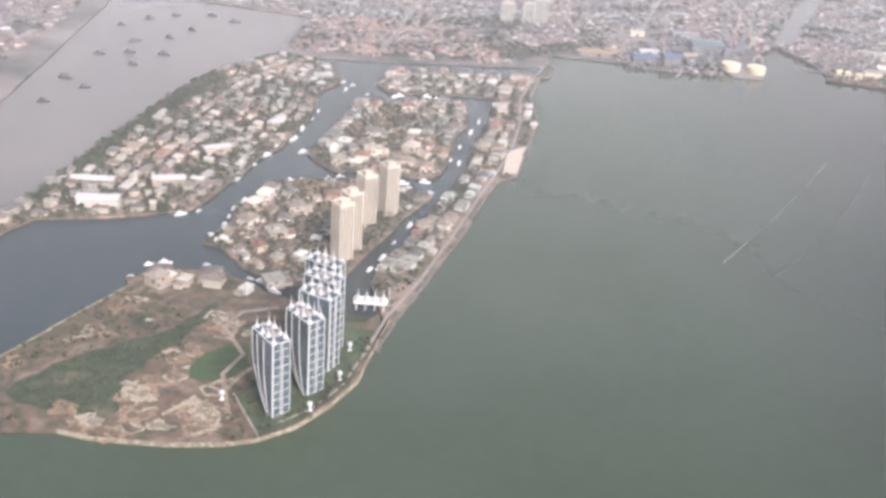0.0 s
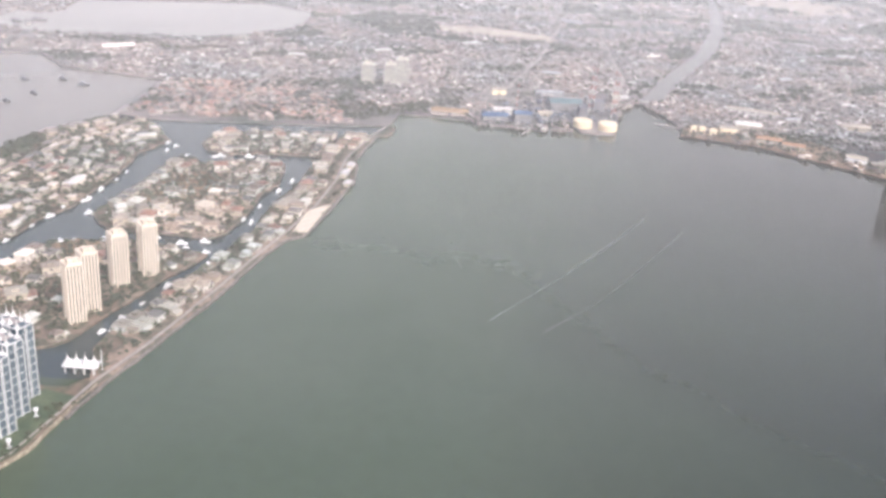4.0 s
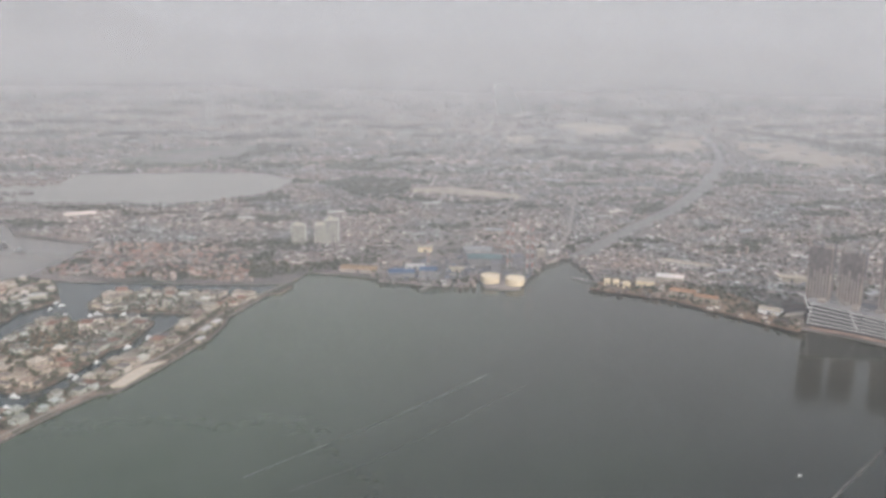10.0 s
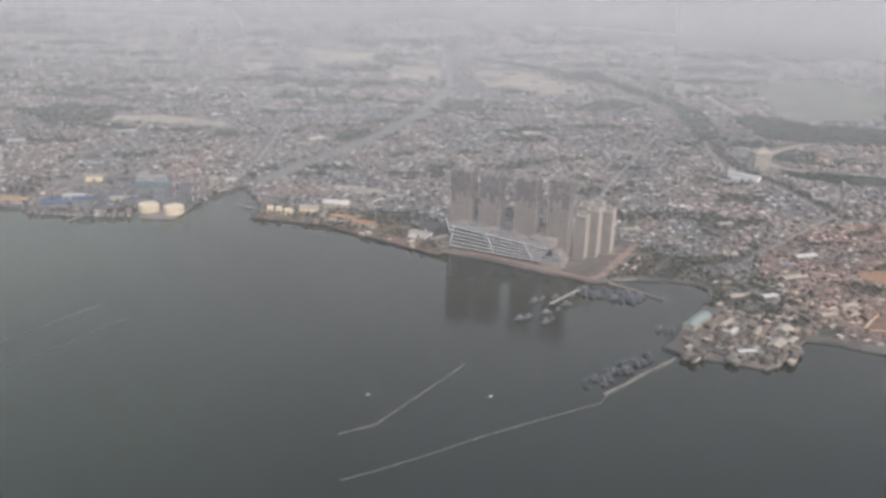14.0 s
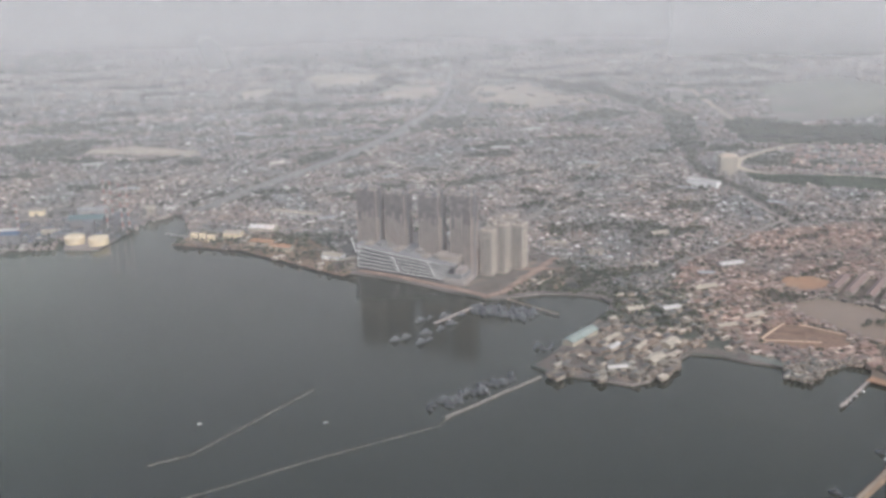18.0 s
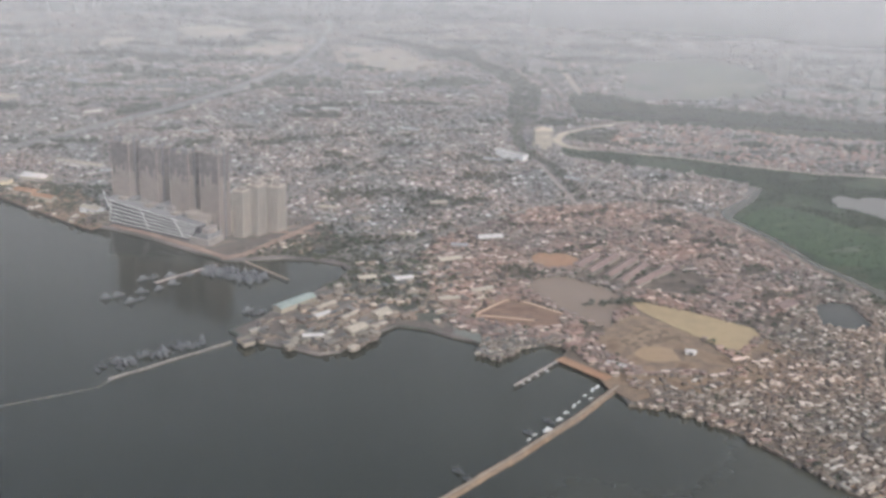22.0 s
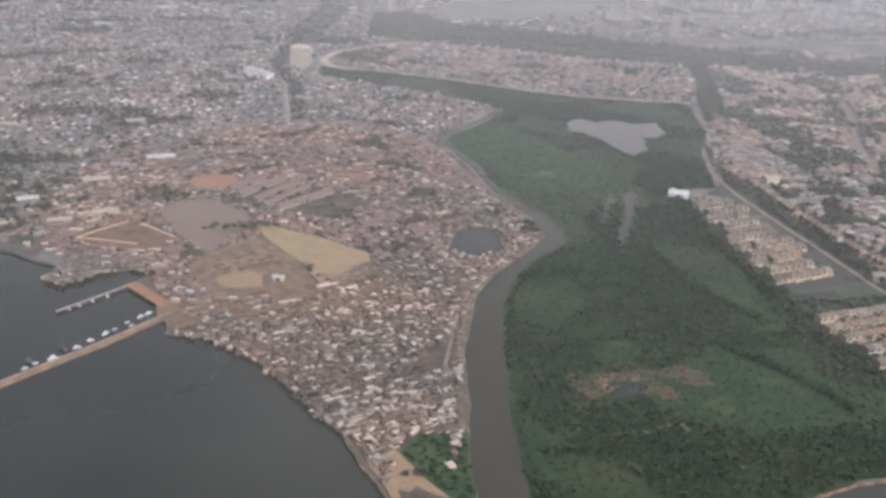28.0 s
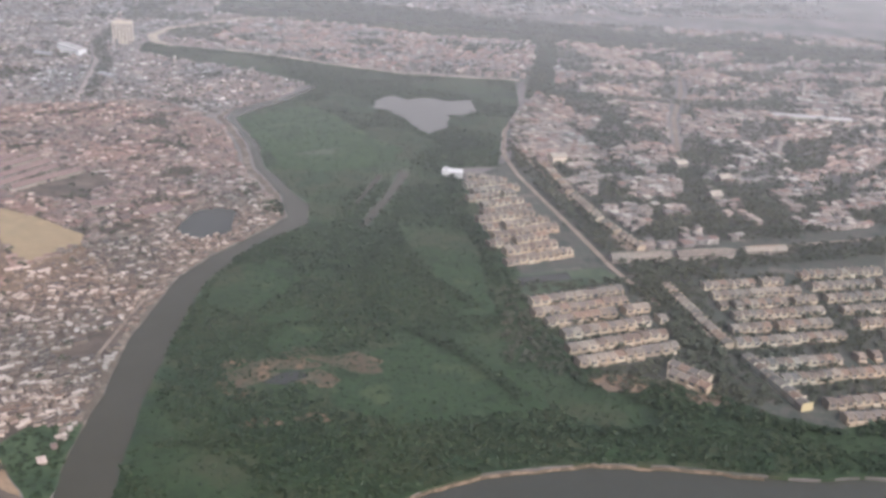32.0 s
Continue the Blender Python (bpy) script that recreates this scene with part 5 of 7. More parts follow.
wood("pond_trees", [(880, 742), (920, 752), (930, 762), (925, 768), (890, 752)], 4, 49, 2.2, 3, "leaf", "trees along a pond bank", 0.95)
wood("estate_canal_trees", ribbon([(x + 8, y) for x, y in ESTATE_ROAD], 24), 4.0, 50, 2.2, 3.8, "leaf", "trees along the estate canal", 0.8, (), [(ESTATE_ROAD, 4)])
wood("harbour_trees", [(672, 820), (716, 815), (730, 780), (735, 772), (760, 800), (740, 860), (700, 880), (690, 850)], 5.2, 52, 2.2, 3, "leaf", "dark trees round the harbour basin", 0.75, [BASIN])
wood("cross_canal_trees", ribbon([(x, y - 14) for x, y in CROSS_ROAD], 24), 4.2, 51, 2.2, 3.0, "leaf", "trees along the cross canal", 0.85)
mass("plant_sheds", YARD, 6.0, 7.0, 8, 58, (2.4, 6), (2.2, 4.5), (1.0, 3.4), ("plant_wall", "plant_roof"), "small dark sheds and machinery of a power station", 0.6, 0.3, (), (), rise=0.3, twist=3, tall=0.04)
mass("plant_side_houses", PLANT, 5.5, 6.4, 15, 62, (2.4, 5), (2.3, 4.4), (1.3, 2.4), CITY_MATS, "low houses and stores behind the power station", 0.6, 0.3, [YARD, [(255, 925), (310, 925), (310, 965), (255, 965)]], (), clump=0.2)
wood("plant_trees", PLANT, 8, 63, 2.4, 3, "leaf", "dark trees behind the power station", 0.6, [YARD, [(255, 925), (310, 925), (310, 965), (255, 965)]], (), 0.0)
for i, q in enumerate((TAN_A, TAN_B)):
    mass("field_sheds", q, 15, 17, 30, 64 + i, (6, 15), (4, 8), (2, 4), CITY_MATS, "scattered sheds on a pale bare field", 0.14, 0.35)
patch("ground_port", PORT, "earth", 0.5, "trodden brown port ground", "ground", 2)
mass("shore_sheds", PORT, 5.5, 6.5, -20, 59, (3, 7), (2.6, 5), (1.4, 2.8), SLUM_MATS, "small rust and tan sheds along the port shore", 0.4, 0.3, (), (), twist=8, clump=0.1)
wood("shore_trees", PORT, 7, 60, 2.4, 3.2, "leaf", "dark trees along the port shore", 0.6)
mass("site_huts", [(644, 810), (672, 820), (704, 813), (735, 880), (700, 900), (668, 900), (676, 860)], 6.5, 7.5, -24, 70, (2, 6), (2, 4), (1.2, 2.6), SLUM_MATS, "huts and stacked material on a building site", 0.5, 0.35, [BASIN], [([(630, 802), (645, 813), (675, 872), (688, 897)], 5)])
wood("site_trees", [(650, 814), (672, 820), (704, 813), (735, 880), (700, 900), (684, 880)], 6, 71, 2.2, 2.6, "leaf", "dark scrub and trees round a building site", 0.75, [BASIN], [([(630, 802), (645, 813), (675, 872), (688, 897)], 5)])
wood("inner_harbour_trees", [(714, 754), (740, 800), (790, 870), (800, 780), (795, 740), (760, 715)], 5, 66, 2.2, 2.6, "leaf", "dark trees between harbour sheds", 0.6)
patch("ground_inner", [(724, 768), (745, 745), (786, 703), (800, 720), (796, 760), (790, 860), (745, 860), (728, 812)], "estate_ground", 1.3, "dark weedy ground between harbour sheds", "ground", 2)
mass("inner_sheds", [(726, 770), (745, 748), (786, 705), (798, 720), (794, 760), (788, 855), (745, 855), (730, 808)], 8, 7, 36, 80, (3, 9), (2, 3.4), (1.2, 2.4), ("slum_wall", "port_roof"), "long sheds and stores behind the fishing port", 0.45, 0.3, WET, (), twist=5, flip=0.2)
wood("harbour_rim_weeds", ribbon([(646, 806), (672, 817), (701, 816), (720, 808), (728, 794), (723, 772), (713, 755)], 6), 3.4, 106, 1.8, 1.8, "leaf", "dark weeds and shrubs along the harbour wall", 0.9, (), [([(630, 802), (645, 813), (675, 872)], 5)])
wood("basin_weeds", [(678, 816), (700, 811), (712, 822), (706, 838), (690, 840)], 4.2, 61, 2.0, 1.0, "leaf", "weeds growing over the harbour basin", 0.55)


# ---- landmarks ----
def regatta_tower(x, y, turn, h):
    t = thing("apartment_tower", x, y, 1.5, turn, "tall sail-shaped tower of dark glass with white ribs and tented roof", "apartment tower", "sail towers")
    W, D, L = 8.2, 17.0, 14

    def deep(z):
        return D * (0.14 + 0.86 * math.sin(min(1.0, z / h / 0.8) * math.pi / 2) ** 0.6)
    v, f = [], []
    for k in range(L + 1):
        z = h * k / L
        d = deep(z)
        v += [(0, 0, z), (W, 0, z), (W, d, z), (W * 0.5, d + 1.2, z), (0, d, z), (-1.3, d * 0.5, z)]
    for k in range(L):
        f += [(6 * k + i, 6 * k + (i + 1) % 6, 6 * k + 6 + (i + 1) % 6, 6 * k + 6 + i) for i in range(6)]
    f.append(tuple(range(6 * L, 6 * L + 6)))
    part("glass_body", mesh_of("glass_body", v, f, "tower_glass"), t, "dark blue-grey curtain glass")
    for u in (0.0, 0.34, 0.67, 1.0):
        pts = [(-1.3 * (1 - abs(2 * u - 1)) - 0.25, deep(h * k / L) * u, h * k / L) for k in range(L + 1)]
        part("rib", tube("rib", pts, 0.28 if u in (0.0, 1.0) else 0.22, "rib_white", 6), t)
    for u in (0.33, 0.66, 1.0):
        part("rib", tube("rib", [(W * (0.5 + 0.5 * u) if u == 1 else W * u + W * 0.2, deep(h * k / L) + 0.4, h * k / L) for k in range(L + 1)], 0.22, "rib_white", 6), t)
    for px in (0.0, 3.7, 4.5, W):
        part("column", boxes("column", [(px - 0.14, -0.35, 0, px + 0.14, 0.1, h)], "rib_white"), t)
    for k in range(9):
        z = h * (k + 0.15) / 9
        part("beam", boxes("beam", [(0, -0.22, z, W, 0.05, z + 0.17)], "rib_white"), t)
    part("crown_wall", boxes("crown_wall", [(0, -0.2, h, W, 0.1, h + 0.4), (0, D - 0.2, h, W, D, h + 0.4), (-0.3, 0, h, 0.0, D, h + 0.4), (W - 0.1, 0, h, W + 0.2, D, h + 0.4)], "rib_white"), t)
    tent = lathe("tent", [(1.45, 0), (0.62, 1.1), (0.30, 2.2), (0.14, 3.8), (0.03, 6.2)], "white_cloth", 8)
    for i in range(4):
        for j in range(2):
            part("tent", tent, t, "white pointed tent roof", pose(1.2 + 5.8 * j, 1.6 + i * 4.6, h + 0.1 + 0.9 * ((i + j) % 2)))
    part("machine_room", boxes("machine_room", [(2.4, 5, h, 5.8, 12, h + 0.9)], "raw_concrete"), t)
    return t


for x, y, turn, h in ((-62, 356, 40, 37), (-49.5, 374, 44, 37.5), (-43, 394, 62, 38), (-43, 409, 62, 38), (-44.5, 424, 62, 38)):
    regatta_tower(x, y, turn, h)


def slab_tower(name, x, y, turn, w, d, h, wall, rib, label, floors, bays, group, category="apartment tower", raw=False):
    """A tower of floors with window bays between ribs, and a stepped top."""
    t = thing(name, x, y, 1.5, turn, label, category, group)
    shaft = part("shaft", boxes("shaft", [(-w / 2, -d / 2, 0, w / 2, d / 2, h)], wall), t)
    for side in range(4):
        n = bays if side % 2 == 0 else max(2, int(bays * d / w))
        run, off = (w, d / 2) if side % 2 == 0 else (d, w / 2)
        turnm = Matrix.Rotation(math.pi / 2 * side, 4, "Z")
        strip = boxes("window_strip", [(-run / n * 0.2, -off - 0.06, h / floors * 0.5, run / n * 0.2, -off + 0.05, h - h / floors * 0.4)], "raw_opening" if raw else "window")
        ribm = boxes("pilaster", [(-0.22, -off - 0.35, 0, 0.22, -off + 0.05, h + 0.3)], rib)
        for i in range(n):
            part("window_strip", strip, shaft, "", turnm @ Matrix.Translation((-run / 2 + run * (i + 0.5) / n, 0, 0)))
        for i in range(n + 1):
            part("pilaster", ribm, shaft, "", turnm @ Matrix.Translation((-run / 2 + run * i / n, 0, 0)))
    for z in range(1, floors, 2):
        part("floor_band", boxes("floor_band", [(-w / 2 - 0.12, -d / 2 - 0.12, z * h / floors, w / 2 + 0.12, d / 2 + 0.12, z * h / floors + 0.22)], wall), t)
    part("parapet", boxes("parapet", [(-w / 2 - 0.3, -d / 2 - 0.3, h, w / 2 + 0.3, -d / 2 + 0.2, h + 0.8), (-w / 2 - 0.3, d / 2 - 0.2, h, w / 2 + 0.3, d / 2 + 0.3, h + 0.8), (-w / 2 - 0.3, -d / 2, h, -w / 2 + 0.2, d / 2, h + 0.8), (w / 2 - 0.2, -d / 2, h, w / 2 + 0.3, d / 2, h + 0.8)], rib), t)
    part("roof_house", boxes("roof_house", [(-w * 0.3, -d * 0.25, h, w * 0.05, d * 0.25, h + 2.6), (w * 0.1, -d * 0.2, h, w * 0.33, d * 0.2, h + 1.8)], wall), t)
    return t


for x, y, h in ((-50, 506, 34), (-46.5, 519, 35), (-41, 552, 32), (-29, 569, 32)):
    slab_tower("apartment_tower", x, y, 38, 8.6, 8.6, h, "cream_wall", "cream_rib", "slim cream apartment tower with vertical ribs", 20, 5, "cream towers")
for x, y, h in ((57, 1043, 20), (80, 1048, 20), (91, 1047, 26)):
    slab_tower("apartment_block", x, y, 4, 13, 8, h, "pale_wall", "pale_roof", "pale green apartment block above the park", 11, 5, "pale blocks", "apartment block")
slab_tower("hotel", 884, 1190, 14, 19, 8, 21, "cream_wall", "cream_rib", "cream slab building beside the river bend", 12, 6, "", "hotel")
for x, y, h in ((539, 882, 63), (562, 877, 60), (590, 862, 62), (615, 852, 65)):
    t = slab_tower("tower_under_construction", x, y, -24, 17, 13, h, "raw_concrete", "raw_rib", "raw grey concrete tower still under construction", 24, 7, "raw towers", "unfinished tower", True)
    part("hoist_mast", boxes("hoist_mast", [(8.7, -1, 0, 9.6, 0.2, h + 5)], "steel"), t)
    fw = random.Random(int(x))
    for i in range(14):
        fx, fy = fw.uniform(-8, 8), fw.choice((-6.3, 6.3, -3, 2))
        part("core_stub", boxes("core_stub", [(fx - fw.uniform(0.3, 1.6), fy - 0.3, h - 0.2, fx + 0.4, fy + 0.4, h + fw.uniform(1.0, 5.0))], fw.choice(("raw_concrete", "steel"))), t)
    for i in range(8):
        fx = -7.6 + 2.17 * i
        part("safety_net", boxes("safety_net", [(fx - 1.0, -7.0, h * fw.uniform(0.6, 0.78), fx + 1.0, -6.85, h + fw.uniform(-0.4, 2.0))], "site_net"), t)
    for i in range(5):
        fy = -5.2 + 2.6 * i
        for sx in (-1, 1):
            part("safety_net", boxes("safety_net", [(sx * 9.0 - 0.08, fy - 1.2, h * fw.uniform(0.6, 0.8), sx * 9.0 + 0.08, fy + 1.2, h + fw.uniform(-0.4, 1.5))], "site_net"), t)
for x, y, h, w in ((634, 857, 36, 9), (644, 863, 39, 10), (650, 885, 39, 10), (658, 873, 36, 8), (640, 880, 38, 10)):
    slab_tower("apartment_tower", x, y, -24, w, 11, h, "clad_concrete", "beige_rib", "beige apartment tower with pale vertical strips", 18, 5, "beige towers")


def mall():
    """The long quayside complex: a wedge, high at its prow, with a banded front, slanting struts, terraces and a rounded bow."""
    t = thing("shopping_complex", 569, 850, 1.5, -24, "long ship-like quayside complex with white banded glass front", "shopping mall")
    L, D, HL, HR = 86, 30, 20.5, 13.5

    def top(x):
        return HL + (HR - HL) * (x + L / 2) / L
    v = [(-L / 2, 0, 0), (L / 2, 0, 0), (L / 2, D, 0), (-L / 2, D, 0), (-L / 2 - 3, -1.5, HL), (L / 2, -1.5, HR), (L / 2, D, HR), (-L / 2, D, HL)]
    part("body", mesh_of("body", v, [(0, 1, 5, 4), (1, 2, 6, 5), (2, 3, 7, 6), (3, 0, 4, 7), (4, 5, 6, 7)], "dark_opening"), t, "dark glass front")
    for k in range(6):
        f = (k + 0.9) / 6.2
        x0, x1 = -L / 2 + (k % 2) * 2 - 2.2 * f, L / 2 - 9 + 1.4 * k
        for j in range(6):
            a, b = x0 + (x1 - x0) * j / 6, x0 + (x1 - x0) * (j + 1) / 6 - 0.5
            y = -1.5 * f - 0.45
            part("band", mesh_of("band", [(a, y, top(a) * f), (b, y, top(b) * f), (b, y + 0.6, top(b) * f), (a, y + 0.6, top(a) * f), (a, y, top(a) * f + 0.6), (b, y, top(b) * f + 0.6), (b, y + 0.6, top(b) * f + 0.6), (a, y + 0.6, top(a) * f + 0.6)], [(0, 1, 5, 4), (4, 5, 6, 7), (3, 2, 1, 0), (1, 2, 6, 5), (2, 3, 7, 6), (3, 0, 4, 7)], "white_paint"), t)
    for x, lean in ((-40, -3), (-12, 7), (20, 7)):
        part("strut", tube("strut", [(x, -2.6, top(x) + 1), (x + lean, -1.4, 3.0)], 0.5, "rib_white"), t)
    part("roof", mesh_of("roof", [(-L / 2 - 3, -1.8, HL), (L / 2, -1.8, HR), (L / 2, D, HR), (-L / 2, D, HL), (-L / 2 - 3, -1.8, HL + 0.7), (L / 2, -1.8, HR + 0.7), (L / 2, D, HR + 0.7), (-L / 2, D, HL + 0.7)], [(4, 5, 6, 7), (0, 1, 5, 4), (1, 2, 6, 5), (2, 3, 7, 6), (3, 0, 4, 7)], "mall_roof"), t)
    for i in range(9):
        x = -38 + 8.4 * i
        part("roof_plant", boxes("roof_plant", [(x, 3 + (i % 3) * 3, top(x) + 0.2, x + 5.5, 10 + (i % 2) * 4, top(x) + 2.0 + (i % 3) * 0.8)], ("clad_concrete", "mall_roof", "raw_concrete")[i % 3]), t)
    part("podium", boxes("podium", [(-30, D - 12, 0, 46, D + 14, 17.0)], "clad_concrete"), t)
    part("podium_block", boxes("podium_block", [(22, 6, 0, 43, D - 12, 19.0)], "clad_concrete"), t, "beige block behind the bow")
    for i, (a, b, c, z) in enumerate(((34, -3.0, 52, 4.5), (37, -1.0, 50, 8.0), (39, 1.0, 48, 11.5))):
        part("terrace", boxes("terrace", [(a, b, 0, c, 16, z)], ("raw_concrete", "mall_roof", "raw_concrete")[i]), t, "grey stepped terrace")
    part("bow", lathe("bow", [(9, 0), (9, 3), (10.5, 3.2), (10.5, 4.0), (6.5, 4.2), (6.5, 9), (7, 9.1), (7, 9.8)], "clad_concrete", 24, 43, 8), t, "rounded beige end with a pale terrace")
    part("canopy", mesh_of("canopy", [(-62, -4, 5.5), (-47, -2, 9), (-45, 12, 9.5), (-58, 10, 6), (-62, -4, 5.0), (-47, -2, 8.5), (-45, 12, 9), (-58, 10, 5.5)], [(0, 1, 2, 3), (7, 6, 5, 4), (0, 4, 5, 1), (1, 5, 6, 2), (2, 6, 7, 3), (3, 7, 4, 0)], "shed_roof"), t, "pale slanting canopy")
    part("canopy_hall", boxes("canopy_hall", [(-57, 0, 0, -46, 9, 5.4)], "clad_concrete"), t)
    part("prow_mast", tube("prow_mast", [(-43, -2, HL - 6), (-47.5, -2, HL + 6)], 0.55, "rib_white"), t)


mall()


def tank(x, y):
    t = thing("storage_tank", x, y, 1.5, 0, "round cream oil storage tank with a low conical roof", "storage tank", "tanks")
    shell = part("shell", lathe("shell", [(8.6, 0), (8.6, 5.6), (8.75, 5.65), (8.75, 6.0), (8.6, 6.0)], "tank_cream", 32), t)
    part("roof", lathe("roof", [(8.6, 6.0), (4.5, 6.6), (0.1, 7.0)], "tank_cream", 32), t)
    part("stair", tube("stair", [(9.0 * math.cos(a), 9.0 * math.sin(a), 5.8 * (a + 2.6) / 1.9) for a in np.linspace(-2.6, -0.7, 9)], 0.25, "grey_metal"), shell)
    part("rail", tube("rail", [(8.5 * math.cos(a), 8.5 * math.sin(a), 6.9) for a in np.linspace(0, math.tau, 25)], 0.1, "white_paint", 4), t)


tank(266, 943), tank(289, 939)


def chimney(x, y, h):
    t = thing("power_station_chimney", x, y, 1.5, 0, "tall chimney painted in red and white bands", "chimney", "chimneys")
    for k in range(10):
        r0, r1 = 1.1 - 0.035 * k, 1.1 - 0.035 * (k + 1)
        part("band", lathe("band", [(r0 * 0.62, h * k / 10), (r1 * 0.62, h * (k + 1) / 10)], "chimney_red" if k % 2 else "pale_roof", 12), t)
    part("rim", lathe("rim", [(0.55, h), (0.55, h + 0.5), (0.4, h + 0.5)], "steel", 12), t)


for x, y, h in ((277, 992, 46), (281, 997, 43), (297, 978, 46), (301, 984, 43), (205, 965, 30)):
    chimney(x, y, h)


def hall(name, x, y, turn, w, d, h, roof, wall, label, category="hall", rise=0.18, group=""):
    """A gabled hall: walls, two roof slopes with eaves, ridge vent and a door."""
    t = thing(name, x, y, 1.5, turn, label, category, group)
    r = h + d * rise
    side = part("wall", mesh_of("wall", [(-w / 2, -d / 2, 0), (w / 2, -d / 2, 0), (w / 2, d / 2, 0), (-w / 2, d / 2, 0), (-w / 2, -d / 2, h), (w / 2, -d / 2, h), (w / 2, d / 2, h), (-w / 2, d / 2, h), (-w / 2, 0, r), (w / 2, 0, r)], [(0, 1, 5, 4), (1, 2, 6, 9, 5), (2, 3, 7, 6), (3, 0, 4, 8, 7)], wall), t)
    e = 0.5
    for s in (-1, 1):
        a = [(-w / 2 - e, s * (d / 2 + e), h - e * rise * 2), (w / 2 + e, s * (d / 2 + e), h - e * rise * 2), (w / 2 + e, 0, r), (-w / 2 - e, 0, r)]
        v = [(x, y, z + 0.05) for x, y, z in a] + [(x, y, z + 0.3) for x, y, z in a]
        part("roof_slope", mesh_of("roof_slope", v, [(0, 1, 2, 3), (7, 6, 5, 4), (0, 4, 5, 1), (1, 5, 6, 2), (2, 6, 7, 3), (3, 7, 4, 0)], roof), t)
    part("ridge_vent", boxes("ridge_vent", [(-w * 0.4, -0.35, r + 0.1, w * 0.4, 0.35, r + 0.5)], roof), t)
    part("door", boxes("door", [(-1.2, -d / 2 - 0.06, 0, 1.2, -d / 2 + 0.05, min(h * 0.8, 2.6))], "dark_opening"), side)
    return t


hall("low_block", 850, 1138, -38, 34, 9, 7, "pale_roof", "white_paint", "long white low block beside the ditch", "block", 0.05)
hall("long_hall", 1530, 1052, -3, 70, 9, 4, "pale_roof", "pale_wall", "long pale-roofed hall among estate houses", "hall", 0.12)
for x, y, turn, w, d, h in ((66, 762, 80, 12, 5, 3.2), (68, 781, 84, 9, 5, 2.8), (70, 742, 80, 8, 4.5, 2.4)):
    hall("sea_house", x, y, turn, w, d, h, "pale_roof", "villa_wall", "white low house between road and sea", "house", 0.12, "sea houses")
# power station and oil port
for a in ((184, 944, 10, 24, 11, 5, "blue_roof", "plant_wall", "blue-roofed turbine hall by the bay"), (209, 942, 10, 16, 10, 9, "blue_roof", "plant_wall", "tall blue-grey boiler hall by water"), (192, 970, 10, 18, 7, 4, "pale_roof", "pale_roof", "white-roofed switch hall of a power station"), (232, 968, 8, 13, 7, 4, "shed_roof", "shed_roof", "cream-roofed workshop hall by the bay"), (190, 1036, 8, 14, 7, 5, "shed_roof", "tank_cream", "cream warehouse behind the power station"), (242, 1046, 8, 28, 7, 4, "grey_metal", "grey_metal", "long grey metal warehouse"), (254, 1002, 8, 32, 15, 7, "teal_roof", "plant_wall", "large blue-green turbine hall behind the tanks"), (268, 972, 8, 9, 8, 11, "steel", "steel", "dark steel boiler house beside chimneys"), (286, 1000, 8, 11, 9, 10, "steel", "steel", "dark steel boiler house beside chimneys"), (306, 1030, 12, 8, 10, 9, "shed_roof", "clad_concrete", "beige office block by the canal mouth"), (318, 1050, 12, 10, 7, 3, "pale_roof", "pale_roof", "white flat shed by the canal mouth"), (405, 957, -5, 16, 9, 5, "shed_roof", "tank_cream", "large cream port warehouse"), (371, 952, 0, 5, 5, 5, "tank_cream", "tank_cream", "small cream depot by the port"), (379, 951, 0, 5, 5, 5, "tank_cream", "tank_cream", "small cream depot by the port"), (388, 946, 0, 6, 5, 5, "tank_cream", "tank_cream", "small cream depot by the port"), (446, 1030, -18, 50, 7, 4, "shed_roof", "pale_roof", "long white-gabled warehouse row"), (437, 934, -14, 22, 9, 4, "orange_earth", "shed_roof", "rust-roofed shed on the shore"), (456, 920, -16, 20, 8, 4, "orange_earth", "shed_roof", "rust-roofed shed on the shore"), (428, 975, -10, 24, 12, 5, "city_roof", "shed_roof", "grey-roofed warehouse in the port"), (142, 953, 0, 34, 12, 3.4, "orange_sand", "clad_concrete", "large brown-roofed shed on the shore"), (540, 1000, -10, 26, 9, 4, "shed_roof", "shed_roof", "beige warehouse among city houses"), (505, 895, -24, 18, 9, 4, "shed_roof", "white_paint", "pale low hall by the shore")):
    hall("warehouse", *a, "warehouse", 0.16, "port halls")
# fishing-port sheds
for a in ((696, 722, 53, 30, 8, 3.5, "green_roof", "shed_roof", "pale green-roofed fish hall"), (739, 686, 52, 14, 8, 3, "shed_roof", "shed_roof", "tan-roofed shed in the port"), (752, 712, 52, 12, 8, 3, "shed_roof", "shed_roof", "tan-roofed shed in the port"), (940, 678, -10, 6, 3.4, 2.2, "pale_roof", "pale_roof", "white-roofed hut on the earth field"), (893, 655, -30, 11, 2, 2, "pale_roof", "shed_roof", "long white shed at the jetty root"), (1020, 760, 40, 18, 8, 3, "red_roof", "slum_wall", "red-roofed hall among shacks"), (985, 768, 35, 15, 7, 3, "red_roof", "slum_wall", "red-roofed hall among shacks")):
    hall("shed", *a, "shed", 0.16, "port sheds")
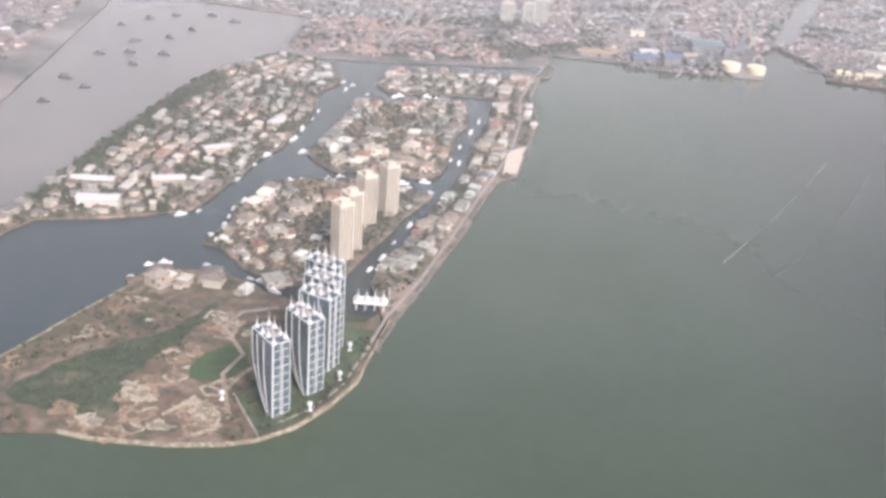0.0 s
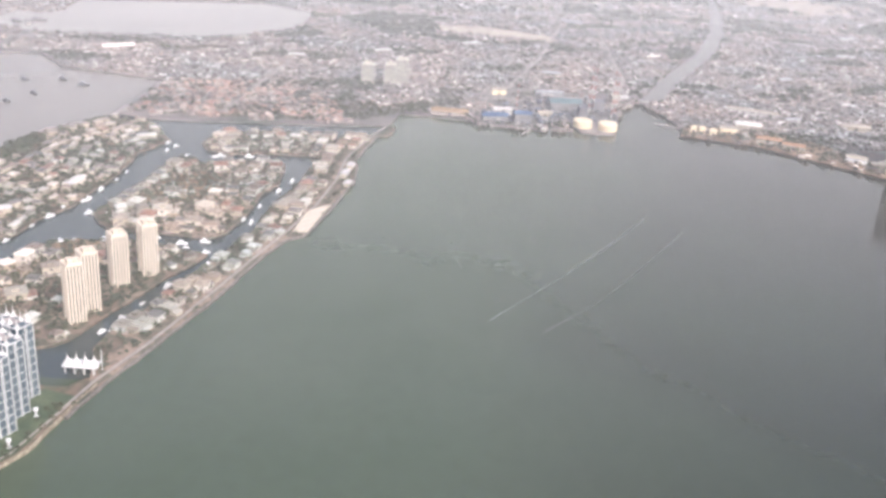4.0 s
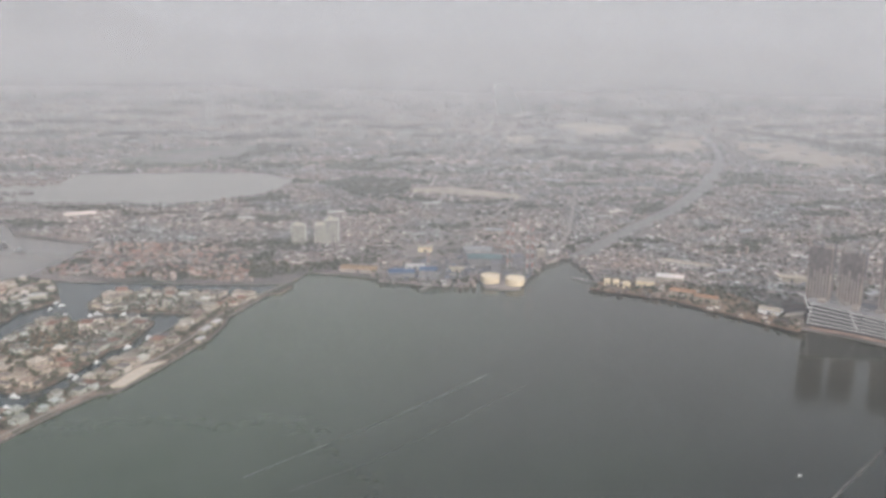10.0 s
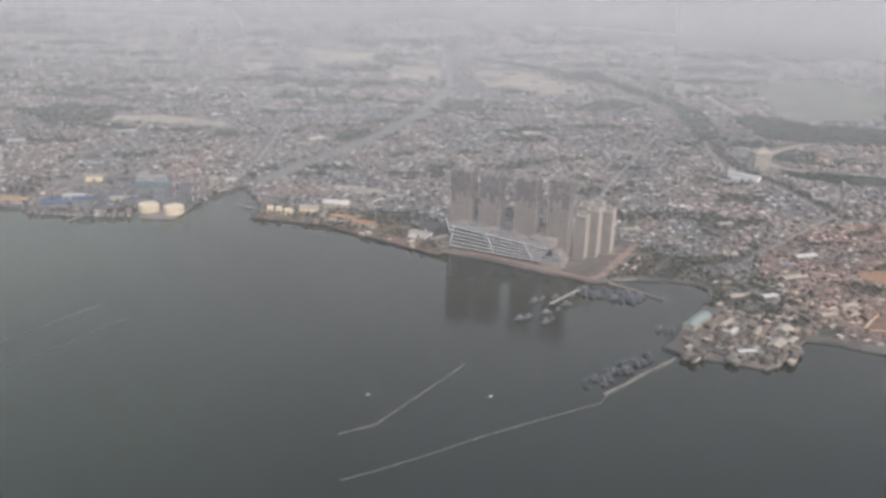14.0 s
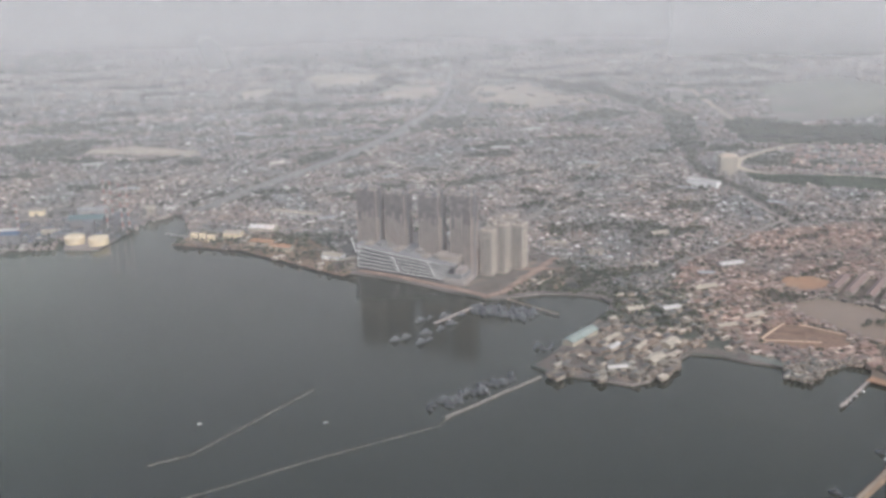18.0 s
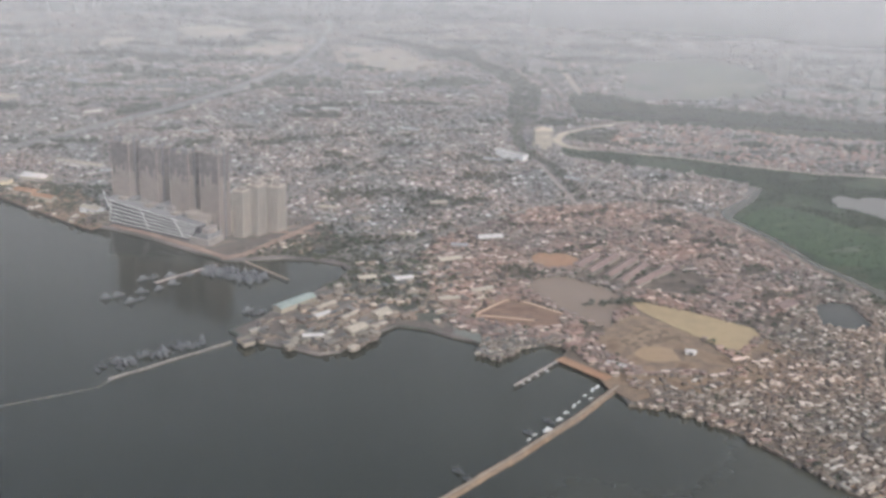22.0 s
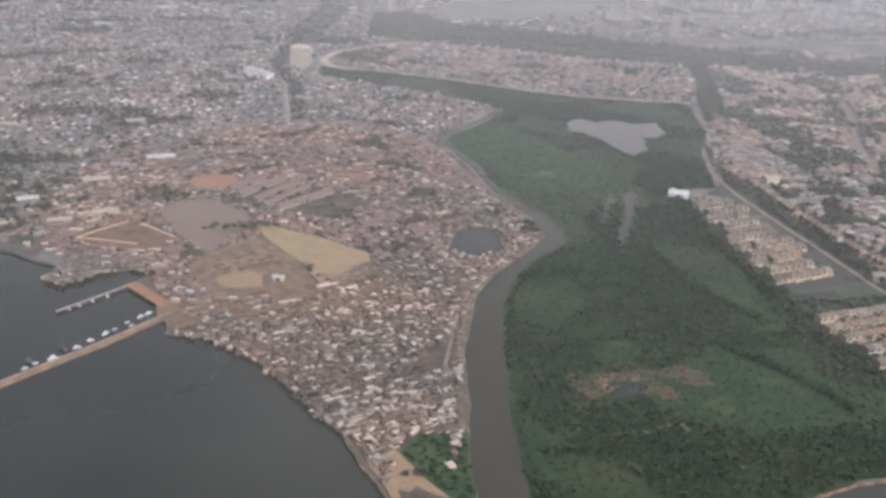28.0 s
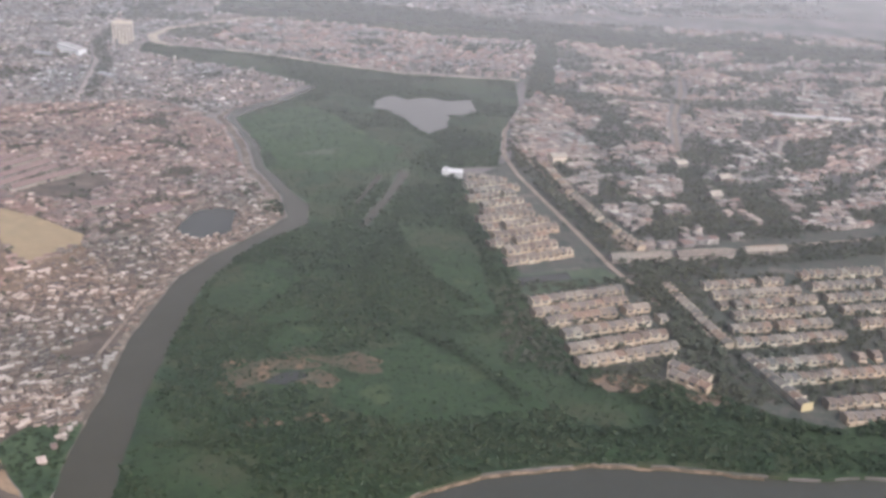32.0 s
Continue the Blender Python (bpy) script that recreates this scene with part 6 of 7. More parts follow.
for a in ((716, 721, 52, 16, 3.4, 2.4, "shed_roof", "slum_wall", "narrow tan shed in the port"), (716, 706, 52, 12, 4, 2.4, "pale_roof", "slum_wall", "pale narrow shed in the port"), (732, 705, 52, 10, 4, 2.4, "shed_roof", "slum_wall", "narrow tan shed in the port"), (715, 673, 10, 12, 4, 2.4, "pale_roof", "slum_wall", "pale shed on the port shore"), (737, 773, 20, 12, 6, 3, "shed_roof", "slum_wall", "tan shed behind the harbour"), (762, 775, 25, 13, 6, 3, "pale_roof", "slum_wall", "pale shed behind the harbour"), (793, 818, 25, 18, 7, 3.4, "shed_roof", "slum_wall", "cream shed behind the harbour"), (823, 873, 20, 20, 8, 3.4, "pale_roof", "clad_concrete", "pale hall behind the harbour"), (816, 762, 30, 16, 5, 2.6, "shed_roof", "slum_wall", "tan shed beside the pond"), (794, 743, 20, 14, 5, 2.6, "shed_roof", "slum_wall", "tan shed beside the pond")):
    hall("shed", *a, "shed", 0.16, "port sheds")
for x, y, turn, w in ((894, 830, 58, 34), (905, 826, 58, 46), (917, 818, 58, 45), (925, 809, 59, 46), (938, 805, 51, 49)):
    hall("long_house", x, y, turn, w, 6, 2.6, "red_roof", "slum_wall", "long dull-red terrace block among small houses", "terrace block", 0.25, "terrace blocks")


def marquee():
    t = thing("marina_pavilion", -29, 455, 1.5, 0, "white open pavilion with a row of tent peaks beside the canal", "pavilion")
    t.scale = (0.78, 0.78, 0.8)
    part("deck", bevel_box("deck", -11, -5, 4.6, 11, 5, 5.2, "rib_white", 0.1), t)
    leg = boxes("leg", [(-0.35, -0.35, 0, 0.35, 0.35, 4.6)], "rib_white")
    for i in range(4):
        for s in (-4, 4):
            part("leg", leg, t, "", pose(-9 + 6 * i, s, 0))
    tent = lathe("tent", [(3.2, 0), (1.9, 1.6), (0.9, 3.4), (0.3, 5.6), (0.03, 8)], "white_cloth", 8)
    for i in range(4):
        part("tent", tent, t, "white tent peak", pose(-8.4 + 5.6 * i, 0, 5.2))
    part("mast", tube("mast", [(12, 3, 0), (12, 3, 14)], 0.35, "rib_white"), t)


marquee()


def lookout(x, y):
    t = thing("park_tower", x, y, 1.5, 0, "small white lookout tower on the lawn", "tower", "lookouts")
    t.scale = (0.65, 0.65, 0.8)
    part("stem", lathe("stem", [(0.9, 0), (0.7, 3.4), (0.9, 4)], "rib_white", 10), t)
    part("cabin", lathe("cabin", [(0.9, 4), (1.7, 4.3), (1.7, 5.6), (1.9, 5.7), (0.2, 6.3)], "rib_white", 12), t)
    part("foot", bevel_box("foot", -1.6, -1.2, 0, 1.6, 1.2, 0.7, "rib_white", 0.1), t)


for x, y in ((-47, 363), (-37, 388), (-35, 413), (-86, 366)):
    lookout(x, y)


# ---- villas on the islands ----
def villa_kinds():
    """Six villas: a main block and a wing, hipped or flat roofs, windows and a terrace; shared meshes."""
    out = []
    g = random.Random(5)
    for k in range(6):
        w, d, h = g.uniform(6.5, 9.0), g.uniform(5.5, 7.5), g.uniform(3.2, 4.6)
        flat = k in (1, 4)
        ww, wd, wh = w * 0.55, d * 0.6, h * 0.62
        wall = boxes("wall", [(-w / 2, -d / 2, -0.2, w / 2, d / 2, h)], "villa_wall")
        wing = boxes("wing", [(w / 2 - 0.4, -d / 2 - 0.6, -0.2, w / 2 + ww * 0.7, -d / 2 + wd, wh)], "villa_wall")

        def hip(x0, y0, x1, y1, z, r):
            e = 0.45
            cx, cy, dx, dy = (x0 + x1) / 2, (y0 + y1) / 2, (x1 - x0) / 2, (y1 - y0) / 2
            m = min(dx, dy)
            v = [(x0 - e, y0 - e, z), (x1 + e, y0 - e, z), (x1 + e, y1 + e, z), (x0 - e, y1 + e, z), (x0 - e, y0 - e, z + 0.2), (x1 + e, y0 - e, z + 0.2), (x1 + e, y1 + e, z + 0.2), (x0 - e, y1 + e, z + 0.2), (cx - (dx - m) - 0.2, cy, z + r), (cx + (dx - m) + 0.2, cy, z + r)]
            return mesh_of("roof", v, [(3, 2, 1, 0), (0, 1, 5, 4), (1, 2, 6, 5), (2, 3, 7, 6), (3, 0, 4, 7), (4, 5, 9, 8), (5, 6, 9), (6, 7, 8, 9), (7, 4, 8)], "villa_roof")
        if flat:
            roof = boxes("roof", [(-w / 2 - 0.3, -d / 2 - 0.3, h, w / 2 + 0.3, d / 2 + 0.3, h + 0.35), (-w * 0.2, -d * 0.2, h + 0.35, w * 0.15, d * 0.25, h + 1.6)], "villa_roof")
        else:
            roof = hip(-w / 2, -d / 2, w / 2, d / 2, h, g.uniform(1.2, 2.0))
        wroof = hip(w / 2 - 0.2, -d / 2 - 0.6, w / 2 + ww * 0.7, -d / 2 + wd, wh, 0.9)
        win = boxes("window", [(-0.6, -0.08, 0, 0.6, 0.08, 0.9)], "window")
        places = [pose(-w / 2 + w * (i + 0.5) / 3, -d / 2, z) for i in range(3) for z in (0.7, h * 0.55)] + [pose(-w / 2, -d / 4 + d / 2 * i, h * 0.5, 0, 0, 90) for i in range(2)]
        terrace = bevel_box("terrace", -w / 2, -d / 2 - 2.2, -0.2, w / 2 - 1, -d / 2, 0.35, "quay", 0.1)
        out.append((wall, wing, roof, wroof, win, places, terrace))
    return out


VILLAS = villa_kinds()
VILLA_LABELS = ("cream waterside villa with a hipped roof and wing", "pale flat-roofed villa with a terrace", "large villa with a tiled hipped roof", "white villa with a low wing", "pale flat-roofed villa beside the canal", "two-storey villa with weathered roof")


def villa(k, x, y, turn, scale):
    wall, wing, roof, wroof, win, places, terrace = VILLAS[k]
    t = thing("villa", x, y, 1.5, turn, VILLA_LABELS[k], "house", "island villas")
    t.scale = (scale, scale, scale)
    side, annex = part("wall", wall, t), part("wing", wing, t)
    part("roof", roof, t), part("wing_roof", wroof, annex), part("terrace", terrace, t)
    for m in places[::3]:
        part("window", win, side, "", m)


def shrink(poly, d):
    """The outline moved inwards by about d."""
    cx, cy = sum(p[0] for p in poly) / len(poly), sum(p[1] for p in poly) / len(poly)
    return [(x + (cx - x) * d / math.hypot(cx - x, cy - y), y + (cy - y) * d / math.hypot(cx - x, cy - y)) for x, y in poly]


TOWER_PLOT = [(-64, 478), (-30, 500), (-14, 560), (-30, 580), (-52, 560), (-62, 515)]
NW_CORNER = [(-154, 462), (-147, 478), (-124, 480), (-110, 478), (-92, 466), (-80, 458), (-86, 448), (-112, 456), (-135, 460)]
vg = random.Random(9)


def shore_rows(poly, insets, step, gap, keep, seed, shut=(), lines=()):
    """Places in rows that follow the outline, one behind another: x, y and the way along the shore, no two nearer than gap."""
    g, out = random.Random(seed), []
    area = sum(ax * by - bx * ay for (ax, ay), (bx, by) in zip(poly, poly[1:] + poly[:1]))
    for inset in insets:
        carry = g.uniform(0, step)
        for (ax, ay), (bx, by) in zip(poly, poly[1:] + poly[:1]):
            d = math.hypot(bx - ax, by - ay)
            ux, uy = (bx - ax) / d, (by - ay) / d
            nx, ny = (-uy, ux) if area > 0 else (uy, -ux)
            while carry < d:
                off = inset + g.uniform(-1.2, 1.2)
                out.append((ax + ux * carry + nx * off, ay + uy * carry + ny * off, math.degrees(math.atan2(uy, ux)), inset))
                carry += step * g.uniform(0.85, 1.3)
            carry -= d
    px, py = np.array([q[0] for q in out]), np.array([q[1] for q in out])
    ok = inside(poly, px, py)
    for q in shut:
        ok &= ~inside(q, px, py)
    for q, w in lines:
        ok &= ~near_line(q, px, py, w)
    ok &= ~near_line(poly + poly[:1], px, py, 3.2)
    got = []
    for q, k in zip(out, ok):
        if k and g.random() < keep and all((q[0] - r[0]) ** 2 + (q[1] - r[1]) ** 2 > gap * gap for r in got):
            got.append(q)
    return got


STRIP_PLOT = ribbon([(-20, 494), (-2, 545), (16, 600), (31, 655), (40, 700), (50, 755), (54, 810), (66, 865)], 20)
ISLE_BARE = [[(-99, 601), (-85, 612), (-70, 607), (-72, 580), (-89, 577)], [(-63, 735), (-38, 747), (-19, 721), (-32, 690), (-55, 684), (-70, 676)]]
for q in ISLE_BARE:
    patch("ground_isle_bare", q, "dry_soil", 3, "bare brown plot between villas", "earth", 5)
patch("ground_isle_red", [(-108, 502), (-96, 507), (-75, 508), (-72, 488), (-92, 488)], "red_earth", 3, "reddish bare plot beside the canal", "earth", 5)
MANSIONS = ((-90, 526, 30, 1.35, 1), (-108, 537, 60, 1.2, 0), (-84, 561, 25, 1.3, 4), (-46, 660, 8, 1.5, 4), (-49, 697, 5, 1.3, 1), (-20, 671, 70, 1.3, 0), (-68, 640, 15, 1.25, 2), (-82, 471, 30, 1.2, 1), (-141, 462, 60, 1.25, 0), (-28, 756, 10, 1.35, 3), (-8, 640, 5, 1.3, 3))
for x, y, turn, size, k in MANSIONS:
    villa(k, x, y, turn, size)
for poly, insets, seed, keep, shut in ((ISLE_MID, (6, 18, 31), 61, 0.74, [TOWER_PLOT]), (ISLE_UPPER, (6, 18.5, 31), 62, 0.78, []), (ISLE_TOP, (6, 18), 63, 0.8, []), (STRIP_PLOT, (5, 13), 64, 0.85, [BEACH]), (NW_CORNER[:8], (5, 14), 65, 0.6, [[(-138, 464), (-136, 484), (-120, 484), (-119, 466)]])):
    for a, b, turn, inset in shore_rows(poly, insets, 10.0, 9.0, keep, seed, shut + ISLE_BARE, [(SEA_ROAD, 5.0)]):
        if all(math.hypot(a - m[0], b - m[1]) > 11 for m in MANSIONS):
            villa(vg.randrange(6), a, b, turn + vg.choice((0, 180, 0, 180, 90)) + vg.uniform(-5, 5), vg.choice((0.66, 0.78, 0.9, 1.02, 1.15)) * vg.uniform(0.94, 1.06))
west = shore_rows(ISLE_WEST, (6, 16, 26, 37, 48, 59), 9.0, 7.4, 0.62, 66, [GREEN_WEST])
px, py, turn = [np.array([q[i] for q in west]) for i in range(3)]
n, g = len(px), np.random.default_rng(66)
big = np.where(g.random(n) < 0.12, 1.6, 1.0)
v, q, sl = houses(px, py, g.uniform(4.2, 9.6, n) * big, g.uniform(3.4, 6.6, n), g.uniform(2.0, 4.8, n), turn + np.where(g.random(n) < 0.25, 90, 0) + g.uniform(-6, 6, n), np.where(g.random(n) < 0.4, 0.05, g.uniform(0.7, 1.4, n)))
tagged(part("west_island_villas", bulk("west_island_villas", v, q, sl, ("villa_wall", "isle_roof"))), "pale villas packed in rows on the western island", "houses", kind="stuff")
for x, y, turn, w, d, h in ((-199, 546, 7, 24, 8, 5.5), (-167, 583, 14, 20, 7, 5.0), (-212, 575, 5, 26, 7, 4.0), (-120, 700, 75, 18, 7, 4.5), (-150, 640, 30, 18, 7, 4.5)):
    hall("club_house", x, y, turn, w, d, h, "pale_roof", "villa_wall", "long white waterside block on the western island", "block", 0.12, "island blocks")

for i, q in enumerate((ISLE_MID, ISLE_UPPER, ISLE_TOP, ISLE_WEST)):
    mass("garden_walls", shrink(q, 4), 5.4, 6.0, 24, 90 + i, (1.2, 3.6), (0.8, 2.4), (0.5, 1.6), ("villa_wall", "isle_roof"), "garden walls, sheds and terraces between villas", 0.5, 0.35, [TOWER_PLOT, GREEN_WEST], (), rise=0.2, twist=12)
wood("west_island_trees", shrink(ISLE_WEST, 4), 4.4, 95, 1.9, 2.4, "garden_leaf", "grey-green trees between western villas", 0.5)


# ---- terraces of the estate ----
def row_kinds():
    out = []
    for w, d, h in ((4.6, 5.6, 3.3), (5.2, 6.0, 3.6)):
        e = 0.25
        wall = boxes("house_wall", [(-w / 2, -d / 2, -0.2, w / 2, d / 2, h), (-w / 2 - 0.12, -d / 2 - 0.3, h - 0.5, -w / 2 + 0.14, d / 2 + 0.3, h + 1.0)], "row_wall")
        v = [(-w / 2, -d / 2 - e, h), (w / 2 - 0.15, -d / 2 - e, h), (w / 2 - 0.15, d / 2 + e, h), (-w / 2, d / 2 + e, h), (-w / 2, 0.3, h + 1.3), (w / 2 - 0.15, 0.3, h + 1.3)]
        roof = mesh_of("house_roof", v, [(3, 2, 1, 0), (0, 1, 5, 4), (1, 2, 5), (2, 3, 4, 5), (3, 0, 4)], "row_roof")
        porch = boxes("porch", [(-w / 2 + 0.3, -d / 2 - 1.6, -0.2, w / 2 - 0.5, -d / 2, 1.6)], "row_wall")
        win = boxes("window", [(-w * 0.3, -d / 2 - 0.07, h * 0.56, w * 0.26, -d / 2 + 0.05, h * 0.84)], "window")
        tank = lathe("water_tank", [(0.45, 0), (0.45, 0.8), (0.1, 1.0)], "hull_dark", 8)
        out.append((w, d, h, wall, roof, porch, win, tank))
    return out


ROWS_KIND = row_kinds()
TERRACES = []
rg = random.Random(21)


def terrace(x0, y0, x1, y1, kind=0, end=""):
    w, d, h, wall, roof, porch, win, tank = ROWS_KIND[kind]
    n = max(2, round(math.hypot(x1 - x0, y1 - y0) / w))
    turn = math.degrees(math.atan2(y1 - y0, x1 - x0))
    TERRACES.append(([(x0, y0), (x1, y1)], 4.0))
    t = thing("terrace_row", x0, y0, 1.5, turn, "long terrace of cream houses with rust and grey roofs" if not end else "cream terrace with a bright yellow end wall", "terrace", "estate terraces")
    for i in range(n):
        if rg.random() < 0.05:
            continue
        at = pose((i + 0.5) * w, rg.uniform(-0.3, 0.3), rg.uniform(-0.3, 0.3), 0, 0, rg.uniform(-1, 1))
        front = part("house_wall", wall, t, "", at)
        part("house_roof", roof, t, "", at), part("window", win, front)
        if rg.random() < 0.6:
            part("porch", porch, front)
        if rg.random() < 0.25:
            part("water_tank", tank, t, "", at @ pose(rg.uniform(-1, 1), 1.5, h + 0.7))
    if end:
        part("end_wall", boxes("end_wall", [(-0.25, -d / 2 - 0.1, 0, -0.02, d / 2 + 0.1, h + 0.9)], "yellow_wall"), t, "bright yellow end wall")


for k in range(11):
    f = k / 10
    x0, y0 = 1213 + 17 * f + 3 * math.sin(k * 2.1), 834 - 122 * f
    L = 30 + 14 * min(1, f * 1.8) + 3 * math.sin(k * 1.3)
    terrace(x0, y0, x0 + L * 0.89, y0 + L * 0.455, k % 2)
for x0, y0, L in ((1238, 660, 64), (1243, 649, 58), (1249, 640, 60), (1256, 628, 60), (1257, 613, 59), (1260, 600, 56)):
    terrace(x0, y0, x0 + L * 0.925, y0 + L * 0.38, 1)
terrace(1216, 855, 1244, 848, 0), terrace(1274, 884, 1286, 832, 1), terrace(1287, 826, 1299, 786, 1), terrace(1301, 780, 1319, 740, 1)
terrace(1322, 691, 1340, 626, 0)
terrace(1306, 603, 1322, 590, 1), terrace(1304, 595, 1318, 583, 1)
for x0, y0, L in ((1344, 694, 50), (1346, 682, 56), (1347, 670, 58), (1347, 657, 60), (1346, 643, 62), (1344, 628, 66), (1350, 607, 70), (1357, 594, 66), (1372, 574, 60), (1376, 562, 50)):
    terrace(x0, y0, x0 + L * 0.97, y0 + L * 0.235, k % 2)
terrace(1362, 570, 1347, 612, 1, "yellow")
for x0, y0, L in ((1402, 714, 60), (1408, 700, 66), (1412, 686, 64), (1416, 672, 62), (1419, 657, 60), (1424, 642, 60), (1430, 626, 60), (1434, 611, 56), (1440, 596, 50)):
    terrace(x0, y0, x0 + L * 0.97, y0 + L * 0.235, 0)
ESTATE_N = [(1266, 896), (1282, 830), (1297, 782), (1317, 738), (1345, 752), (1420, 778), (1700, 865), (1700, 905), (1500, 875), (1330, 908)]
mass("estate_houses", ESTATE_N, 5.2, 9.0, 20, 71, (4.2, 5.8), (4.2, 6), (2.6, 3.8), ("city_wall", "west_roof"), "estate houses with pale and rust roofs among dark trees", 0.92, 0.12, ESTATE_GROVES, [(BOULEVARD, 13)], green=(22, 7, 0.02), flip=0.12, twist=4)
ESTATE_W = [(1262, 1020), (1252, 950), (1256, 910), (1275, 892), (1330, 908), (1300, 1000), (1292, 1095)]
mass("estate_terraces_far", ESTATE_W, 5.2, 8.4, 20, 72, (4.6, 5.6), (4.5, 5.5), (2.6, 3.6), ("city_wall", "west_roof"), "even rows of estate houses beyond the canal", 0.95, 0.08, (), (), twist=2)
wood("estate_trees", ESTATE_N, 4.4, 73, 2.5, 4.0, "leaf", "dark garden trees between estate houses", 0.92, (), [(BOULEVARD, 12)], None, 20, 1.55, (22, 7, 0.02))
wood("estate_street_trees", ESTATE_N, 8, 76, 1.6, 2.8, "leaf", "small street trees between estate houses", 0.6, (), [(BOULEVARD, 5)])
wood("row_trees", [(1225, 600), (1310, 570), (1450, 580), (1450, 720), (1320, 715), (1300, 700), (1230, 690)], 3.7, 74, 1.7, 2.4, "leaf", "small trees between the terraces", 0.8, (), TERRACES)
wood("estate_gap_trees", [(1302, 690), (1318, 694), (1338, 622), (1330, 590), (1345, 560), (1320, 580), (1316, 620)], 4.2, 75, 2.2, 3.6, "leaf", "dark trees along the estate lane", 0.92, (), TERRACES)
wood("edge_trees", [(1256, 588), (1285, 566), (1326, 558), (1359, 550), (1700, 558), (1700, 574), (1450, 590), (1372, 552), (1345, 562), (1318, 580), (1266, 596)], 3.4, 77, 2.0, 2.4, "mangrove_leaf", "dark trees between estate and swamp", 0.92, [[(1262, 590), (1273, 597), (1287, 596), (1295, 586), (1286, 577), (1270, 577)], [(1306, 582), (1329, 581), (1322, 568), (1309, 571)]], TERRACES)
wood("edge_trees", ribbon([(1203, 870), (1209, 790), (1223, 735), (1231, 690), (1238, 648), (1253, 613), (1264, 588)], 11), 3.3, 78, 1.9, 2.2, "mangrove_leaf", "dark trees along the swamp edge", 0.92, (), TERRACES)
patch("ground_estate_bare", [(1264, 588), (1273, 594), (1285, 594), (1293, 586), (1286, 579), (1272, 579)], "earth", 3, "bare reddish earth beside the terraces", "earth", 1.5)
patch("ground_estate_bare", [(1308, 580), (1319, 580), (1327, 579), (1321, 570), (1311, 572)], "earth", 3, "bare earth before the last terrace", "earth", 1.5)
patch("ground_shore_grass", [(1251, 524), (1268, 535), (1285, 533), (1292, 527), (1270, 525)], "meadow", 3, "bright grass strip along the shore", "grass", 1.5)
hall("estate_hall", 1284, 897, 20, 12, 8, 7, "shed_roof", "cream_wall", "cream estate hall beside the canal road", "hall", 0.15)
for x, y in ((1377, 900), (1387, 837), (1403, 874)):
    hall("estate_block", x, y, 22, 9, 7, 5.5, "shed_roof", "clad_concrete", "beige estate block taller than its neighbours", "block", 0.25, "estate blocks")
patch("ground_estate_lawn", [(1240, 700), (1290, 715), (1300, 700), (1240, 672)], "lawn", 3, "lawn and pond strip between the estates", "lawn", 1)
patch("water_estate_pond", [(1238, 696), (1268, 706), (1270, 697), (1238, 684)], "dark_pond", 4, "dark narrow estate pond", "pond", 1)
t = hall("clubhouse", 1205, 858, -8, 14, 6, 4, "rib_white", "rib_white", "bright white clubhouse at the swamp edge", "clubhouse", 0.2)
part("turret", boxes("turret", [(-6, -2, 3.5, -3, 1, 6.2)], "rib_white"), t)
for a in ((1315, 729, 13, 38, 6.5), (1356, 738, 13, 37, 6.5), (1396, 749, 13, 28, 6.5)):
    hall("school_block", *a, 3.4, "row_roof", "clad_concrete", "long grey-roofed block beside the cross road", "block", 0.3, "long blocks")


# ---- single shacks of the near settlement ----
def shack_kinds():
    out = []
    g = random.Random(3)
    for k in range(5):
        w, d, h, r = g.uniform(2.4, 4.6), g.uniform(1.6, 2.6), g.uniform(1.2, 1.8), g.uniform(0.2, 0.5)
        wall = boxes("wall", [(-w / 2, -d / 2, -0.2, w / 2, d / 2, h)], "shack_wall")
        slopes = []
        for s in (-1, 1):
            a = [(-w / 2 - 0.25, s * (d / 2 + 0.3), h - 0.05), (w / 2 + 0.25, s * (d / 2 + 0.3), h - 0.05), (w / 2 + 0.25, -s * 0.04, h + r), (-w / 2 - 0.25, -s * 0.04, h + r)]
            v = a + [(p, q, z + 0.09) for p, q, z in a]
            slopes.append(mesh_of("roof_sheet", v, [(0, 1, 2, 3), (7, 6, 5, 4), (0, 4, 5, 1), (1, 5, 6, 2), (2, 6, 7, 3), (3, 7, 4, 0)], "shack_roof"))
        door = boxes("door", [(-0.4, -d / 2 - 0.05, 0, 0.4, -d / 2 + 0.05, 1.1)], "dark_opening")
        lean = boxes("lean_to", [(w / 2 - 0.1, -d / 2, -0.2, w / 2 + 1.2, d / 4, h * 0.65)], "shack_roof")
        out.append((wall, slopes, door, lean))
    return out


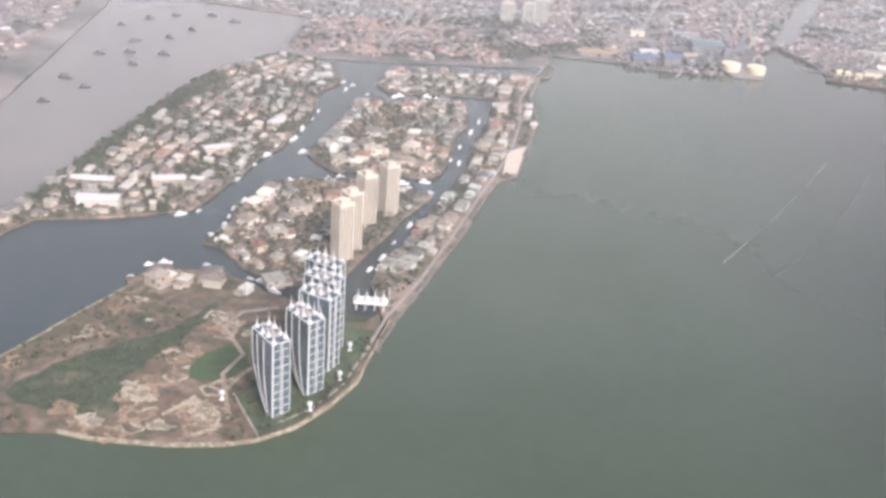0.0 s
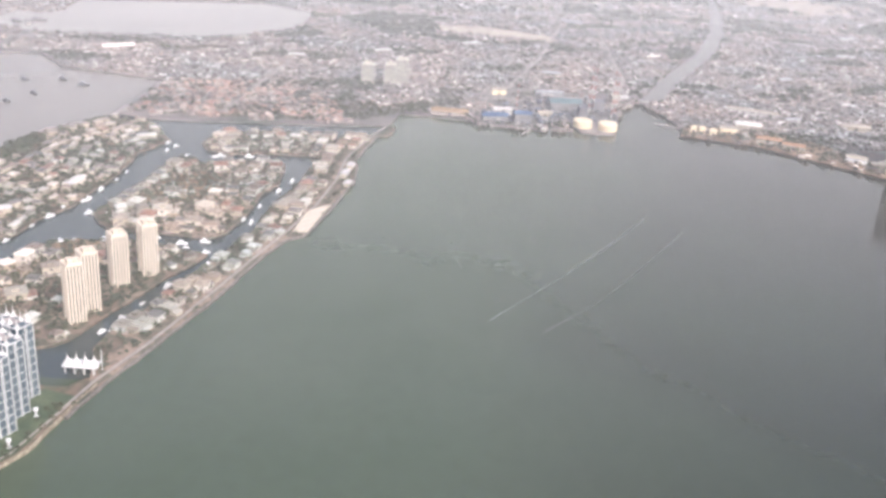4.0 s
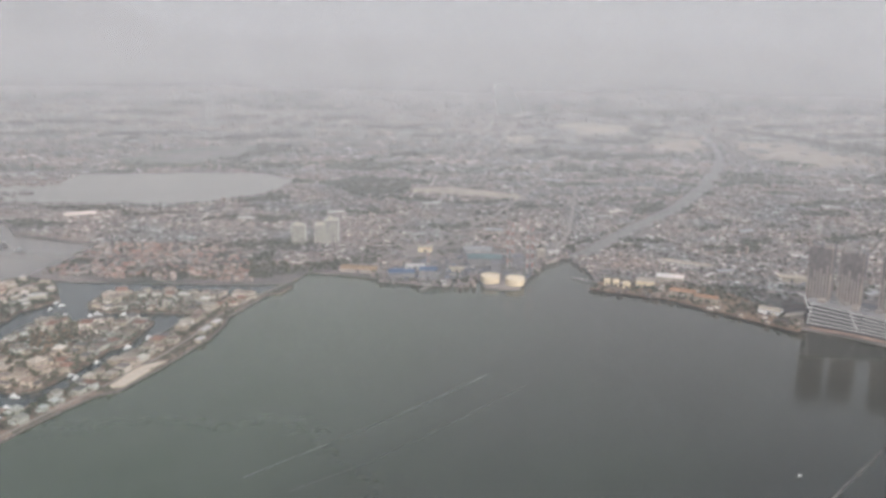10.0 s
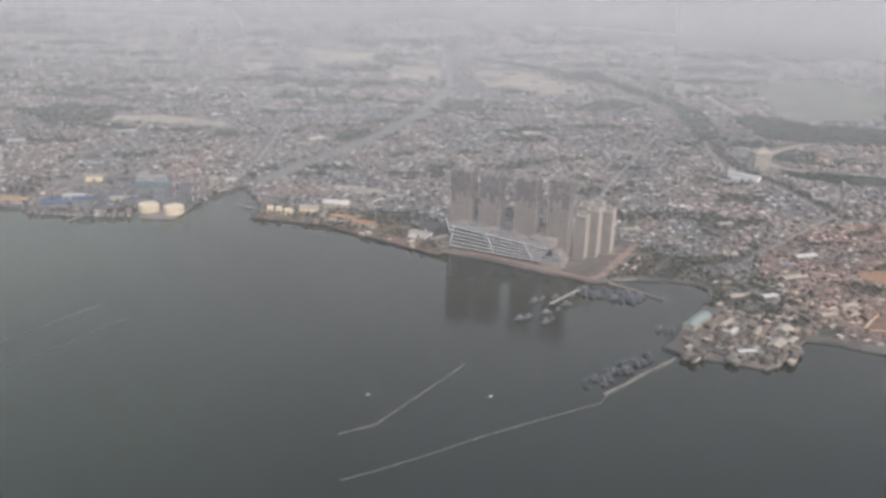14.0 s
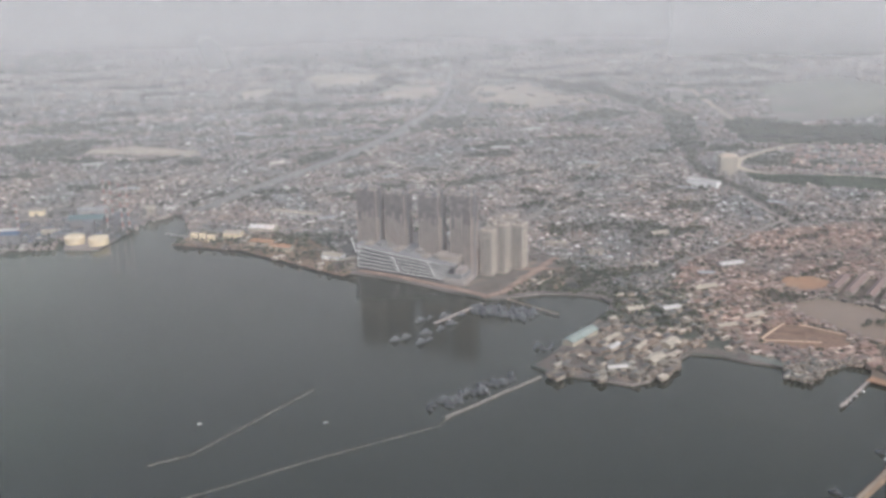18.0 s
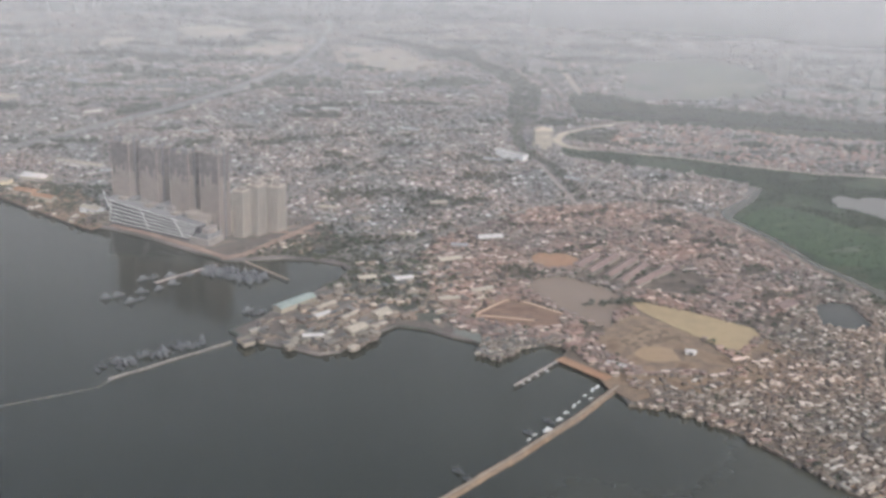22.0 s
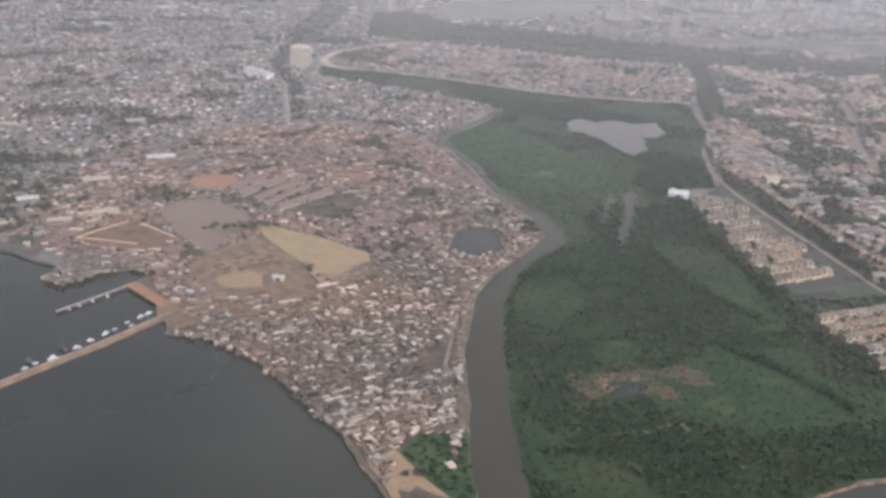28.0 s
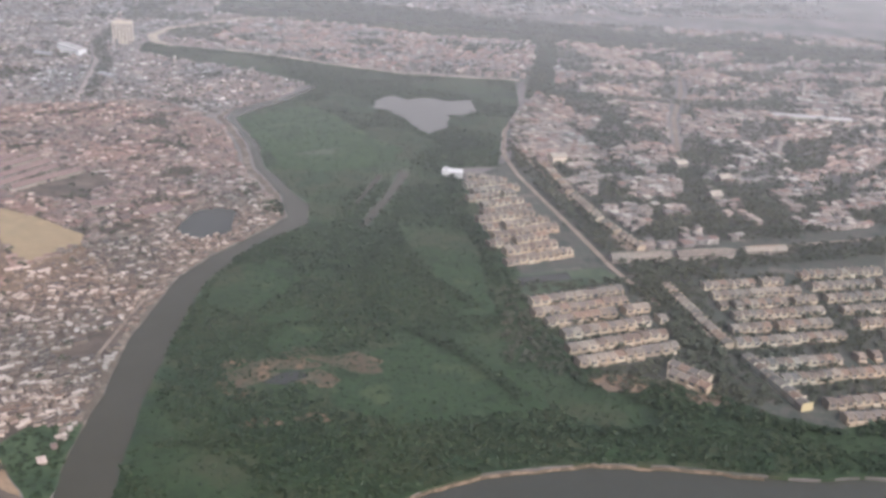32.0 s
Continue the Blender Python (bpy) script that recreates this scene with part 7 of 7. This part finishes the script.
SHACKS = shack_kinds()
x, y, g = spots(NEAR_SLUM, 3.5, 3.0, 35, 0.4, 0.92, 81, [[(1012, 492), (1036, 500), (1038, 530), (1016, 528)]])
rest, n = max(0, len(x) - 175), np.random.default_rng(83)
v, q, s = houses(x[175:], y[175:], n.uniform(2.2, 4.8, rest), n.uniform(1.4, 2.4, rest), n.uniform(0.9, 1.6, rest), 35 + n.uniform(-12, 12, rest), n.uniform(0.1, 0.5, rest), 1.6)
tagged(part("shore_shacks", bulk("shore_shacks", v, q, s, SLUM_MATS)), "crowded shacks with pale and rusty roofs on the shore", "shacks", kind="stuff")
for a, b in list(zip(x, y))[:175]:
    k = rg.randrange(5)
    wall, slopes, door, lean = SHACKS[k]
    t = thing("shack", a, b, 1.5, 35 + rg.choice((0, 0, 180, 180, 90, 270)) + rg.uniform(-22, 22), ("small shack with rusty sheet roof", "low shack with pale sheet roof", "patched shack with a lean-to", "grey-roofed wooden shack on packed earth", "fishing shack with weathered sheet roof")[k], "shack", "near shacks")
    side = part("wall", wall, t)
    part("roof_sheet", slopes[0], t), part("roof_sheet", slopes[1], t), part("door", door, side)
    if rg.random() < 0.35:
        part("lean_to", lean, t)
patch("ground_spit", [(984, 541), (994, 529), (999, 517), (1008, 498), (1016, 480), (1022, 470), (1027, 458), (1034, 462), (1040, 476), (1036, 487), (1024, 502), (1012, 519), (1000, 534)], "orange_sand", 3, "orange sandy spit along the shore", "earth", 1.5)
patch("ground_spit_mud", [(1024, 470), (1019, 478), (1017, 489), (1021, 487), (1025, 491), (1032, 488), (1037, 482), (1033, 478), (1035, 471), (1030, 468)], "slum_ground", 3.4, "dark muddy hollow on the spit", "mud", 3.5)
patch("ground_spit_green", [(1016, 513), (1024, 529), (1036, 533), (1045, 533), (1047, 500), (1049, 478), (1042, 475), (1036, 488), (1026, 500)], "grass", 3.2, "green weeds at the river mouth", "grass", 1.5)
wood("spit_weeds", [(1017, 513), (1025, 527), (1044, 531), (1046, 500), (1048, 479), (1043, 477), (1037, 489), (1027, 501)], 2.6, 82, 1.2, 0.9, "mangrove_leaf", "weeds and shrubs at the river mouth", 0.7)
patch("ground_bend_green", [(1083, 770), (1097, 768), (1096, 785), (1086, 795), (1078, 785)], "grass", 2, "green patch inside the river bend", "grass", 1)

# ---- waste land on the southern island ----
sg = random.Random(77)
for i, (x, y, r) in enumerate(((-160, 409, 6), (-148, 439, 7), (-123, 365, 8), (-93, 356, 7), (-111, 394, 5), (-100, 432, 5), (-85, 421, 4), (-150, 350, 6), (-107, 345, 5), (-135, 425, 3), (-118, 378, 5), (-128, 372, 4), (-98, 363, 4), (-115, 352, 5), (-104, 388, 4), (-92, 428, 3), (-154, 434, 4), (-166, 402, 3), (-142, 444, 4), (-88, 346, 4), (-137, 345, 6), (-118, 400, 3))):
    k = [sg.uniform(0, 6) for _ in range(3)]
    patch("ground_bare_soil", [(x + r * (1 + 0.3 * math.sin(2 * a + k[0]) + 0.2 * math.sin(5 * a + k[1])) * math.cos(a), y + r * 0.75 * (1 + 0.25 * math.cos(3 * a + k[2]) + 0.15 * math.sin(7 * a)) * math.sin(a)) for a in np.linspace(0, math.tau, 30, endpoint=False)], ("bare_soil", "earth")[i % 3 == 1], 0.3 + i * 0.14, "bare pale soil on waste land", "soil", 2.2)
for i, (x, y) in enumerate(((-146, 443), (-111, 396), (-118, 357), (-88, 349), (-89, 376), (-102, 436), (-110, 379), (-119, 341))):
    road("road_trail", [(x + (4.5 + 1.6 * math.sin(3 * a + i)) * math.cos(a), y + (3.4 + 1.2 * math.cos(2 * a + 2 * i)) * math.sin(a)) for a in np.linspace(0.4 * i, 0.4 * i + 5.2, 16)], 1.1, "bare_soil", "pale worn trail over waste land", 4 + 0.2 * i)
patch("ground_meadow", [(-106, 388), (-101, 401), (-94, 408), (-84, 410), (-80, 395), (-85, 384), (-97, 379), (-104, 380)], "grass", 3.8, "dense green meadow on waste land", "grass", 1.5)
patch("ground_swath", [(-178, 359), (-169, 379), (-150, 396), (-128, 412), (-116, 430), (-109, 449), (-104, 440), (-107, 427), (-118, 401), (-132, 378), (-124, 352), (-138, 346), (-163, 351)], "swath", 0.25, "rank green growth over waste land", "scrub", 5)
wood("swath_scrub", [(-176, 360), (-168, 377), (-150, 393), (-128, 409), (-112, 440), (-108, 428), (-120, 401), (-134, 378), (-126, 354), (-138, 348), (-163, 353)], 2.6, 104, 1.1, 0.5, "leaf", "low rank scrub over waste land", 0.6, (), (), None, 9)
for x, y, r in ((-148, 438, 10), (-157, 411, 8), (-111, 397, 9), (-121, 361, 12), (-119, 349, 9), (-97, 358, 10), (-89, 346, 8), (-99, 425, 9), (-140, 340, 8), (-126, 337, 7), (-118, 374, 8), (-182, 382, 6), (-129, 472, 7)):
    k = [sg.uniform(0, 6) for _ in range(4)]
    patch("ground_dry_soil", [(x + r * (1 + 0.35 * math.sin(2 * a + k[0]) + 0.25 * math.sin(5 * a + k[1])) * math.cos(a), y + r * 0.8 * (1 + 0.3 * math.cos(3 * a + k[2]) + 0.2 * math.sin(7 * a + k[3])) * math.sin(a)) for a in np.linspace(0, math.tau, 32, endpoint=False)], "dry_soil", 0.27 + sg.uniform(0, 0.02), "dry brown soil on waste land", "soil", 3.0)
for q in ([(-109, 431), (-107, 438), (-96, 436), (-91, 428), (-93, 414), (-101, 415)], [(-78, 392), (-83, 381), (-88, 369), (-94, 368), (-97, 373), (-93, 377), (-84, 382)], [(-108, 352), (-102, 361), (-92, 363), (-85, 355), (-84, 345), (-93, 340)]):
    road("road_trail", wiggle(q, 3, 0.8, False), 1.6, "bare_soil", "pale worn trail over waste land", 5.6)
wood("tower_garden_trees", ribbon([(-74, 366), (-62, 352), (-50, 360), (-40, 378), (-33, 398), (-30, 424)], 9), 3.2, 105, 1.4, 1.8, "leaf", "dark shrubs in the garden round the sail towers", 0.55)
patch("ground_garden", [(-80, 368), (-66, 344), (-54, 352), (-43, 366), (-32, 386), (-27, 414), (-24, 432), (-40, 436), (-58, 400), (-72, 382)], "lawn", 3.3, "green garden round the sail towers", "lawn", 0.6)
road("road_garden", [(-82, 371), (-66, 343)], 0.9, "road", "pale garden wall line", 6)
for q in (ISLE_SOUTH[:10], ISLE_SOUTH[26:31]):
    tagged(part("trim_sea_wall", slab("trim_sea_wall", ribbon(wiggle(q, 5, 0.5, False), 0.7), -0.5, 2.0, "bare_soil")), "pale concrete sea wall round the island", "sea wall", kind="structure")
tagged(part("trim_shore_stones", slab("trim_shore_stones", ribbon(wiggle(STRIP[:14], 4, 1.0, False), 2.4), -0.5, 1.2, "rubble")), "rough stone shore below the sea road", "shore", kind="structure")
tagged(part("trim_swamp_bank", slab("trim_swamp_bank", ribbon(wiggle([(1078, 431), (1120, 464), (1180, 496), (1209, 514), (1233, 519), (1254, 524), (1292, 525), (1327, 521), (1350, 520), (1379, 524), (1500, 532)], 4, 1.2, False), 3.6), -0.5, 1.62, "mangrove_ground")), "dark overgrown bank below the mangroves", "bank", kind="structure")
tagged(part("trim_mangrove_shore", slab("trim_mangrove_shore", ribbon(wiggle([(1150, 476), (1180, 493), (1209, 511), (1233, 516), (1254, 521), (1292, 522), (1327, 518)], 4, 2.0, False), 0.9), -0.4, 1.0, "dry_soil")), "pale mud edge below the mangroves", "shore", kind="structure")
tagged(part("trim_slum_shore", slab("trim_slum_shore", ribbon(wiggle([(894, 610), (912, 609), (933, 598), (949, 582), (968, 560), (985, 536), (991, 528), (1003, 504), (1016, 480)], 2.5, 2.2, False), 3.4), -0.4, 1.3, "bank_mud")), "littered brown shore below the shacks", "shore", kind="structure")


# ---- breakwaters, jetties and boats ----
def ridge(name, pts, w, z, m, label, amp=0.5):
    """A long rubble bank on the sea bed: a crest, and slopes to either side."""
    q = wiggle(pts, 4, amp, False)
    a, b = ribbon(q, w * 0.45), ribbon(q, w)
    n = len(q)
    v = [(x, y, z + 0.15 * noise.noise((x, y, 0))) for x, y in a] + [(x, y, -0.6) for x, y in b]
    f = [(i, 2 * n - 1 - i, 2 * n - 2 - i, i + 1) for i in range(n - 1)]
    f += [(i, (i + 1) % (2 * n), 2 * n + (i + 1) % (2 * n), 2 * n + i) for i in range(2 * n)]
    me = mesh_of(name, v, f, m)
    bm = bmesh.new()
    bm.from_mesh(me)
    bmesh.ops.recalc_face_normals(bm, faces=bm.faces)
    bm.to_mesh(me)
    bm.free()
    return tagged(part(name, me), label, name.replace("_", " "))


ridge("breakwater", [(465, 553), (484, 565), (534, 645)], 0.8, 0.4, "rubble", "thin pale breakwater with a bend in open water", 0.3)
ridge("breakwater", [(470, 508), (484, 516), (511, 534), (541, 556), (569, 574), (611, 600), (617, 612)], 0.6, 0.25, "rubble", "long low stone breakwater off the fishing port", 0.3)
ridge("mole", [(614, 610), (630, 626), (648, 645), (668, 665)], 2.4, 1.0, "rubble", "stone mole with moored fishing boats", 0.4)
ridge("floating_barrier", [(174, 543), (223, 613), (260, 670), (290, 722)], 0.7, 0.1, "foam", "thin pale floating line across the bay", 0.3)
ridge("floating_barrier", [(204, 533), (238, 574), (276, 634), (316, 703)], 0.5, 0.08, "dark_float", "thin dark floating line across the bay", 0.3)
ridge("jetty_bank", [(892, 634), (864, 593), (832, 552), (800, 514), (772, 480)], 5.8, 1.6, "earth", "long earth jetty with a dirt road on its crest", 0.5)
tagged(part("road_jetty", slab("road_jetty", ribbon([(891, 631), (864, 593), (832, 552), (800, 514), (773, 481)], 1.5), 1.3, 1.95, "dirt_road")), "reddish dirt road on the jetty", "road", kind="structure")
patch("ground_market", [(858, 660), (884, 636), (889, 641), (863, 665)], "orange_earth", 4, "reddish paved fish-market quay", "quay", 0.2)


def pier(x0, y0, x1, y1, w, label, m="quay"):
    L, turn = math.hypot(x1 - x0, y1 - y0), math.degrees(math.atan2(y1 - y0, x1 - x0))
    t = thing("pier", x0, y0, 0, turn, label, "pier", "piers")
    part("deck", bevel_box("deck", 0, -w / 2, 1.2, L, w / 2, 1.6, m, 0.08), t)
    pile = lathe("pile", [(0.22, -0.8), (0.22, 1.2)], "raw_concrete", 6)
    for i in range(max(2, int(L / 5))):
        for s in (-1, 1):
            part("pile", pile, t, "", pose(1 + i * 5, s * w * 0.4, 0))


pier(859, 659, 833, 625, 1.8, "narrow finger pier with white boats")
pier(630, 790, 598, 750, 3.0, "concrete pier crowded with dark boats")
pier(648, 799, 684, 768, 2.0, "pale pier beside the boat basin", "dirt_road")
pier(359, 962, 338, 972, 2.0, "dark jetty at the canal mouth", "raw_concrete")
pier(180, 924, 232, 921, 2.2, "long intake pier of the power station", "raw_concrete")
pier(216, 922, 208, 904, 1.8, "short landing stage of the power station", "raw_concrete")


def boat_kind(L, W, hull, cabin, tall):
    """A boat's meshes: a hull with sheer and a pointed bow, cabin, windscreen, mast."""
    v, f = [], []
    secs = ((-0.5, 0.8), (-0.2, 1.0), (0.15, 0.95), (0.38, 0.55), (0.5, 0.04))
    for u, s in secs:
        z = 0.16 * L * (0.75 + 0.6 * max(0, u))
        v += [(u * L, -s * W / 2, z), (u * L, -s * W * 0.36, -0.25), (u * L, s * W * 0.36, -0.25), (u * L, s * W / 2, z)]
    for k in range(4):
        f += [(4 * k + i, 4 * k + 4 + i, 4 * k + 5 + i, 4 * k + 1 + i) for i in range(3)] + [(4 * k + 3, 4 * k + 7, 4 * k + 4, 4 * k)]
    f += [(0, 1, 2, 3), (19, 18, 17, 16)]
    h = 0.12 * L
    out = {"hull": mesh_of("hull", v, f, hull), "cabin": bevel_box("cabin", -0.3 * L, -W * 0.34, h, 0.16 * L, W * 0.34, h + 0.17 * L, cabin, 0.12), "bridge": bevel_box("bridge", -0.22 * L, -W * 0.25, h + 0.17 * L, 0.02 * L, W * 0.25, h + 0.27 * L, cabin, 0.1), "windscreen": boxes("windscreen", [(0.155 * L, -W * 0.3, h + 0.06 * L, 0.168 * L, W * 0.3, h + 0.14 * L)], "window")}
    if tall:
        out["mast"] = tube("mast", [(0.05 * L, 0, h), (0.05 * L, 0, h + tall * L)], 0.05, "steel", 5)
        out["boom"] = tube("boom", [(0.05 * L, 0, h + 0.2 * L), (0.45 * L, 0, h + 0.5 * tall * L)], 0.04, "steel", 4)
    return out


YACHTS = [boat_kind(5.6, 1.8, "hull_white", "hull_white", 0), boat_kind(7.5, 2.2, "hull_white", "hull_white", 0), boat_kind(4.2, 1.4, "hull_white", "white_cloth", 0)]
FISHERS = [boat_kind(7.5, 2.1, "hull_dark", "hull_blue", 0.5), boat_kind(6, 1.8, "hull_blue", "hull_dark", 0.6), boat_kind(9, 2.5, "hull_dark", "boat_grey", 0.45)]
BOAT_WORDS = {"yacht": "white motor yacht moored at a waterside villa", "boat": "dark wooden fishing boat with a mast"}
bg = random.Random(33)


def boat(kind, k, x, y, turn, label="", group="", size=1.0):
    t = thing("motor_yacht" if kind == "yacht" else "fishing_boat", x, y, 0.0, turn, label or BOAT_WORDS[kind], "boat", group or ("yachts" if kind == "yacht" else "fishing boats"))
    t.scale = (size, size, size)
    made = {}
    for name, me in (YACHTS if kind == "yacht" else FISHERS)[k].items():
        made[name] = part(name, me, made.get({"windscreen": "cabin", "bridge": "cabin", "boom": "mast"}.get(name), t))


for x, y, turn in ((-157, 468, 40), (-151, 482, 20), (-143, 485, 15), (-121, 487, 10), (-89, 474, -35), (-95, 476, -35), (-80, 464, -30), (-141, 552, 60), (-95, 606, 20), (-88, 611, 15), (-70, 614, 0), (-94, 656, 30), (-95, 740, 80), (-97, 722, 75), (-101, 700, 70), (-116, 648, 60), (-105, 676, 70), (-121, 560, 70), (-117, 571, 50), (-127, 522, 50), (8, 664, 75), (14, 690, 80), (22, 722, 85), (16, 628, 55), (-18, 612, 10), (6, 596, 60), (-4, 606, 20), (-122, 548, 75), (-122, 628, 60), (-80, 795, 85), (-84, 812, 50), (-76, 806, 50), (28, 745, 85), (-40, 786, 10), (-14, 793, 5), (-14, 556, 62), (-22, 532, 62), (-27, 512, 62), (-33, 497, 62), (2, 588, 60), (-8, 622, 5), (-40, 624, 0), (42, 800, 85), (-62, 786, 60), (-90, 654, 30), (-103, 680, 70), (-117, 645, 60), (-64, 620, 10), (-82, 610, 20), (-107, 565, 70), (-112, 578, 60), (-122, 535, 75), (-122, 515, 60), (-99, 791, 80), (-36, 790, 10), (-6, 792, 5), (-22, 617, 5), (-150, 545, 20), (-128, 602, 60), (-113, 660, 65), (-28, 500, 62), (14, 660, 75)):
    boat("yacht", bg.randrange(3), x, y, turn + bg.uniform(-12, 12))
for x, y in ((-294, 710), (-297, 765), (-276, 747), (-258, 811), (-292, 831), (-270, 842), (-241, 843), (-249, 892), (-283, 949), (-275, 875), (-236, 921), (-300, 920), (-262, 965), (-230, 975), (-205, 960)):
    boat("boat", 2 if bg.random() < 0.6 else 0, x, y, bg.uniform(-25, 25), "dark fishing boat at anchor in the bay", "anchored boats", 1.25)
for i in range(74):
    u, s = bg.random(), bg.uniform(-1, 1)
    x, y = 622 + 46 * u + 4 * s, 786 - 14 * u + 8 * s
    boat("boat", bg.randrange(3), x, y - 4, 118 + bg.choice((0, 0, 60)) + bg.uniform(-30, 30), "dark fishing boat rafted in the harbour", "harbour boats")
for x, y in ((575, 722), (581, 726), (592, 718), (597, 724), (588, 757), (594, 762), (603, 742), (610, 752), (604, 766), (616, 770), (594, 735), (672, 708), (677, 711), (668, 712)):
    boat("boat", bg.randrange(3), x, y, bg.uniform(-20, 60), "fishing boat moored off the pier", "harbour boats")
for i in range(30):
    u = i / 29
    boat("boat", bg.randrange(3), 611 + 44 * u + bg.uniform(-7, 0), 618 + 44 * u + bg.uniform(0, 9), 140 + bg.choice((0, 0, 90)) + bg.uniform(-30, 30), "dark fishing boat moored at the mole", "mole boats", 0.95)
for x, y in ((864, 614), (868, 622), (861, 609), (856, 601), (852, 593), (845, 581), (835, 571), (838, 576), (873, 629), (876, 633), (871, 619)):
    boat("yacht", bg.choice((0, 1, 2)), x + 3.2, y - 2.4, 50 + bg.uniform(-25, 25), "white boat moored at the jetty", "jetty boats", bg.uniform(0.55, 0.8))
for x, y in ((846, 642), (841, 636), (852, 648), (837, 631)):
    boat("yacht", 2, x, y, 140 + bg.uniform(-15, 15), "white boat moored at the finger pier", "jetty boats", 0.8)
for x, y in ((849, 588), (838, 575), (803, 535), (808, 528)):
    boat("boat", 1, x, y, 150, "small red-brown boat beside the jetty", "jetty boats")
boat("yacht", 2, 548, 603, 15, "small lone boat on open water", "lone boats", 0.55)
boat("yacht", 2, 478, 600, 15, "small lone boat on open water", "lone boats", 0.55)

# ---- distant towers and large blocks ----
for x, y, w, d, h in ((-377, 1910, 16, 12, 36), (-47, 1748, 26, 10, 14), (32, 1736, 28, 10, 16), (347, 1521, 8, 6, 13), (311, 1787, 18, 12, 20), (283, 1493, 12, 8, 11), (1325, 1470, 12, 9, 22), (1257, 1560, 24, 10, 14), (1454, 1560, 16, 10, 16), (1599, 1620, 22, 12, 15), (1734, 1655, 20, 12, 16), (1376, 1560, 12, 10, 15), (1290, 1720, 16, 12, 34), (1420, 1690, 14, 10, 28), (1500, 1720, 20, 12, 24), (1660, 1750, 16, 12, 30), (902, 1671, 20, 12, 20), (-120, 1700, 20, 10, 22), (120, 1660, 16, 10, 20), (180, 1690, 24, 10, 18)):
    t = thing("distant_block", x, y, 1.5, bg.uniform(-20, 20), "pale distant tower block standing in haze", "building", "distant blocks")
    part("body", bevel_box("body", -w / 2, -d / 2, 0, w / 2, d / 2, h, "distant_wall", 0.3), t)
    part("roof_house", bevel_box("roof_house", -w * 0.2, -d * 0.25, h, w * 0.25, d * 0.25, h + 3, "distant_wall", 0.2), t)
for x, y, w in ((300, 1430, 40), (640, 1330, 30), (430, 1560, 44), (740, 1240, 26), (520, 1180, 24), (160, 1250, 30), (60, 1180, 26), (-30, 1130, 24), (700, 1050, 22), (560, 1080, 20), (830, 1120, 24), (905, 1060, 22), (250, 1130, 26), (420, 1400, 30), (680, 1450, 36), (-220, 1110, 46), (380, 1250, 26), (600, 960, 20), (780, 960, 20), (720, 905, 18), (760, 870, 16), (690, 930, 20), (800, 850, 16), (480, 1010, 22)):
    hall("large_hall", x, y, bg.uniform(-30, 40), w * 0.75, w * 0.32, 3.5, bg.choice(("pale_roof", "grey_metal", "shed_roof", "city_roof", "row_roof")), "clad_concrete", "large pale hall among city houses", "hall", 0.12, "city halls")
